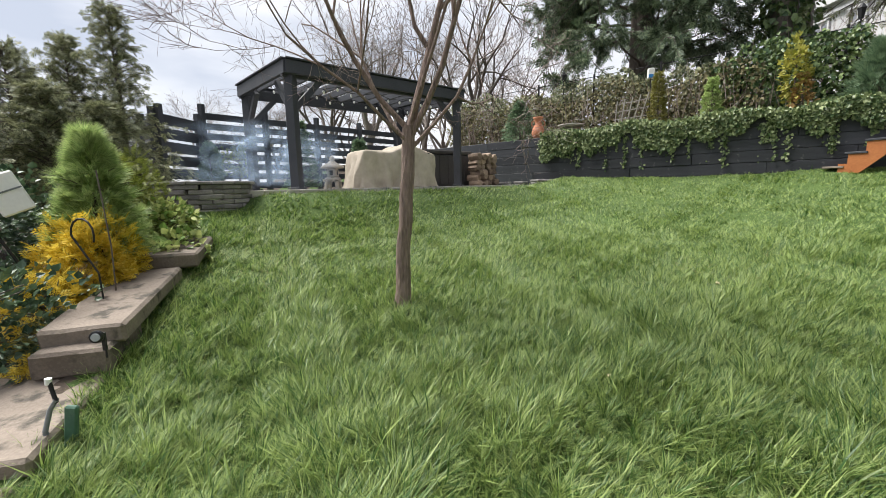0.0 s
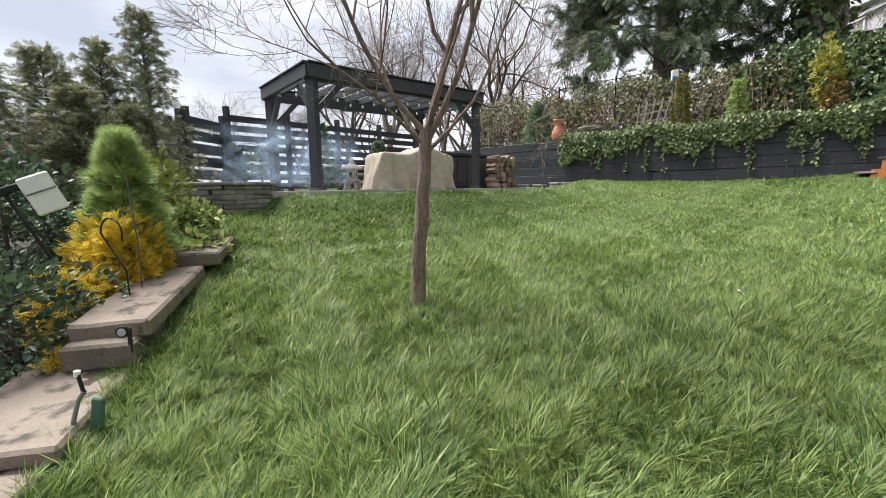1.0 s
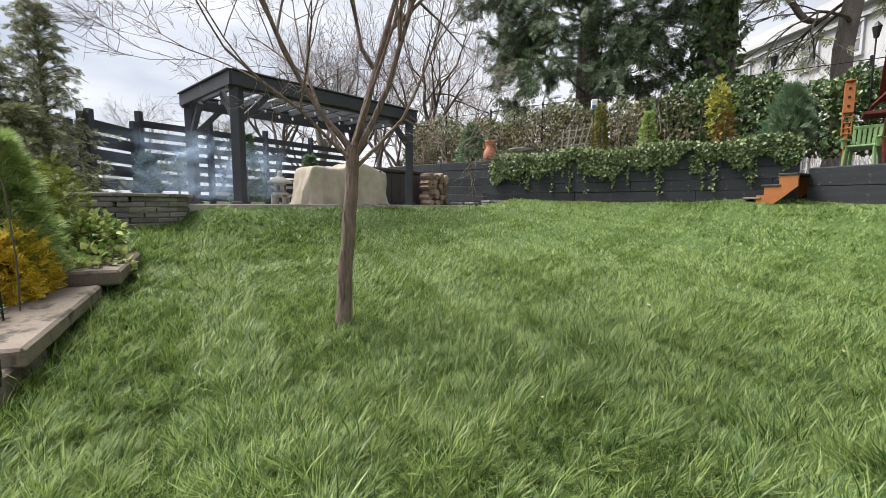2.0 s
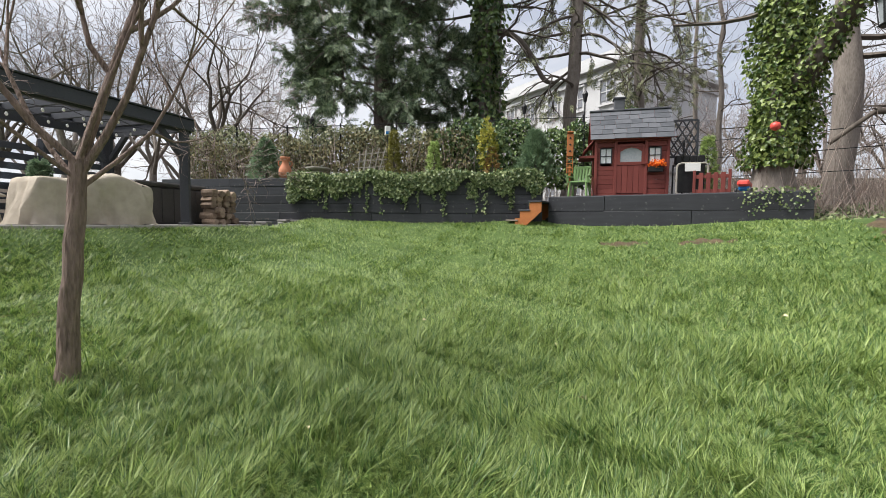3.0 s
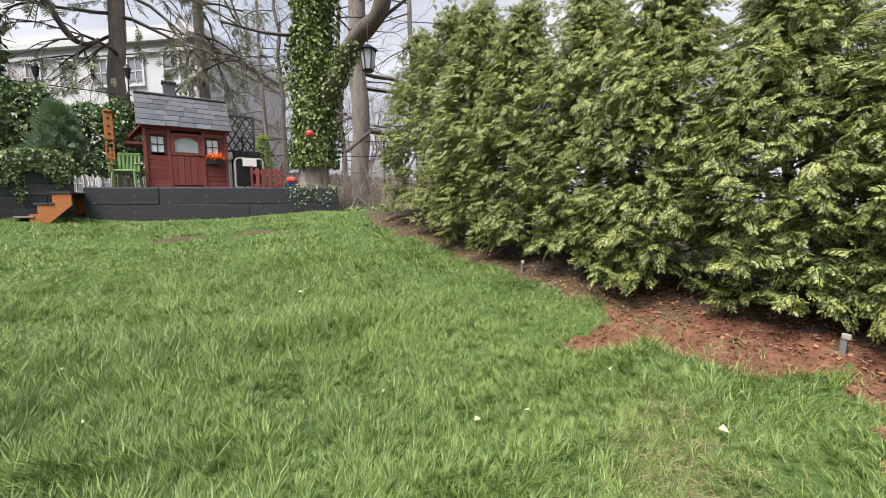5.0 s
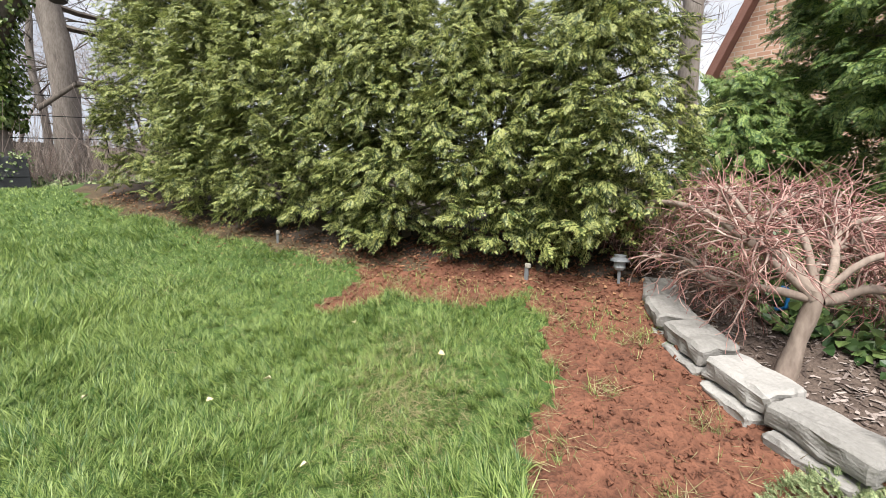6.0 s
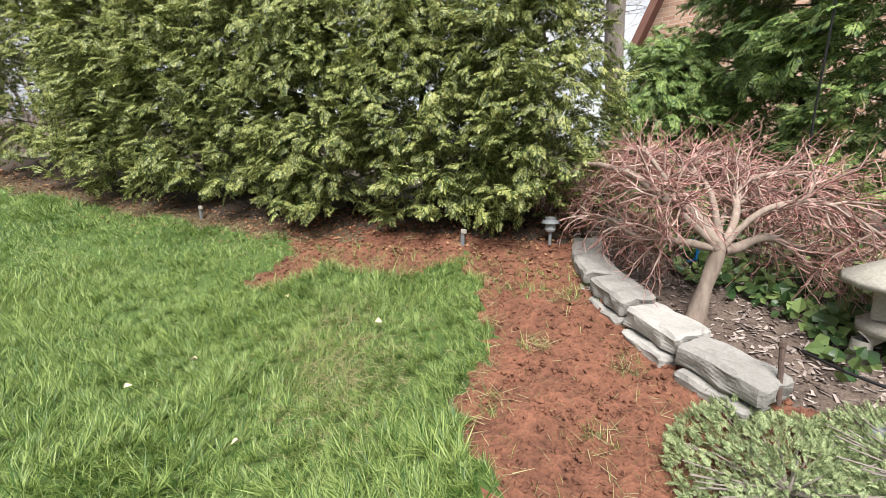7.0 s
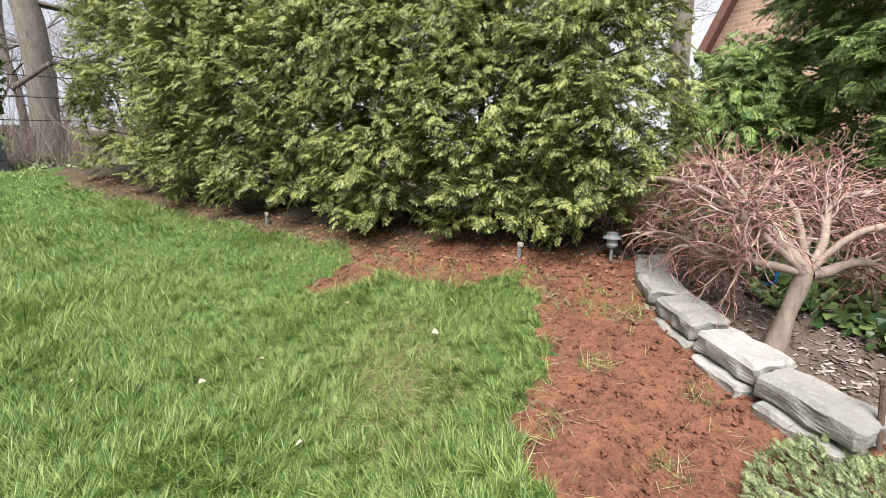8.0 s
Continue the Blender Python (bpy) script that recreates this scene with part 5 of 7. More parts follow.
def fan_trellis():
    ob = thing("fan_trellis", Matrix.Translation(on_terrace(6.55, 0.8)), "leaning weathered white wooden trellis", "trellis")
    for k in range(5):
        part("upright", beam_bm((0.14 * k, 0, 0), (0.14 * k + 0.06 * (k - 1), 0, 0.95 + 0.06 * k), 0.03, 0.02, 0), M_CONC, ob)
    for k in range(4):
        part("crossbar", beam_bm((-0.1, 0.02, 0.25 + 0.2 * k), (0.78, 0.02, 0.38 + 0.22 * k), 0.03, 0.02, 0), M_CONC, ob)
    ob.matrix_world = ob.matrix_world @ pose(-0.3, 0, 0, 0, 8, -28)
    return ob


fan_trellis()
pole = thing("feeder_pole", Matrix.Translation(on_terrace(7.05, 1.2)), "slim pole with a small white and blue feeder box", "bird feeder")
part("pole", lathe_bm([(0.015, 0), (0.012, 1.55)], 8), M_METAL, pole)
part("box", box_bm((0, 0, 1.66), (0.16, 0.14, 0.26), None, 0.01), M_WHITE, pole)
part("base_panel", box_bm((0, -0.075, 1.58), (0.13, 0.02, 0.09), None, 0.004), M_BLUE, pole, "blue lower panel")


def coach_lamp(base, h, label="black post lantern on a slim pole"):
    ob = thing("post_lantern", Matrix.Translation(base), label, "lantern", "garden lanterns")
    part("pole", lathe_bm([(0.02, 0), (0.016, h)], 8), M_METAL, ob)
    cage = part("cage", lathe_bm([(0.05, h), (0.09, h + 0.22), (0.10, h + 0.23), (0.03, h + 0.33), (0.012, h + 0.36)], 6), M_METAL, ob)
    part("pane", lathe_bm([(0.052, h + 0.02), (0.085, h + 0.2)], 6), M_PANE, cage)
    return ob


coach_lamp(on_terrace(4.0, 2.2), 2.1)
coach_lamp(on_terrace(11.2, 2.4), 2.3)
coach_lamp(on_terrace(13.0, 2.0), 2.5)


# ---- trees and distance ----
def ivy_on_trunk(ob, rows, n, seed, material, size=(0.08, 0.16), bulge=0.22, label="glossy climbing ivy"):
    """Ivy leaves all round trunk segments given in the tree's own frame."""
    rs = np.random.RandomState(seed)
    rows = np.array(rows)
    ln = np.linalg.norm(rows[:, 3:6] - rows[:, :3], axis=1)
    i = rs.choice(len(rows), n, p=ln / ln.sum())
    t = rs.rand(n, 1)
    p = rows[i, :3] * (1 - t) + rows[i, 3:6] * t
    r = rows[i, 6] * (1 - t[:, 0]) + rows[i, 7] * t[:, 0]
    a = rs.uniform(0, 2 * np.pi, n)
    out = np.stack([np.cos(a), np.sin(a), np.zeros(n)], 1)
    pos = p + out * (r + bulge * rs.rand(n) ** 1.2 * (1 + 0.5 * np.sin(p[:, 2] * 2.1 + a * 3)))[:, None]
    ax = np.array([0, 0, -0.8]) + out * 0.5 + rs.normal(size=(n, 3)) * 0.5
    return part("ivy", raw_mesh("ivy", *scatter(*LEAF, pos, ax, out + rs.normal(size=(n, 3)) * 0.4, rs.uniform(*size, n))), material, ob, label)


def old_oak():
    """The ivy-clad tree by the deck, its bent limb carrying a lantern."""
    b = np.array((10.95, 7.05, 2.0))
    rows, pts = simple_trunk((0, 0, 0), (0.25, -0.15, 7.5), 0.40, 0.30, 9, 5, 0.05)
    ob = thing("old_tree", Matrix.Translation(b), "large old tree trunk thickly clad in climbing ivy", "tree")
    limb_pts = [np.array(p) for p in ((0.05, -0.55, 2.9), (0.10, -0.95, 3.5), (0.05, -1.35, 4.05), (-0.05, -1.9, 4.35), (-0.15, -2.35, 4.6), (-0.2, -2.55, 5.2), (-0.2, -2.6, 6.2))]
    limb = [(*np.array((0.05, -0.1, 2.2)), *limb_pts[0], 0.30, 0.26)]
    for k in range(len(limb_pts) - 1):
        limb.append((*limb_pts[k], *limb_pts[k + 1], 0.26 - 0.012 * k, 0.25 - 0.012 * k))
    part("trunk", raw_mesh("trunk", *chain(rows, 16), smooth=True), M_BARK, ob)
    part("limb", raw_mesh("limb", *swept([(0.05, -0.1, 2.2)] + limb_pts, (0.30, 0.26, 0.24, 0.23, 0.22, 0.21, 0.19, 0.17), 12), smooth=True), M_BARKDARK, ob, "thick bent limb with dark bark")
    ivy_on_trunk(ob, rows[1:], 12500, 51, M_IVYBRIGHT, (0.07, 0.135), 0.30)
    ivy_on_trunk(ob, limb[:3], 900, 52, M_IVYBRIGHT, (0.07, 0.12), 0.14)
    rs = np.random.RandomState(6)
    out = []
    for q, d, ln in ((limb_pts[3], (0.3, -1, 0.4), 2.2), (limb_pts[5], (0.2, 0.9, 0.5), 2.4), (limb_pts[6], (0.5, -0.6, 0.8), 2.5), ((0.2, -0.1, 5.5), (0.8, 0.5, 0.3), 2.6), ((0.1, 0.2, 4.6), (-0.7, 0.8, 0.3), 2.2)):
        grow(rs, q, d, ln, 0.06, 3, out, 0.6, 3, 0.05, 0.18, 0.72)
    part("crown", raw_mesh("crown", *tubes(np.array(out)[:, :8], 4)), M_BARKDARK, ob, "bare spreading twigs")
    return ob


M_IVYBRIGHT = mat("bright_ivy", (0.045, 0.085, 0.02), (0.22, 0.28, 0.075), 0.4, 1.2, 7, 0, island=True, leaf=0.2)
old_oak()


def hanging_lantern():
    ob = thing("hanging_lantern", Matrix.Translation((10.05, 4.6, 4.95)), "black metal lantern with glass panes hung from the limb", "lantern")
    part("hook", tube_mesh("hook", [(0, 0, 0.62), (0, 0, 0.78), (0.03, 0, 1.0), (0.25, 0.2, 1.5)], 0.008, 6), M_METAL, ob)
    part("roof", lathe_bm([(0.24, 0.48), (0.25, 0.50), (0.09, 0.60), (0.02, 0.63)], 6), M_METAL, ob)
    part("base", lathe_bm([(0.13, 0.0), (0.15, 0.03), (0.13, 0.05)], 6), M_METAL, ob)
    for k in range(6):
        a = 2 * math.pi * k / 6
        part("bar", beam_bm((0.13 * math.cos(a), 0.13 * math.sin(a), 0.03), (0.19 * math.cos(a), 0.19 * math.sin(a), 0.49), 0.02, 0.02, 0), M_METAL, ob)
    part("pane", lathe_bm([(0.115, 0.05), (0.17, 0.48)], 6), M_PANE, ob, "milky glass")
    return ob


hanging_lantern()
bird = thing("red_ornament", Matrix.Translation((10.12, 6.46, 3.66)), "small red round ornament hung on the ivy trunk", "ornament")
part("ball", lathe_bm([(0.02, -0.10), (0.08, -0.06), (0.10, 0.0), (0.08, 0.06), (0.02, 0.09)], 14), M_REDPL, bird, smooth=True)
part("cord", tube_mesh("cord", [(0, 0, 0.08), (0.3, 0.2, 0.55)], 0.005, 5), M_METAL, bird)


def straight_tree(name, base, h, r0, r1, label, lean=(0, 0), limbs=0, seed=0, ivy=0, z0=4, sprays=0, spray_mat=None, reach=2.2, mats=None, spray_size=(0.25, 0.5), droop=-0.1):
    """A tall trunk that leaves the view, with side limbs and, at need, ivy or hanging sprays."""
    ob = thing(name, Matrix.Translation(base), label, "tree")
    rows, pts = simple_trunk((0, 0, -0.3), (lean[0], lean[1], h), r0, r1, 10, seed, 0.06)
    mats = mats or (M_BARK, M_BARKDARK)
    part("trunk", raw_mesh("trunk", *chain(rows, 12), smooth=True), mats[0], ob)
    rs = np.random.RandomState(seed + 900)
    out = []
    for k in range(limbs):
        z = z0 + (h - z0) * (k + rs.rand()) / limbs
        a = rs.uniform(0, 2 * np.pi)
        q = np.array((lean[0] * z / h, lean[1] * z / h, z))
        grow(rs, q, (np.cos(a), np.sin(a), droop + 0.3 * rs.rand()), reach * rs.uniform(0.6, 1.1), r1 * 0.28 + 0.012, 2, out, 0.5, 3, droop * 0.4, 0.14, 0.62, 4, 0.004)
    if out:
        part("crown", raw_mesh("crown", *tubes(np.array(out)[:, :8], 4)), mats[1], ob, "bare side branches")
    if sprays and out:
        o = np.array([w for w in out if w[8] < 2])
        i = rs.randint(0, len(o), sprays)
        pos = o[i, 3:6]
        ax = o[i, 3:6] - o[i, :3] + rs.normal(size=(sprays, 3)) * 0.12 + np.array((0, 0, -0.06))
        part("foliage", raw_mesh("foliage", *scatter(*FAN_SMALL, pos, ax, np.array([0, 0, 1.0]) + rs.normal(size=(sprays, 3)) * 0.4, rs.uniform(*spray_size, sprays))), spray_mat, ob, "sparse drooping conifer sprays")
    if ivy:
        ivy_on_trunk(ob, rows, ivy, seed + 3, M_IVY, (0.14, 0.26), 0.45)
    return ob


def polar(t_az, d):
    """Plan place at a bearing (degrees east of y) and distance from the middle of the walk."""
    return 0.68 + d * math.sin(radians(t_az)), -0.67 + d * math.cos(radians(t_az))


straight_tree("tall_tree", (*polar(58.6, 16.5), 2.0), 13, 0.33, 0.28, "tall straight grey tree trunk behind the ivy tree", (0.1, 0.2), 9, 3, 0, 3.5, reach=2.6)
straight_tree("tall_tree", (*polar(32.4, 20), 2.4), 15, 0.30, 0.22, "slim tall conifer trunk with sparse drooping branches", (0.5, 0.2), 26, 4, 0, 5.0, 900, M_CYPRESS, 2.4, droop=-0.25)
straight_tree("tall_tree", (*polar(40.3, 23), 2.4), 16, 0.26, 0.18, "slim far conifer with drooping thin branches", (0.3, 0.2), 30, 5, 0, 5.0, 1500, M_CYPRESS, 2.6, droop=-0.25)
straight_tree("tall_tree", (*polar(21.6, 18), 2.5), 14, 0.36, 0.30, "tall trunk wrapped in dense dark ivy", (0.2, 0.1), 4, 6, 5200, 4.5)
straight_tree("tall_tree", (*polar(23.0, 19.5), 2.5), 14, 0.27, 0.22, "bare grey trunk with one long bent branch", (0.1, 0.1), 5, 7, 0, 4.2, reach=3.0)
for k_, (az_, d_, h_) in enumerate(((66, 19, 9), (49, 26, 12), (46.5, 30, 13), (71, 22, 9), (55.8, 24, 11))):
    straight_tree("tall_tree", (*polar(az_, d_), 2.0), h_, 0.16, 0.08, "slender bare woodland tree", (0.2 * (k_ - 2), 0.3), 16, 40 + k_, 0, 1.5, reach=2.8)


straight_tree("tall_tree", (1.02 + 9.4 * math.sin(radians(125.0)), -1.44 + 9.4 * math.cos(radians(125.0)), 0.3), 9, 0.19, 0.15, "plain grey trunk between the hedge and the brick house", (0.1, 0.1), 5, 58, 0, 5.0, reach=1.6)


def long_branch():
    """A heavy bare branch that hangs out of the ivy-wrapped trunk and turns up at its end."""
    x, y = polar(21.6, 18)
    side_ = np.array((0.93, -0.37, 0))
    pts = [np.array((x, y, 0)) + side_ * d + np.array((0, 0, z)) for d, z in ((0.2, 9.0), (0.8, 9.15), (1.5, 8.7), (2.0, 7.9), (2.4, 7.25), (2.8, 7.15), (3.1, 7.4))]
    ob = part("hanging_branch", raw_mesh("hanging_branch", *swept(pts, (0.13, 0.12, 0.11, 0.10, 0.09, 0.07, 0.04), 8), smooth=True), M_BARKDARK)
    return tagged(ob, "thick dark bent branch hanging from the ivy trunk", "branch")


long_branch()


def fallen_branch():
    rows = []
    for a, b, r in (((11.2, 6.1, 3.3), (11.7, 5.6, 3.9), 0.05), ((11.7, 5.6, 3.9), (12.6, 4.9, 3.85), 0.07), ((12.6, 4.9, 3.85), (14.2, 3.6, 3.4), 0.08), ((12.6, 4.6, 2.6), (13.3, 4.1, 3.0), 0.08), ((13.3, 4.1, 3.0), (14.3, 3.3, 3.6), 0.10), ((14.2, 3.6, 3.4), (15.2, 3.0, 1.9), 0.10)):
        rows.append((*a, *b, r, r * 0.9))
    ob = part("fallen_branch", raw_mesh("fallen_branch", *tubes(rows, 8), smooth=True), M_BARKDARK)
    return tagged(ob, "dark fallen branch leaning between the trees", "branch")


fallen_branch()


def big_conifer():
    b = (*polar(8.6, 20.0), 2.5)
    ob = thing("dark_conifer", Matrix.Translation(b), "huge dark evergreen tree with irregular hanging boughs", "tree")
    rows, pts = simple_trunk((0, 0, 0), (0.3, 0, 16), 0.5, 0.25, 10, 2, 0.05)
    part("trunk", raw_mesh("trunk", *chain(rows, 12), smooth=True), M_BARKDARK, ob)
    rs = np.random.RandomState(14)
    out = []
    for k in range(64):
        z = 2.7 + 12.5 * (k + rs.rand()) / 64
        a = rs.uniform(0, 2 * np.pi)
        grow(rs, (0.02 * z, 0, z), (np.cos(a), np.sin(a), 0.25), rs.uniform(2.2, 3.2), 0.06, 2, out, 0.5, 4, -0.04, 0.15, 0.6, 4, 0.006)
    o = np.array(out)
    part("bough", raw_mesh("bough", *tubes(o[:, :8], 4)), M_BARKDARK, ob)
    o = o[o[:, 8] < 2]
    n = 26000
    i = rs.randint(0, len(o), n)
    t = rs.rand(n, 1)
    pos = o[i, :3] * (1 - t) + o[i, 3:6] * t
    ax = o[i, 3:6] - o[i, :3]
    ax = ax / np.linalg.norm(ax, axis=1, keepdims=True) + rs.normal(size=(n, 3)) * 0.6 + np.array((0, 0, -0.35))
    part("foliage", raw_mesh("foliage", *scatter(*FAN_SMALL, pos, ax, np.array([0, 0, 1.0]) + rs.normal(size=(n, 3)) * 0.7, rs.uniform(0.22, 0.52, n))), M_CONIFER, ob)
    return ob


big_conifer()


# bare deciduous trees, a few shapes set out many times
def bare_shape(name, base, h, r, seed, material, fine, label, levels=5, spread=0.5):
    rs = np.random.RandomState(seed)
    ob = thing(name, Matrix.Translation(base), label, "tree", "bare background trees")
    rows, pts = simple_trunk((0, 0, -0.3), (0.1, 0, h * 0.3), r, r * 0.7, 4, seed, 0.04)
    out = []
    for k in range(5):
        a = 2 * np.pi * k / 5 + rs.rand()
        grow(rs, pts[-1] - np.array((0, 0, 0.1 * h * rs.rand())), (np.cos(a) * 0.6, np.sin(a) * 0.6, 0.9), h * 0.26, r * 0.5, levels - 1, out, spread, 3, 0.10, 0.16, 0.72, 3, 0.007)
    out = np.array(out)
    hv = out[out[:, 8] >= 2][:, :8]
    part("trunk", raw_mesh("trunk", *join(chain(rows, 8), tubes(hv, 6)), smooth=True), material, ob)
    part("crown", raw_mesh("crown", *tubes(out[out[:, 8] < 2][:, :8], 3)), fine, ob, "hazy fine twigs")
    return ob


B0 = bare_shape("bare_tree", (*polar(-11.0, 21), 1.8), 9.5, 0.22, 61, M_BARKDARK, M_TWIGFAR, "leafless deciduous tree with spreading branches")
B1 = bare_shape("bare_tree", (*polar(-24.0, 22), 1.5), 10, 0.2, 62, M_BARK, M_TWIGFAR, "leafless deciduous tree beyond the fence", 5, 0.55)
B2 = bare_shape("bare_tree", (*polar(-17.0, 25), 1.5), 10, 0.2, 63, M_BARK, M_TWIGFAR, "leafless twiggy tree beyond the fence", 5, 0.65)
rs = random.Random(9)
for az_, d_, s_, src in ((-6, 24, 0.95, B1), (-1, 26, 0.9, B2), (-29, 24, 0.9, B0), (-20, 30, 1.15, B0), (-35, 30, 0.8, B1), (-42, 34, 0.75, B2), (-50, 38, 0.7, B0), (-57, 34, 0.7, B1), (-14, 34, 1.2, B1), (-26, 36, 1.0, B2),
                         (47, 36, 1.1, B0), (53, 33, 1.1, B1), (58, 30, 1.0, B2), (63, 34, 1.1, B0), (68, 28, 0.9, B1), (84, 34, 1.0, B0), (110, 26, 1.0, B2), (19, 34, 1.2, B2), (27, 30, 1.0, B0), (119, 19, 0.9, B0)):
    x_, y_ = polar(az_, d_)
    c_ = copy_thing(src, pose(x_, y_, 1.2, 0, 0, rs.uniform(0, 360)))
    c_.scale = (s_, s_, s_)


# a low brown undergrowth beyond the lawn's far corner
def thicket(name, area, n, label, seed, h=1.0, material=None, r=0.006):
    rs = np.random.RandomState(seed)
    rows = []
    for k in range(n):
        x, y = rs.uniform(*area[:2]), rs.uniform(*area[2:])
        z = gz(x, y)
        v = rs.normal(size=3) * 0.4 + np.array((0, 0, 1.0))
        v *= h * rs.uniform(0.5, 1.2)
        rows.append((x, y, z, x + v[0], y + v[1], z + v[2], r, r * 0.5))
    ob = part(name, raw_mesh(name, *tubes(rows, 3)), material or M_BARKPALE)
    return tagged(ob, label, "undergrowth", kind="stuff")


thicket("brushwood", (10.5, 18, 2.5, 9.5), 1800, "tangled brown brushwood under the trees", 71, 1.1)
thicket("brushwood", (7, 20, 12.5, 24), 900, "tangled brushwood behind the ivy fence", 72, 2.2)
rs = np.random.RandomState(73)
n = 3000
x, y = rs.uniform(9.3, 15, n), rs.uniform(2.6, 7.5, n)
k = x > 10.3
x, y = x[k], y[k]
n = len(x)
lv = scatter(*LEAF, np.column_stack([x, y, ground_height(x, y) + 0.03 + 0.12 * rs.rand(n) ** 2]), unit(rs, n), np.array((-0.5, -0.3, 1.0)) + rs.normal(size=(n, 3)) * 0.4, rs.uniform(0.05, 0.10, n))
tagged(part("ground_ivy", raw_mesh("ground_ivy", *lv), M_IVYPALE), "pale ivy creeping over the bank beneath the trees", "ivy", kind="stuff")
n = 260
d_ = 4.2 + rs.rand(n) * 1.15
xy = np.array([along(DECK_A, DECK_B, q, -0.05) for q in d_]) + rs.normal(size=(n, 2)) * 0.07
zz = 2.32 - rs.rand(n) ** 1.5 * (0.25 + 0.35 * np.abs(np.sin(d_ * 6)))
nr = np.array((deck_dir[1], -deck_dir[0], 0))
leaf_sheet("ivy_spill", np.column_stack([xy, zz]), np.repeat(nr[None], n, 0), M_IVYPALE, "pale ivy trailing over the end of the deck", (0.035, 0.065), 74)


# ---- far buildings ----
def white_house():
    a, b = Vector((*polar(22.0, 46), 0)), Vector((*polar(39.5, 34), 0))
    c = Vector((*polar(49.5, 37), 0))
    ang = math.atan2(b.y - a.y, b.x - a.x)
    ob = thing("white_house", pose(a.x, a.y, 2.0, 0, 0, math.degrees(ang)), "large pale stucco mansion with cornices, far behind the trees", "house")
    L, H, D = (b - a).length, 11.4, 12.0
    inv = pose(a.x, a.y, 2.0, 0, 0, math.degrees(ang)).inverted()
    part("wall", box_bm((L / 2, D / 2, H / 2), (L, D, H)), M_HOUSE, ob)
    for z, p_, h_ in ((H, 0.55, 0.35), (H - 0.7, 0.25, 0.25), (H * 0.66, 0.18, 0.3), (H * 0.33, 0.18, 0.3)):
        part("cornice", box_bm((L / 2, D / 2, z), (L + 2 * p_, D + 2 * p_, h_)), M_HOUSE, ob)
    part("parapet", box_bm((L / 2, D / 2, H + 0.6), (L - 0.3, D - 0.3, 1.0)), M_HOUSE, ob)
    for k in range(2):
        part("chimney", box_bm((L * (0.3 + 0.4 * k), D * 0.4, H + 1.9), (1.2, 0.9, 2.2)), M_HOUSE, ob)
    for s in range(3):
        for k in range(6):
            x, z = L * (k + 0.6) / 6.3, H * (0.17 + 0.33 * s)
            w = part("window", box_bm((x, -0.02, z), (1.05, 0.08, 1.75 if s < 2 else 1.3)), M_HAZEDGLASS, ob)
            for cc, ss in (((x - 0.6, -0.06, z), (0.14, 0.16, 1.9)), ((x + 0.6, -0.06, z), (0.14, 0.16, 1.9)), ((x, -0.08, z + 0.98), (1.4, 0.22, 0.16)), ((x, -0.08, z - 0.98), (1.4, 0.22, 0.12)), ((x, -0.07, z), (1.0, 0.06, 0.07)), ((x, -0.07, z), (0.06, 0.06, 1.7))):
                part("frame", box_bm(cc, ss), M_HOUSE, w)
    return ob


white_house()


def brick_mat():
    m = bpy.data.materials.new("far_brickwork")
    m.use_nodes = True
    n, l = m.node_tree.nodes, m.node_tree.links
    tc, bt = n.new("ShaderNodeTexCoord"), n.new("ShaderNodeTexBrick")
    mp = n.new("ShaderNodeMapping")
    mp.inputs["Rotation"].default_value = (radians(90), 0, 0)
    bt.inputs["Color1"].default_value, bt.inputs["Color2"].default_value, bt.inputs["Mortar"].default_value = (0.44, 0.25, 0.17, 1), (0.58, 0.38, 0.27, 1), (0.60, 0.51, 0.43, 1)
    bt.inputs["Scale"].default_value, bt.inputs["Mortar Size"].default_value = 1.0, 0.008
    bt.inputs["Brick Width"].default_value, bt.inputs["Row Height"].default_value = 0.24, 0.085
    ns, mx = n.new("ShaderNodeTexNoise"), n.new("ShaderNodeMix")
    ns.inputs["Scale"].default_value = 3.0
    mx.data_type, mx.blend_type = "RGBA", "MULTIPLY"
    mx.inputs["Factor"].default_value = 0.25
    l.new(tc.outputs["Object"], mp.inputs["Vector"])
    l.new(mp.outputs["Vector"], bt.inputs["Vector"])
    l.new(tc.outputs["Object"], ns.inputs["Vector"])
    l.new(bt.outputs["Color"], mx.inputs["A"])
    l.new(ns.outputs["Fac"], mx.inputs["B"])
    l.new(mx.outputs["Result"], n["Principled BSDF"].inputs["Base Color"])
    n["Principled BSDF"].inputs["Roughness"].default_value = 0.9
    bp = n.new("ShaderNodeBump")
    bp.inputs["Strength"].default_value, bp.inputs["Distance"].default_value = 0.5, 0.01
    l.new(bt.outputs["Fac"], bp.inputs["Height"])
    bp.invert = True
    l.new(bp.outputs["Normal"], n["Principled BSDF"].inputs["Normal"])
    return m


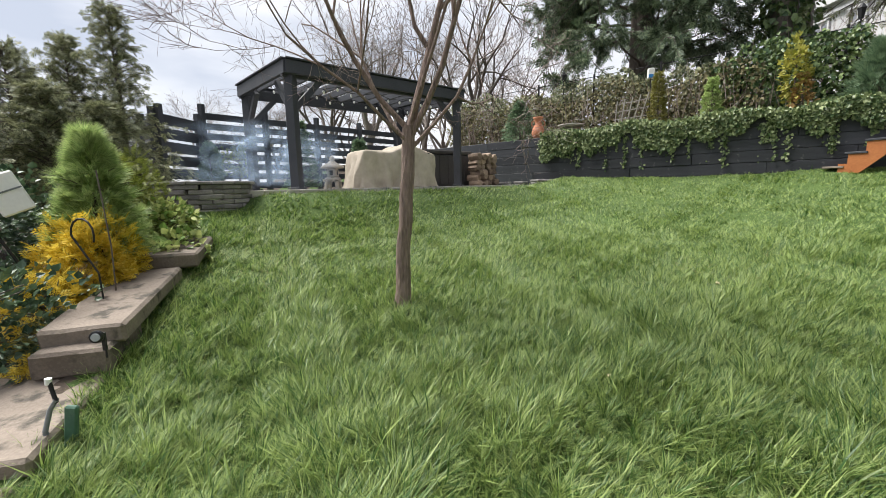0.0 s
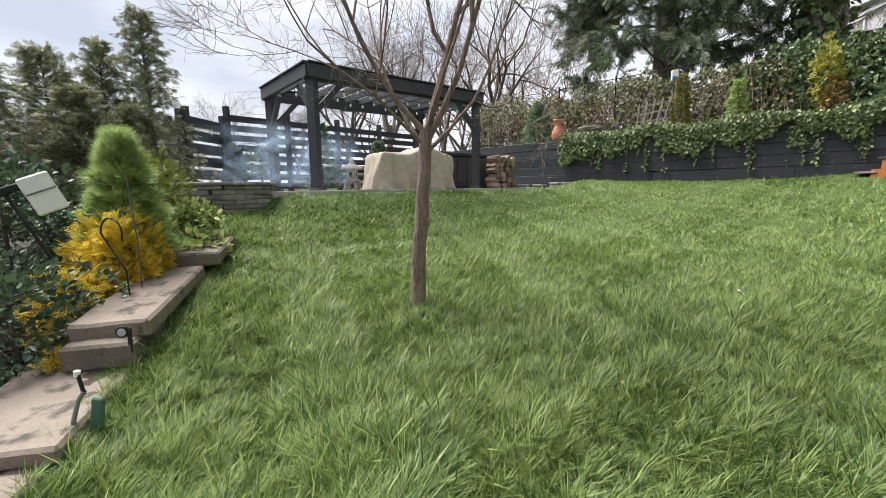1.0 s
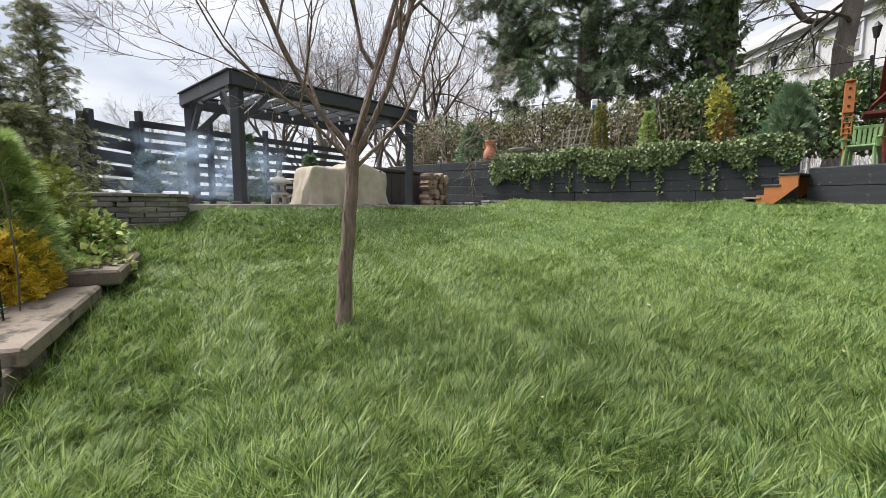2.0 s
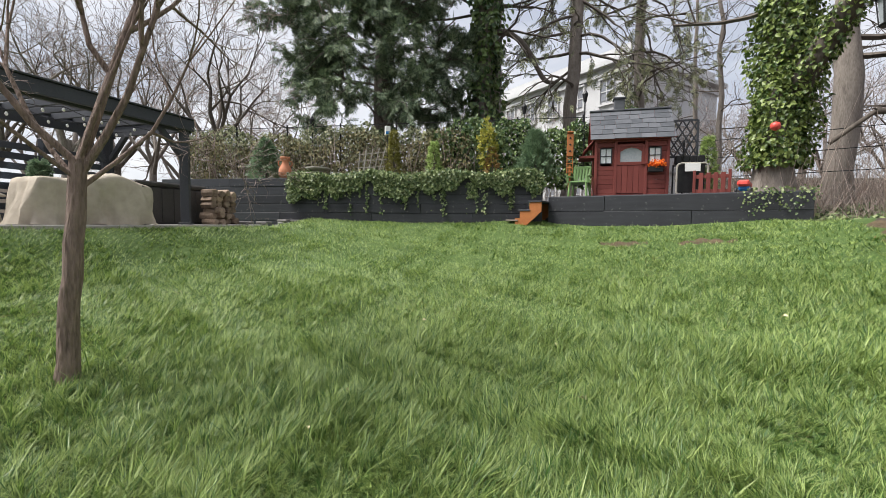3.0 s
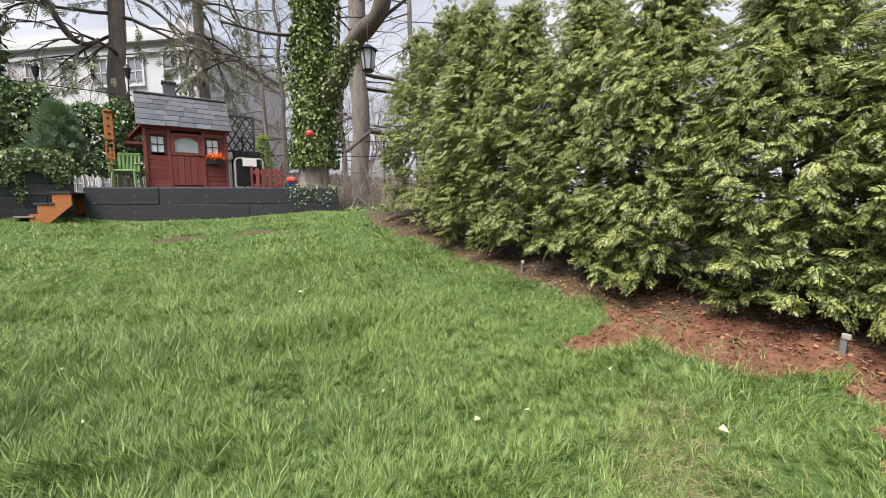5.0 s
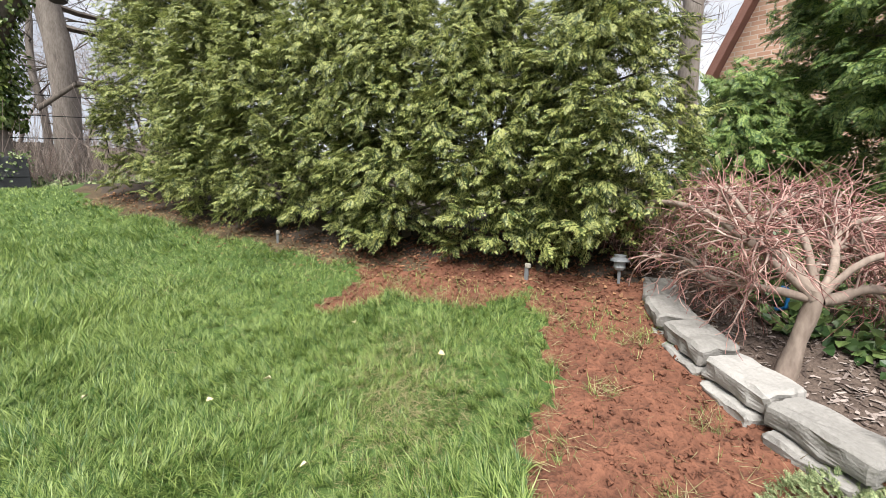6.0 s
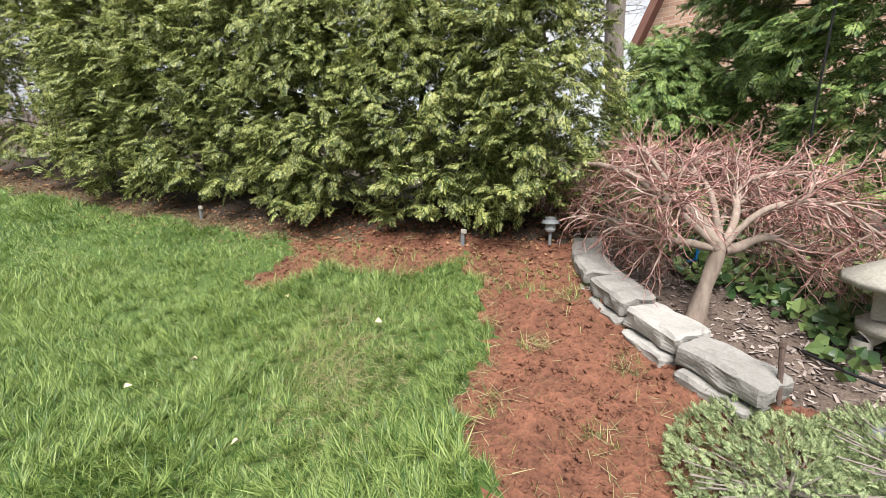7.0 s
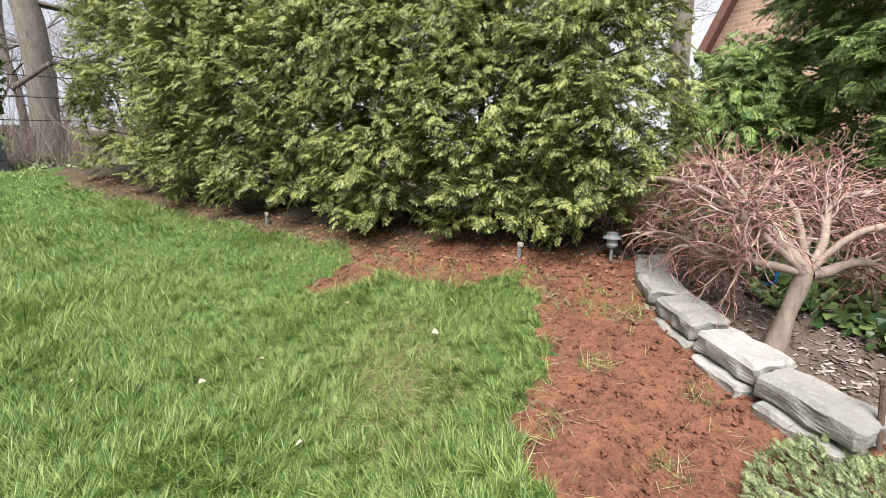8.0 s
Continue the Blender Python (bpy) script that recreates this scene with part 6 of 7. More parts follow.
def brick_house():
    a = Vector((1.02 + 11 * math.sin(radians(127.4)), -1.45 + 11 * math.cos(radians(127.4)), 0))
    ob = thing("brick_house", pose(a.x, a.y, 0.4, 0, 0, -128 - 8), "red-brown brick house gable beyond the hedge", "house")
    W, H = 7.0, 3.25
    bm = bmesh.new()
    prof = [(0, 0), (W, 0), (W, H), (W / 2, H + 7.4), (0, H)]
    fs = [[bm.verts.new((x, y, z)) for x, z in prof] for y in (0, 8.0)]
    bm.faces.new(fs[0]); bm.faces.new(fs[1][::-1])
    for k in range(5):
        bm.faces.new((fs[0][k], fs[0][(k + 1) % 5], fs[1][(k + 1) % 5], fs[1][k]))
    part("wall", bm, brick_mat(), ob)
    part("roof", beam_bm((-0.14, 3.8, H - 0.28), (W / 2, 3.8, H + 7.48), 8.6, 0.14), mat("brown_roof", (0.13, 0.06, 0.045), (0.22, 0.11, 0.085), 0.85, 4, 40, 0.3), ob)
    part("roof", beam_bm((W + 0.14, 3.8, H - 0.28), (W / 2, 3.8, H + 7.48), 8.6, 0.14), M_SHINGLE, ob)
    part("gutter", tube_mesh("gutter", [(-0.17, -0.4, H - 0.32), (-0.17, 8.2, H - 0.32)], 0.07, 8), M_WHITE, ob)
    return ob


brick_house()
far_house = thing("far_house", pose(-26, 18, 0.5, 0, 0, 40), "low far house with brown walls and roof", "house")
part("wall", box_bm((0, 0, 1.5), (8, 6, 3.0)), mat("brown_siding", (0.18, 0.13, 0.1), (0.26, 0.19, 0.15), 0.8, 2, 20, 0.2), far_house)
part("roof", beam_bm((-4.6, -3.6, 2.9), (-4.6 + 9.2, -3.6, 2.9), 0.3, 0.2), M_SHINGLE, far_house)
part("roof_plane", beam_bm((0, -3.6, 2.9), (0, 0.1, 4.6), 9.2, 0.15), M_SHINGLE, far_house)
part("roof_plane", beam_bm((0, 3.6, 2.9), (0, -0.1, 4.6), 9.2, 0.15), M_SHINGLE, far_house)


# ---- patio things ----
def covered_table():
    """A table under a loose canvas cover: draped sides with folds."""
    bm = bmesh.new()
    L, W, H = 1.85, 0.85, 0.84
    per = []
    n = 96
    for k in range(n):
        t = k / n * 2 * (L + W)
        if t < L:
            p = (-L / 2 + t, -W / 2)
        elif t < L + W:
            p = (L / 2, -W / 2 + t - L)
        elif t < 2 * L + W:
            p = (L / 2 - (t - L - W), W / 2)
        else:
            p = (-L / 2, W / 2 - (t - 2 * L - W))
        per.append(Vector((*p, 0)))
    rings = []
    levels = ((0.0, 1.10), (0.05, 1.07), (0.25, 1.04), (0.5, 1.015), (0.72, 1.0), (0.80, 0.985), (0.835, 0.93))
    for z, f in levels:
        ring = []
        for k, p in enumerate(per):
            fold = 0.13 * (abs(math.sin(k * 0.26 + 1.4 * math.sin(k * 0.11) + z * 1.2)) - 0.6) + 0.06 * math.sin(k * 1.27 + z * 4)
            fade = 1 - 0.75 * z / 0.86
            fold += 0.10 * (abs(math.sin(k * 0.47 + 2.1 * z)) - 0.5) + 0.09 * (abs(math.sin(k * 0.19 - 3.3 * z + 0.6)) - 0.6)
            face = Vector(((p.x / (L / 2)) ** 9, (p.y / (W / 2)) ** 9, 0)).normalized()
            q = p * f + face * (0.85 * fold * fade) + Vector((0.14 * (1 - z / H) * (p.x < -0.5) * p.x, 0, 0))
            zz = z + (0.06 * math.sin(p.x * 2.4 + 0.8) + 0.05 * math.sin(p.x * 5)) * (z / H) ** 2 + (0.015 * math.sin(k * 0.9) if z == 0 else 0)
            ring.append(bm.verts.new((q.x, q.y, max(zz, 0.0))))
        rings.append(ring)
    for a, b in zip(rings, rings[1:]):
        for k in range(n):
            bm.faces.new((a[k], a[(k + 1) % n], b[(k + 1) % n], b[k]))
    inner = []
    for f in (0.6, 0.25):
        ring = []
        for k, p in enumerate(per):
            q = p * f
            ring.append(bm.verts.new((q.x, q.y, 0.85 + 0.06 * math.sin(q.x * 2.4 + 0.8) + 0.05 * math.sin(q.x * 5) + 0.03 * math.sin(q.x * 8 + q.y * 5) + 0.02 * abs(math.sin(q.x * 3 - q.y * 7)))))
        inner.append(ring)
    for a, b in ((rings[-1], inner[0]), (inner[0], inner[1])):
        for k in range(n):
            bm.faces.new((a[k], a[(k + 1) % n], b[(k + 1) % n], b[k]))
    bm.faces.new(inner[1])
    ob = thing("covered_table", pose(-3.06, 8.48, 1.425, 0, 0, 50) @ Matrix.Diagonal((0.9, 0.9, 0.9, 1)), "long table hidden under a creased beige canvas cover", "covered table")
    part("cover", bm, M_TARP, ob, smooth=True)
    for x in (-0.8, 0.8):
        for y in (-0.38, 0.38):
            part("leg", box_bm((x, y, 0.4), (0.06, 0.06, 0.8)), M_CHAR, ob)
    return ob


covered_table()


def hot_tub():
    ob = thing("hot_tub", pose(-3.0, 10.95, 1.425, 0, 0, 56), "dark brown panelled hot tub with closed lid", "hot tub")
    part("shell", box_bm((0, 0, 0.40), (1.7, 1.7, 0.80), None, 0.03), M_TUB, ob)
    for k in range(6):
        part("panel", box_bm((-0.72 + 0.288 * k, -0.855, 0.41), (0.27, 0.02, 0.72), None, 0.006), M_TUB, ob)
        part("panel", box_bm((0.855, -0.72 + 0.288 * k, 0.41), (0.02, 0.27, 0.72), None, 0.006), M_TUB, ob)
    part("lid", box_bm((0, 0, 0.855), (1.76, 1.76, 0.10), None, 0.03), M_TUB, ob, "padded dark lid")
    return ob


hot_tub()


def wood_pile():
    ob = thing("wood_pile", pose(-1.42, 10.95, gz(-1.42, 10.95) - 0.01, 0, 0, 50), "stacked split firewood on a low stone step", "firewood")
    rs = random.Random(17)
    part("base", box_bm((0.05, 0.1, 0.06), (1.1, 0.7, 0.14), None, 0.02), M_LEDGE, ob, "flat grey stones")
    shapes = []
    for k in range(5):
        bm = lathe_bm([(0.07, 0), (0.085, 0.02), (0.085, 0.38), (0.07, 0.40)], 7)
        for v in bm.verts:
            v.co.x *= 1 + 0.25 * math.sin(k * 3 + v.co.y * 20)
            v.co.y *= 1 - 0.2 * math.cos(k * 5 + v.co.x * 20)
        me = bpy.data.meshes.new("log")
        bm.to_mesh(me)
        bm.free()
        me.materials.append(M_LOG)
        shapes.append(me)
    for j in range(6):
        for i in range(4):
            lg = new("log", shapes[rs.randrange(5)])
            lg.parent = ob
            lg.matrix_local = pose(-0.33 + 0.165 * i + rs.uniform(-0.03, 0.03), -0.22 + rs.uniform(-0.05, 0.05), 0.20 + 0.13 * j + rs.uniform(-0.02, 0.02), -90, rs.uniform(0, 360), rs.uniform(-8, 8))
    return ob


wood_pile()


def string_lights():
    ob = thing("string_lights", Matrix.Translation((*P_FL, ZT - 0.3)), "string of clear bulbs looped under the pergola roof", "string lights")
    span = (P_FR - P_FL).length
    pts = []
    for j, off in enumerate((0.35, 1.25)):
        row = []
        for i in range(13):
            s = 0.2 + (span - 0.4) * i / 12
            q = PU * s + PV * off
            row.append(Vector((q.x, q.y, 0.08 - 0.09 * abs(math.sin(i * math.pi / 3)))))
        part("cable", tube_mesh("cable", [tuple(p) for p in row], 0.006, 5), M_METAL, ob)
        pts += row
    bulb = lathe_bm([(0.012, 0), (0.014, -0.03), (0.035, -0.07), (0.036, -0.09), (0.02, -0.125), (0.004, -0.13)], 10)
    me = bpy.data.meshes.new("bulb")
    bulb.to_mesh(me)
    bulb.free()
    me.materials.append(M_BULB)
    for p in pts:
        b = new("bulb", me)
        b.parent = ob
        b.location = p
        b.scale = (0.65, 0.65, 0.65)
        s = part("socket", lathe_bm([(0.014, -0.035), (0.016, 0.01)], 8), M_METAL, b)
    return ob


M_BULB = mat("white_bulb_glass", (0.75, 0.75, 0.74), (0.85, 0.85, 0.84), 0.15, 4, 20, 0)
string_lights()


def stone_lantern(m, label):
    ob = thing("stone_lantern", m, label, "stone lantern")
    for a in range(4):
        part("leg", tube_mesh("leg", [(0.07 * math.cos(a * 1.571 + 0.785), 0.07 * math.sin(a * 1.571 + 0.785), 0.20), (0.15 * math.cos(a * 1.571 + 0.785), 0.15 * math.sin(a * 1.571 + 0.785), 0.15), (0.17 * math.cos(a * 1.571 + 0.785), 0.17 * math.sin(a * 1.571 + 0.785), 0.0)], 0.045), M_CONC, ob)
    part("table", lathe_bm([(0.10, 0.17), (0.17, 0.19), (0.17, 0.23), (0.13, 0.25)], 12), M_CONC, ob, smooth=True)
    body = part("light_box", box_bm((0, 0, 0.34), (0.20, 0.20, 0.18), None, 0.012), M_CONC, ob)
    # the light box is solid; black plates stand for shade inside its openings
    for a in range(4):
        w = part("opening_shade", box_bm((0, -0.101, 0.34), (0.07, 0.012, 0.10)), M_METAL, body)
        w.matrix_local = Matrix.Rotation(a * math.pi / 2, 4, "Z")
    part("cap", lathe_bm([(0.06, 0.43), (0.26, 0.44), (0.25, 0.47), (0.10, 0.55), (0.05, 0.60), (0.06, 0.64), (0.02, 0.70)], 12), M_CONC, ob, smooth=True)
    return ob


stone_lantern(pose(2.42, -4.06, gz(2.42, -4.06) - 0.03, 0, 0, 20), "pale cast stone garden lantern on bowed legs")
stone_lantern(pose(-4.30, 8.2, 1.425, 0, 0, 10), "small weathered stone lantern on the patio")


# ---- evergreens and shrubs ----
def cone_shrub(name, base, h, r, n, material, label, seed, template=FAN_SMALL, size=(0.08, 0.16), category="shrub", up=0.35, stem=0.0, ball=False, gaps=0.0):
    """A shrub: a stem with twigs and foliage set through an uneven volume."""
    rs = np.random.RandomState(seed)
    ob = thing(name, Matrix.Translation(base), label, category)
    rows = [(0, 0, -0.05, 0, 0, max(h * 0.75, stem + 0.1), 0.025 + 0.012 * h, 0.008)]
    for k in range(26):
        a, z = rs.uniform(0, 6.28), stem + (h * 0.8 - stem) * rs.rand()
        rows.append((0, 0, z, 0.8 * r * np.cos(a), 0.8 * r * np.sin(a), z + 0.25 * r, 0.009, 0.003))
    part("stem", raw_mesh("stem", *tubes(rows, 5)), M_BARKDARK, ob)
    t = rs.rand(n)
    if ball:
        v = unit(rs, n) * (0.45 + 0.55 * rs.rand(n, 1) ** 0.5)
        v *= (1 + 0.16 * np.sin(v[:, :1] * 7 + seed) + 0.14 * np.sin(v[:, 1:2] * 9 + v[:, 2:] * 6))
        pos = v * np.array((r, r, (h - stem) / 2)) + np.array((0, 0, stem + (h - stem) / 2))
        out = v / np.linalg.norm(v, axis=1, keepdims=True)
    else:
        t = t ** 0.8
        a = rs.uniform(0, 6.2832, n)
        rr = r * (1 - t) ** 0.75 * (0.35 + 0.65 * rs.rand(n) ** 0.5) * (1 + 0.22 * np.sin(a * 4 + t * 17 + seed) + 0.2 * np.sin(t * 40))
        out = np.stack([np.cos(a), np.sin(a), np.zeros(n)], 1)
        pos = out * (rr + 0.02)[:, None] + np.array((0, 0, 1.0)) * (stem + (h - stem) * t)[:, None]
    if gaps:
        keep = np.sin(pos[:, 0] * 9 + seed) + np.sin(pos[:, 1] * 8) + np.sin(pos[:, 2] * 7) > -1.2 - 1.8 * (1 - gaps)
        pos, out = pos[keep], out[keep]
        n = len(pos)
    ax = out + np.array((0, 0, up)) + rs.normal(size=(n, 3)) * 0.45
    part("foliage", raw_mesh("foliage", *scatter(*template, pos, ax, np.array((0, 0, 1.0)) + out * 0.4 + rs.normal(size=(n, 3)) * 0.5, rs.uniform(*size, n))), material, ob)
    return ob


def pol0(az, d):
    """Plan place at a bearing and distance from the start of the walk."""
    return 0.21 + d * math.sin(radians(az)), -0.32 + d * math.cos(radians(az))


def conifer_left(az, d, top, r, seed):
    """A feathery cypress: rising boughs with drooping tips, open between, and a thin leader."""
    x, y = pol0(az, d)
    z0 = gz(x, y)
    h = top - z0
    rs = np.random.RandomState(seed)
    ob = thing("cypress", Matrix.Translation((x, y, z0)), "tall feathery grey-green cypress with a thin top", "evergreen tree", "cypresses by the fence")
    lead = [(0, 0, -0.1), (0.03, 0.02, h * 0.5), (-0.02, 0.02, h * 0.85), (0.02, 0, h)]
    part("trunk", raw_mesh("trunk", *swept(lead, (0.06, 0.035, 0.014, 0.004), 7), smooth=True), M_BARKDARK, ob)
    rows, pos, ax, sz = [], [], [], []
    for k in range(120):
        t = ((k + rs.rand()) / 120) ** 0.9
        a = k * 2.4 + rs.normal() * 0.4
        ln = r * (1.05 - t) ** 0.8 * rs.uniform(0.55, 1.2) + 0.06
        p = np.array((0, 0, h * (0.04 + 0.94 * t)))
        dr = np.array((np.cos(a), np.sin(a), 0.55 + 0.5 * t))
        for s in range(5):
            q = p + dr * ln / 5
            rows.append((*p, *q, 0.010 * (1 - 0.15 * s), 0.009 * (1 - 0.15 * s)))
            m = 6 if s else 3
            for j in range(m):
                w = rs.rand()
                pos.append(p * (1 - w) + q * w + rs.normal(size=3) * 0.02)
                ax.append(dr + rs.normal(size=3) * 0.65 + np.array((0, 0, -0.25)))
                sz.append(rs.uniform(0.10, 0.21) * (1 - 0.35 * t))
            dr = dr + np.array((0, 0, -0.26)) + rs.normal(size=3) * 0.08
            p = q
    part("bough", raw_mesh("bough", *tubes(rows, 3)), M_BARKDARK, ob)
    n = len(pos)
    part("foliage", raw_mesh("foliage", *scatter(*FAN_SMALL, np.array(pos), np.array(ax), np.array((0, 0, 1.0)) + rs.normal(size=(n, 3)) * 0.6, np.array(sz))), M_CYPRESS, ob)
    return ob


conifer_left(-57.8, 9.0, 3.6, 0.95, 81)
conifer_left(-53.4, 9.6, 4.0, 0.95, 82)
conifer_left(-49.6, 9.2, 4.5, 0.90, 83)
conifer_left(-62.5, 8.0, 3.2, 1.0, 84)
conifer_left(-55.6, 8.2, 2.9, 0.95, 85)
conifer_left(-51.3, 8.3, 2.7, 0.85, 79)
x_, y_ = pol0(-52.6, 5.0)
cone_shrub("young_pine", (x_, y_, gz(x_, y_)), 1.95 - gz(x_, y_), 0.34, 2200, M_PINE, "young soft-needled green pine", 86, TUFT, (0.08, 0.16), "pine tree", 0.45, 0.45)
x_, y_ = pol0(-53.6, 4.75)
cone_shrub("golden_shrub", (x_, y_, gz(x_, y_)), 0.86, 0.31, 2200, M_GOLD, "bright golden yellow feathery conifer shrub", 87, FAN_SMALL, (0.07, 0.14), ball=True)
x_, y_ = pol0(-50.4, 5.9)
cone_shrub("green_shrub", (x_, y_, gz(x_, y_)), 1.15, 0.42, 2000, mat("olive_green_sprays", (0.10, 0.13, 0.02), (0.28, 0.31, 0.06), 0.6, 1.5, 8, 0, island=True, leaf=0.2), "rounded olive-green shrub behind the golden one", 88, FAN_SMALL, (0.06, 0.12), ball=True)
x_, y_ = pol0(-46.5, 5.7)
cone_shrub("variegated_shrub", (x_, y_, gz(x_, y_) + 0.05), 0.42, 0.30, 900, mat("cream_edged_leaves", (0.13, 0.22, 0.05), (0.50, 0.54, 0.22), 0.5, 2, 12, 0, island=True, leaf=0.2), "low shrub with cream and green leaves", 89, LEAF, (0.05, 0.085), ball=True)
x_, y_ = pol0(-44.3, 5.1)
cone_shrub("variegated_shrub", (x_ - 0.25, y_, gz(x_, y_) - 0.1), 0.45, 0.30, 420, bpy.data.materials["cream_edged_leaves"], "low ivy-like shrub beside the slab", 90, LEAF, (0.06, 0.10), ball=True)
x_, y_ = pol0(-62.0, 5.5)
M_HOLLY = mat("dark_holly_leaves", (0.03, 0.06, 0.035), (0.13, 0.20, 0.11), 0.4, 1.5, 8, 0, island=True, leaf=0.1)
cone_shrub("dark_shrub", (x_, y_, gz(x_, y_) - 0.05), 1.35, 0.60, 4200, M_HOLLY, "broad dark green evergreen shrub", 91, LEAF, (0.04, 0.075), ball=True)
x_, y_ = pol0(-62.5, 4.2)
cone_shrub("dark_shrub", (x_, y_, gz(x_, y_) - 0.05), 0.85, 0.6, 2600, M_HOLLY, "low dark green evergreen shrub below the slabs", 92, LEAF, (0.04, 0.07), ball=True)
x_, y_ = pol0(-57.8, 4.3)
cone_shrub("golden_shrub", (x_, y_, gz(x_, y_)), 0.62, 0.26, 600, M_GOLD, "small golden yellow conifer", 93, FAN_SMALL, (0.06, 0.12), ball=True)
x_, y_ = pol0(-58.6, 3.75)
cone_shrub("golden_shrub", (x_, y_, gz(x_, y_)), 0.24, 0.16, 300, M_GOLD, "tiny golden shrub beside the step", 94, FAN_SMALL, (0.05, 0.09), ball=True)
x_, y_ = pol0(-57.0, 4.05)
cone_shrub("grey_grass_tuft", (x_, y_, gz(x_, y_)), 0.34, 0.22, 300, mat("straw_tuft", (0.16, 0.17, 0.07), (0.34, 0.34, 0.16), 0.7, 3, 20, 0, island=True, leaf=0.2), "straggly olive tuft beside the slab", 95, TUFT, (0.09, 0.17), ball=True)
# terrace plants
p = on_terrace(3.2, 0.7)
cone_shrub("blue_spruce", p, 1.35, 0.55, 2200, M_BLUEGREEN, "small dark blue-green conifer above the wall", 96, FAN_SMALL, (0.10, 0.18), "conifer")
p = on_terrace(10.2, 0.8)
cone_shrub("yellow_bamboo", p, 1.75, 0.26, 420, mat("yellow_leaves", (0.24, 0.25, 0.04), (0.46, 0.43, 0.10), 0.6, 2, 10, 0, island=True, leaf=0.3), "upright shrub with yellow-green leaves", 97, LEAF, (0.07, 0.14), gaps=0.7, ball=True, stem=0.3)
p = on_terrace(10.35, 0.7)
cone_shrub("orange_shrub", p, 0.95, 0.24, 170, mat("tan_leaves", (0.26, 0.16, 0.05), (0.44, 0.29, 0.12), 0.6, 2, 10, 0, island=True, leaf=0.3), "withered orange-brown shrub on the terrace", 98, LEAF, (0.07, 0.14))
p = on_terrace(11.55, 0.7)
cone_shrub("small_pine", p, 1.35, 0.48, 1500, M_BLUEGREEN, "small blue-green pine behind the wall", 99, TUFT, (0.14, 0.24), "pine tree", 0.8, 0.15)
p = on_terrace(7.35, 0.9)
cone_shrub("slim_conifer", p, 1.55, 0.22, 900, mat("bronze_green", (0.14, 0.14, 0.03), (0.30, 0.28, 0.07), 0.6, 2, 10, 0, island=True, leaf=0.2), "slim bronze-green conifer on the terrace", 100, FAN_SMALL, (0.08, 0.15), "conifer")
p = on_terrace(8.6, 0.9)
cone_shrub("slim_conifer", p, 1.2, 0.24, 700, M_PINE, "slim light green conifer on the terrace", 101, FAN_SMALL, (0.08, 0.15), "conifer")
cone_shrub("slim_conifer", tuple((DX @ Vector((2.75, 0.5, -0.03)))), 1.55, 0.25, 900, M_PINE, "slim green conifer beside the play deck", 102, FAN_SMALL, (0.08, 0.15), "conifer")
for q, h_, r_, sd in (((-5.75, 9.35), 1.65, 0.36, 103), ((-4.75, 10.6), 1.25, 0.30, 104), ((-6.85, 7.6), 0.95, 0.20, 105)):
    cone_shrub("potted_conifer", (*q, 1.42), h_, r_, 1300, M_BLUEGREEN, "young green conifer on the patio in front of the fence", sd, FAN_SMALL, (0.09, 0.18), "conifer", gaps=0.8)
cone_shrub("olive_ball_shrub", (-6.7, 8.3, 1.42), 0.95, 0.34, 900, bpy.data.materials["olive_green_sprays"], "round olive shrub by the fence", 106, FAN_SMALL, (0.06, 0.12), ball=True, stem=0.35)


# ---- small garden fittings by the slabs ----
def shepherd_hook(base, h, label, lean=(0, 0)):
    ob = thing("shepherd_hook", Matrix.Translation(base), label, "plant hook")
    pts = [(0, 0, -0.1), (-0.02, 0, h * 0.45), (-0.05 + lean[0], lean[1], h * 0.8)]
    for k in range(9):
        a = math.pi - math.pi * 1.15 * k / 8
        pts.append((-0.05 + lean[0] + 0.11 + 0.11 * math.cos(a), lean[1], h * 0.8 + 0.12 * math.sin(a)))
    part("rod", tube_mesh("rod", pts, 0.007, 6), M_METAL, ob)
    return ob


x_, y_ = pol0(-53.0, 4.1)
shepherd_hook((x_, y_, gz(x_, y_)), 0.85, "rusty black shepherd hook in the bed", (-0.12, -0.05))
x_, y_ = pol0(-52.0, 4.3)
stick = thing("plant_stake", Matrix.Translation((x_, y_, gz(x_, y_))), "thin brown plant support stake", "stake")
part("rod", tube_mesh("rod", [(0, 0, -0.1), (0.02, 0, 0.5), (-0.03, 0, 1.1)], 0.006, 5), M_BARKDARK, stick)

x_, y_ = pol0(-58.4, 4.5)
feeder = thing("bird_feeder", pose(x_, y_, 1.32, 0, -22, 58), "white plastic panel hung on a dark bracket", "feeder")
part("panel", box_bm((0.0, 0, 0.12), (0.20, 0.05, 0.30), None, 0.012), M_WHITE, feeder)
part("strip", box_bm((0.0, -0.028, 0.14), (0.19, 0.006, 0.012)), M_GREY, feeder, "thin grey strip")
part("bracket", box_bm((-0.12, 0.06, 0.22), (0.26, 0.05, 0.06), None, 0.008), M_METAL, feeder)
part("pole", tube_mesh("pole", [(-0.2, 0.1, -1.25), (-0.2, 0.1, 0.22)], 0.012, 6), M_METAL, feeder)

light = thing("step_light", pose(-2.50, 1.66, 0.545, 0, 0, 31), "small round solar light fixed to the end of the slab", "solar light")
part("rim", lathe_bm([(0.03, -0.01), (0.038, 0), (0.038, 0.02), (0.028, 0.025)], 18), M_METAL, light).matrix_local = pose(0, -0.03, 0, 90)
part("lens", lathe_bm([(0.027, 0.018), (0.024, 0.03)], 18), M_PANE, light).matrix_local = pose(0, -0.03, 0, 90)
part("spike", box_bm((0.02, 0, -0.07), (0.02, 0.02, 0.16)), M_METAL, light)

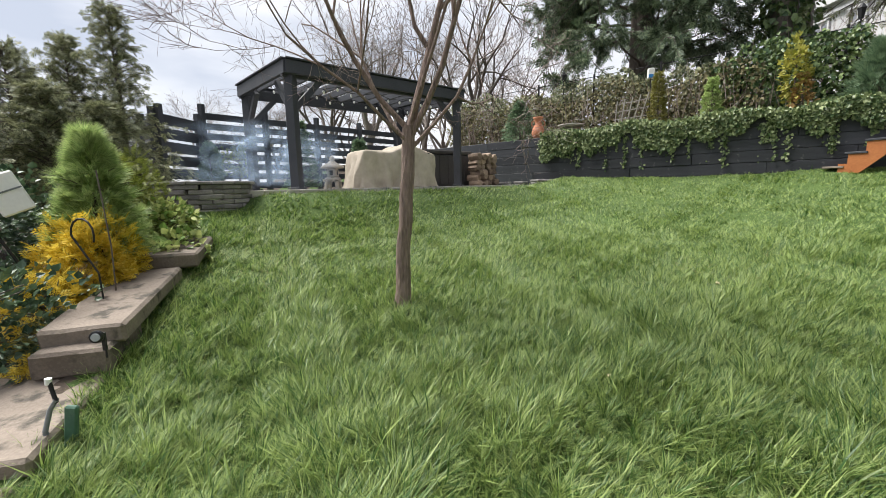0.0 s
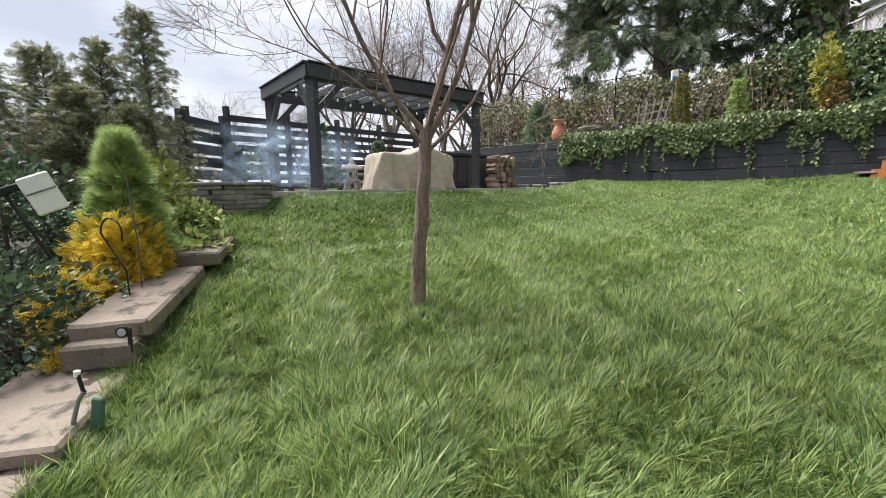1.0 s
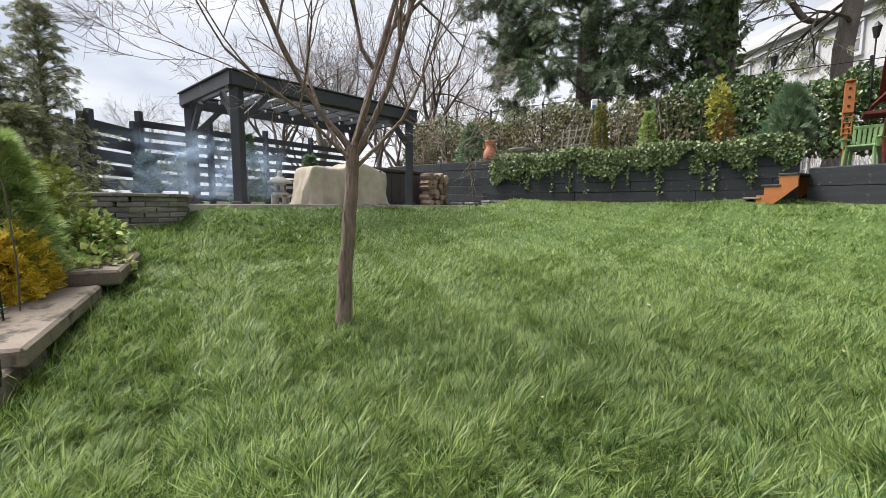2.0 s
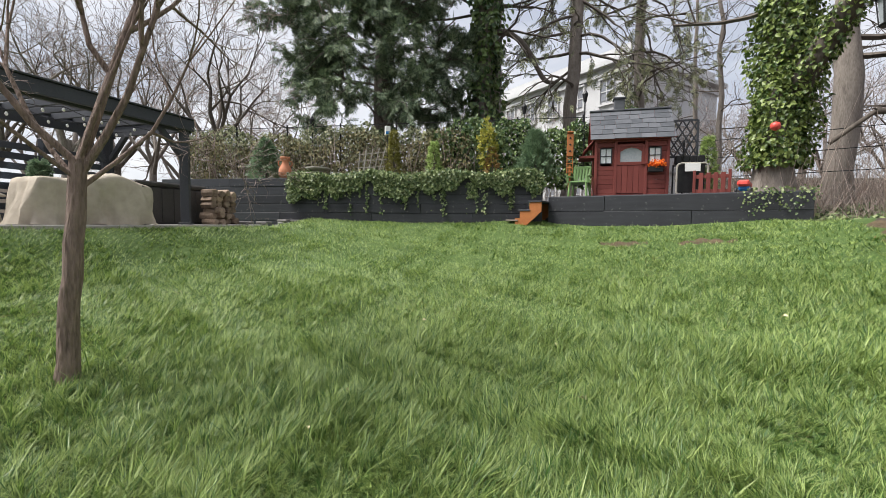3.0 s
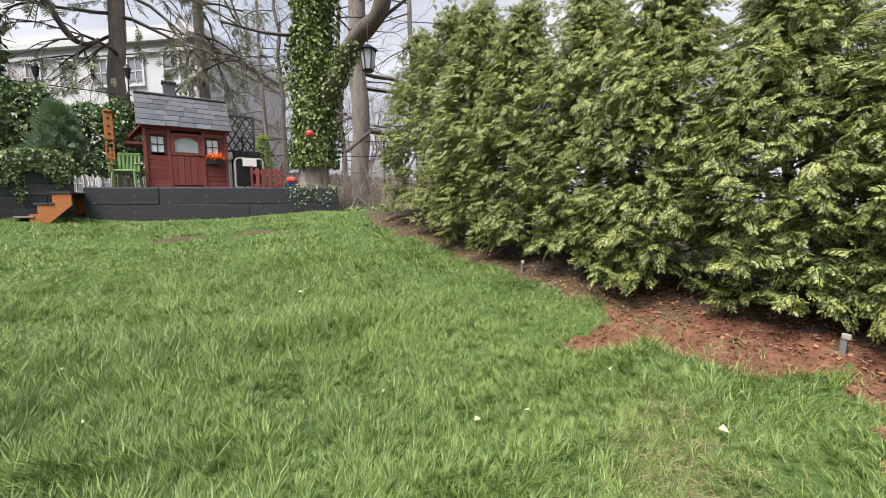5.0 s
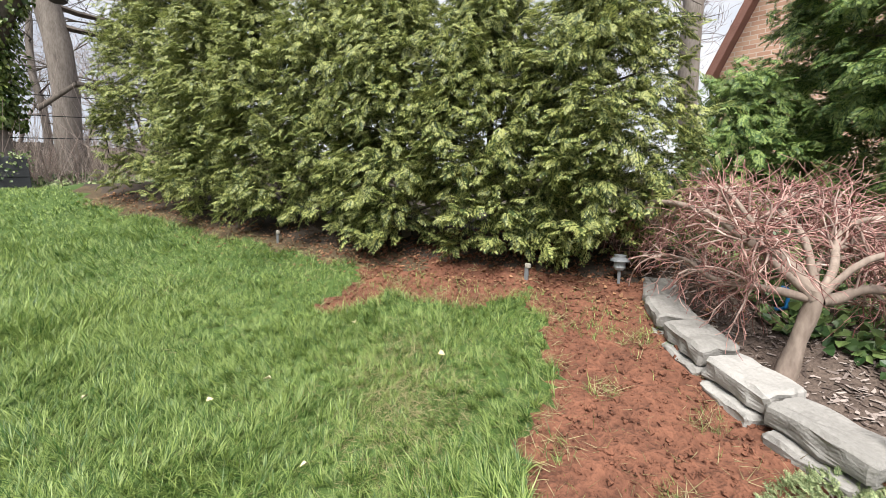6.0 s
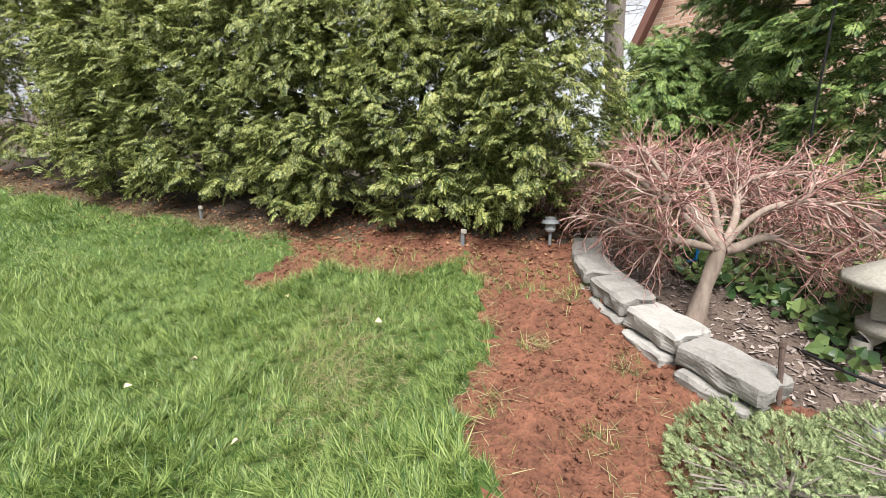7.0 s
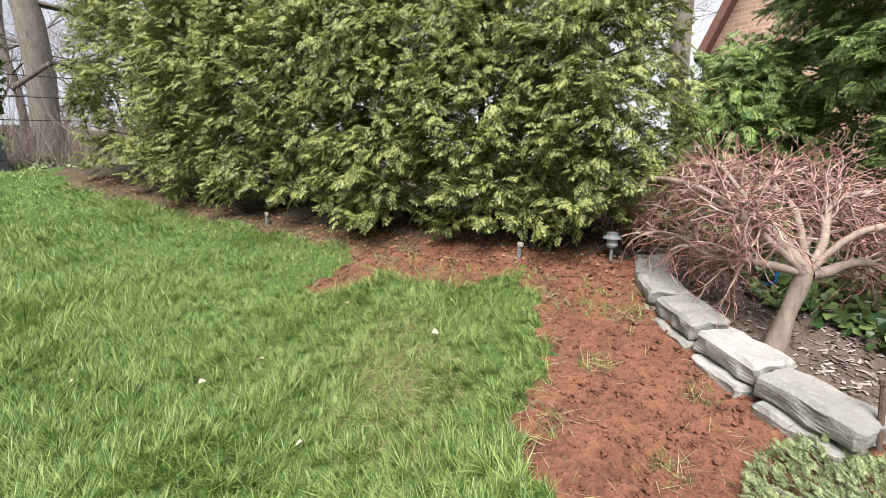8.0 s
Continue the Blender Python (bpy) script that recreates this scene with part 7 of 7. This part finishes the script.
tap = thing("sprinkler_stake", pose(-2.12, 1.17, gz(-2.12, 1.17) - 0.02, 0, 8, 20), "green plastic garden stake with a grey hose fitting", "garden stake")
part("stake", box_bm((0, 0, 0.11), (0.06, 0.03, 0.24), None, 0.008), mat("green_stake", (0.04, 0.10, 0.07), (0.07, 0.15, 0.10), 0.5, 8, 60, 0.1), tap)
part("hose", tube_mesh("hose", [(-0.05, -0.04, 0.0), (-0.10, -0.03, 0.10), (-0.10, 0, 0.20), (-0.07, 0, 0.26)], 0.012, 8), M_GREY, tap)
part("nozzle", tube_mesh("nozzle", [(-0.07, 0, 0.24), (-0.11, 0.01, 0.34)], 0.010, 8), M_METAL, tap)
part("cap", lathe_bm([(0.014, 0.33), (0.016, 0.36)], 8, None, (-0.115, 0.01, 0)), M_WHITE, tap)


# ---- maple bed ----
def weeping_maple():
    b = np.array((3.04, -3.45, gz(3.04, -3.45) - 0.03))
    ob = thing("weeping_maple", Matrix.Translation(b), "low weeping maple, leafless, with tangled drooping twigs", "tree")
    rs = np.random.RandomState(12)
    bark = mat("pale_maple_bark", (0.17, 0.125, 0.10), (0.37, 0.30, 0.25), 0.85, 8, 40, 0.8, stretch=(1, 1, 0.4))
    left, away = np.array((0.224, 0.975, 0)), np.array((0.975, -0.224, 0))
    part("trunk", raw_mesh("trunk", *swept([(0.01, 0.01, 0), (0.0, 0.0, 0.06), (-0.01, -0.04, 0.24), (-0.03, -0.08, 0.42), (-0.035, -0.10, 0.52)], (0.066, 0.052, 0.043, 0.040, 0.037), 12), smooth=True), bark, ob)
    fork = -0.10 * left - 0.02 * away + np.array((0, 0, 0.47))
    twigs, fine = [], []
    # limbs by their way to the hedge side, their depth in the bed and their height
    plans = (((0.02, 0.10, 0.66), (0.14, 0.22, 0.84), (0.28, 0.45, 0.96), (0.42, 0.80, 0.93), (0.50, 1.15, 0.72)),
             ((0.14, 0.06, 0.50), (0.28, 0.25, 0.56), (0.38, 0.55, 0.68), (0.46, 0.95, 0.58)),
             ((-0.22, 0.02, 0.56), (-0.42, 0.04, 0.54), (-0.66, 0.02, 0.42), (-0.86, -0.05, 0.30)),
             ((-0.16, 0.12, 0.70), (-0.40, 0.24, 0.88), (-0.78, 0.34, 0.92), (-1.15, 0.38, 0.74)),
             ((-0.06, 0.14, 0.74), (-0.12, 0.30, 0.90), (-0.34, 0.48, 0.98), (-0.66, 0.62, 0.92)),
             ((-0.02, 0.30, 0.72), (0.08, 0.62, 0.94), (0.16, 0.95, 0.92), (0.20, 1.25, 0.74)),
             ((-0.30, -0.06, 0.66), (-0.56, -0.16, 0.72), (-0.84, -0.24, 0.62), (-1.05, -0.30, 0.46)),
             ((0.10, 0.08, 0.72), (0.16, 0.16, 0.84), (0.10, 0.40, 0.98), (0.02, 0.70, 0.98)),
             ((-0.30, 0.20, 0.62), (-0.66, 0.42, 0.72), (-1.00, 0.60, 0.66), (-1.30, 0.70, 0.46)))
    girth = (0.040, 0.026, 0.038, 0.026, 0.024, 0.022, 0.020, 0.022, 0.020)
    for plan, g in zip(plans, girth):
        pts = [fork] + [l_ * left + a_ * away + np.array((0, 0, z_)) + rs.normal(size=3) * 0.05 for l_, a_, z_ in plan]
        part("limb", raw_mesh("limb", *swept(pts, [g * (1 - 0.72 * k / (len(pts) - 1)) for k in range(len(pts))], 9, 4), smooth=True), bark, ob)
        for k in range(30):
            i = min(int((0.25 + 0.75 * rs.rand()) * (len(pts) - 1)), len(pts) - 2)
            w = rs.rand()
            p = pts[i] * (1 - w) + pts[i + 1] * w
            d = (pts[i + 1] - pts[i]) / np.linalg.norm(pts[i + 1] - pts[i]) + rs.normal(size=3) * 0.55 + np.array((0, 0, 0.16))
            r = rs.uniform(0.0045, 0.010)
            steps = rs.randint(5, 9)
            for s in range(steps):
                d = d / np.linalg.norm(d) + rs.normal(size=3) * 0.26 + np.array((0, 0, -0.09))
                d /= np.linalg.norm(d)
                q = p + d * rs.uniform(0.05, 0.085)
                reach = q @ left
                if q[2] < 0.16 or q[2] > 1.08 or reach > 0.30 + 0.28 * (q @ away):
                    break
                twigs.append((*p, *q, r, r * 0.86))
                r *= 0.86
                p = q
                for j in range(2):
                    d3, p3, r3 = d + rs.normal(size=3) * 0.6, p.copy(), min(r * 0.7, 0.0036)
                    for s3 in range(rs.randint(3, 7)):
                        d3 = d3 / np.linalg.norm(d3) + rs.normal(size=3) * 0.30 + np.array((0, 0, -0.09))
                        q3 = p3 + d3 / np.linalg.norm(d3) * rs.uniform(0.035, 0.06)
                        if q3[2] < 0.14 or q3 @ left > 0.34 + 0.28 * (q3 @ away):
                            break
                        fine.append((*p3, *q3, r3, r3 * 0.85))
                        r3, p3 = max(r3 * 0.87, 0.0018), q3
    tagged(part("side_twig", raw_mesh("side_twig", *tubes(twigs, 5), smooth=True), M_TWIGPALE, ob, "pale arching side branches"), kind="stuff")
    tagged(part("crown", raw_mesh("crown", *tubes(fine, 3)), M_TWIGRED, ob, "fine reddish drooping twig tangle"), kind="stuff")
    return ob


M_TWIGPALE = mat("pale_pink_branches", (0.22, 0.15, 0.125), (0.50, 0.38, 0.33), 0.8, 5, 30, 0.2, island=True)
weeping_maple()


def border_stones():
    rs = random.Random(23)
    line = [Vector(p) for p in ((4.14, -3.40), (3.85, -3.22), (3.50, -3.13), (3.12, -3.13), (2.74, -3.15), (2.34, -3.22))]
    for k in range(5):
        a, b = line[k], line[k + 1]
        c = (a + b) / 2
        z = (0.66, 0.61, 0.55, 0.47, 0.40)[k]
        ang = math.degrees(math.atan2(b.y - a.y, b.x - a.x))
        for low in (0, 1):
            bm = box_bm((0, 0, 0), ((b - a).length * (1.02 if not low else 0.9), 0.24 if not low else 0.2, 0.12), None, 0.018)
            bmesh.ops.subdivide_edges(bm, edges=bm.edges, cuts=4, use_grid_fill=True)
            for v in bm.verts:
                w = Vector([noise.noise(v.co * 14 + Vector((k * 3.1, low * 5, j * 9.7))) for j in range(3)])
                v.co += w * (0.022 if v.co.y > 0.05 or abs(v.co.x) > 0.15 else 0.014)
            ob = part("border_block", bm, M_BLOCK)
            tagged(ob, "rough pale split concrete block in a curved border" if not low else "half buried pale block of the lower border course", "stone block", "border stones")
            ob.matrix_world = pose(c.x, c.y + (0.06 if low else 0), z - 0.06 - (0.125 if low else 0), rs.uniform(-3, 3), -rs.uniform(4, 8) if not low else -7, ang + 180 + rs.uniform(-4, 4))


border_stones()


def path_light(x, y, label):
    ob = thing("path_light", pose(x, y, gz(x, y) - 0.02, 4, 3, 0), label, "path light")
    part("stake", lathe_bm([(0.012, 0), (0.014, 0.14)], 8), M_GREY, ob)
    part("lamp", lathe_bm([(0.03, 0.13), (0.045, 0.15), (0.04, 0.20)], 14), M_PANE, ob)
    part("hat", lathe_bm([(0.075, 0.20), (0.07, 0.215), (0.045, 0.23), (0.045, 0.25), (0.02, 0.255)], 16), M_GREY, ob)
    return ob


path_light(4.17, -3.07, "grey plastic solar path light at the end of the border")


def ground_stake(x, y, h, label):
    ob = thing("drip_stake", pose(x, y, gz(x, y) - 0.03, 3, -2, 40), label, "garden stake")
    part("post", box_bm((0, 0, h / 2), (0.035, 0.02, h), None, 0.004), M_GREY, ob)
    part("head", box_bm((-0.01, 0, h), (0.05, 0.03, 0.04), None, 0.006), M_CONC, ob, "pale plastic head")
    return ob


ground_stake(4.50, -2.42, 0.16, "grey-green plastic irrigation stake at the hedge foot")
ground_stake(6.30, 0.10, 0.17, "grey plastic irrigation stake beside the hedge")
hose = thing("garden_hose", Matrix.Translation((3.50, -3.84, gz(3.5, -3.84))), "loose end of a bright blue garden hose", "hose")
part("pipe", tube_mesh("pipe", [(0.25, 0.05, 0.02), (0.12, 0.02, 0.02), (0.02, 0.0, 0.02), (-0.03, 0, 0.05), (-0.04, 0, 0.12), (-0.01, -0.02, 0.17), (0.03, -0.02, 0.17)], 0.011, 8), M_BLUE, hose)
drip = thing("drip_pipe", Matrix.Translation((2.6, -3.75, gz(2.6, -3.75) + 0.012)), "thin black irrigation pipe across the mulch", "pipe")
part("pipe", tube_mesh("pipe", [(0.55, 0.18, 0.0), (0.3, 0.06, 0.01), (0.05, 0.0, 0.0), (-0.2, 0.05, 0.01), (-0.5, 0.0, 0.0)], 0.008, 6), M_METAL, drip)
rod = thing("iron_rod", pose(2.34, -3.24, 0.26, 8, 10, 0), "short rusty iron rod driven in behind the blocks", "rod")
part("shaft", lathe_bm([(0.011, 0), (0.011, 0.27)], 8), mat("rusty_iron", (0.06, 0.04, 0.035), (0.14, 0.09, 0.07), 0.8, 9, 60, 0.4), rod)
part("head", lathe_bm([(0.016, 0.26), (0.016, 0.28)], 8), bpy.data.materials["rusty_iron"], rod)
pot = thing("round_cap", pose(2.08, -3.48, gz(2.08, -3.48), 0, 0, 0), "small dark round plastic cap in the mulch", "cap")
part("cup", lathe_bm([(0.05, 0), (0.055, 0.06), (0.05, 0.065)], 16), M_GREY, pot)
shepherd_hook((3.40, -4.62, gz(3.40, -4.62)), 2.4, "tall slim black hook before the dark evergreens", (-0.02, 0.0))
for (x_, y_, h_, r_, n_, sd) in ((4.36, -5.80, 5.6, 0.85, 5200, 110), (3.45, -5.85, 5.2, 1.05, 4600, 111), (5.33, -6.04, 5.0, 0.62, 3600, 114), (5.30, -5.0, 1.75, 0.7, 2200, 112), (2.25, -6.1, 4.0, 1.1, 2600, 113)):
    arborvitae((x_, y_, gz(x_, y_) - 0.02), h_, r_, n_, M_THUJADARK, "deep green feathery evergreen behind the maple bed", sd, size=(0.14, 0.26), group="evergreens behind the bed", front=(math.atan2(-1.5 - y_, 1.0 - x_), 0.6), top=0.45)
# low ivy and shrub leaves under the maple
rs = np.random.RandomState(120)
n = 2600
x, y = rs.uniform(2.4, 5.2, n), rs.uniform(-4.9, -3.6, n)
k = (y < -3.75 - 0.1 * np.sin(x * 5))
x, y = x[k], y[k]
n = len(x)
lv = scatter(*LEAF, np.column_stack([x, y, ground_height(x, y) + 0.03 + 0.22 * rs.rand(n) * np.clip((-3.6 - y), 0.2, 1)]), unit(rs, n), np.array((-0.3, 0.6, 0.8)) + rs.normal(size=(n, 3)) * 0.4, rs.uniform(0.05, 0.10, n))
tagged(part("ground_ivy", raw_mesh("ground_ivy", *lv), M_IVY), "low green ivy at the back of the maple bed", "ivy", kind="stuff")


def juniper(x, y, r, seed):
    rs = np.random.RandomState(seed)
    ob = thing("creeping_juniper", Matrix.Translation((x, y, gz(x, y))), "low creeping blue-green juniper at the soil's edge", "shrub")
    rows = []
    n = 2600
    a, q = rs.uniform(0, 6.2832, n), rs.rand(n) ** 0.5 * r
    for k in range(60):
        rows.append((0, 0, 0.02, q[k] * np.cos(a[k]), q[k] * np.sin(a[k]), 0.12, 0.006, 0.003))
    part("stem", raw_mesh("stem", *tubes(rows, 4)), M_BARK, ob)
    hgt = 0.05 + 0.07 * np.sin(q * 14 + a * 3) ** 2 + 0.05 * rs.rand(n)
    pos = np.stack([q * np.cos(a), q * np.sin(a), hgt * (0.4 + 0.6 * rs.rand(n)) * (1 - 0.5 * q / r)], 1)
    pos[:, 2] += ground_height(x + pos[:, 0], y + pos[:, 1]) - gz(x, y)
    ax = np.stack([np.cos(a), np.sin(a), np.full(n, 0.9)], 1) + rs.normal(size=(n, 3)) * 0.5
    tv, tf = CEDAR
    part("foliage", raw_mesh("foliage", *scatter(tv, tf, pos, ax, unit(rs, n), rs.uniform(0.03, 0.055, n))), M_JUNIPER, ob)
    return ob


juniper(2.05, -2.95, 0.40, 131)
juniper(1.62, -3.05, 0.42, 132)
juniper(1.85, -3.45, 0.40, 133)
rock = bmesh.new()
bmesh.ops.create_icosphere(rock, subdivisions=3, radius=0.22)
for v in rock.verts:
    v.co = Vector((v.co.x * 1.3, v.co.y, v.co.z * 0.5)) + v.co * 0.35 * noise.noise(v.co * 6)
tagged(part("boulder", rock, M_SLAB), "flat brownish garden rock beside the juniper", "rock").matrix_world = pose(1.85, -3.72, gz(1.85, -3.72) + 0.02)


def fallen_leaf(x, y, s, rot, label):
    v, f = LEAF
    v = v.copy()
    v[:, 2] += 0.35 * v[:, 0] ** 2 * 4
    ob = part("fallen_leaf", raw_mesh("fallen_leaf", v * s * 0.72, f), M_PALELEAF)
    ob.matrix_world = pose(x, y, gz(x, y) + 0.075, 10, 15, rot)
    return tagged(ob, label, "leaf", "fallen leaves")


for x_, y_, s_, r_ in ((2.6, 2.32, 0.10, 30), (3.65, 0.55, 0.06, 80), (3.49, -0.2, 0.06, 200), (3.64, -1.58, 0.08, 140), (3.62, -0.54, 0.07, 10), (4.2, -1.0, 0.06, 100), (3.0, 3.4, 0.06, 300), (0.6, 2.5, 0.06, 20), (0.9, 3.0, 0.05, 60), (2.9, -0.9, 0.06, 40), (1.9, 4.6, 0.07, 250), (5.3, 2.8, 0.08, 190)):
    fallen_leaf(x_, y_, s_, r_, "pale dry leaf lying on the grass")


# ---- rubble at the wall's foot, wires beyond the deck ----
def rubble(x, y, n, seed, label):
    ob = thing("stacked_stones", pose(x, y, gz(x, y) - 0.03, 0, 0, -28), label, "stones")
    r = random.Random(seed)
    for k in range(n):
        m = Matrix.Translation((r.uniform(-0.3, 0.3), r.uniform(-0.08, 0.08), 0.05 + 0.075 * (k // 3))) @ Matrix.Rotation(r.uniform(-0.4, 0.4), 4, "Z")
        part("stone", box_bm((0, 0, 0), (r.uniform(0.22, 0.42), 0.2, 0.065), m, 0.015), M_LEDGE, ob)
    return ob


rubble(0.05, 13.05, 12, 5, "flat dark stones stacked below the terracotta urn")
rubble(-0.75, 11.2, 9, 6, "loose flat paving stones beside the firewood")
wires = thing("wire_rail", Matrix.Translation((10.3, 9.0, 2.05)), "thin dark wire fence on slim posts behind the trees", "fence")
for k in range(4):
    part("post", lathe_bm([(0.025, 0), (0.025, 1.75)], 8, None, (1.15 * k, -1.65 * k, 0)), M_METAL, wires)
for z in (0.75, 1.25, 1.7):
    part("wire", tube_mesh("wire", [(0, 0, z), (1.15, -1.65, z - 0.02), (2.3, -3.3, z), (3.45, -4.95, z)], 0.010, 5), M_METAL, wires)
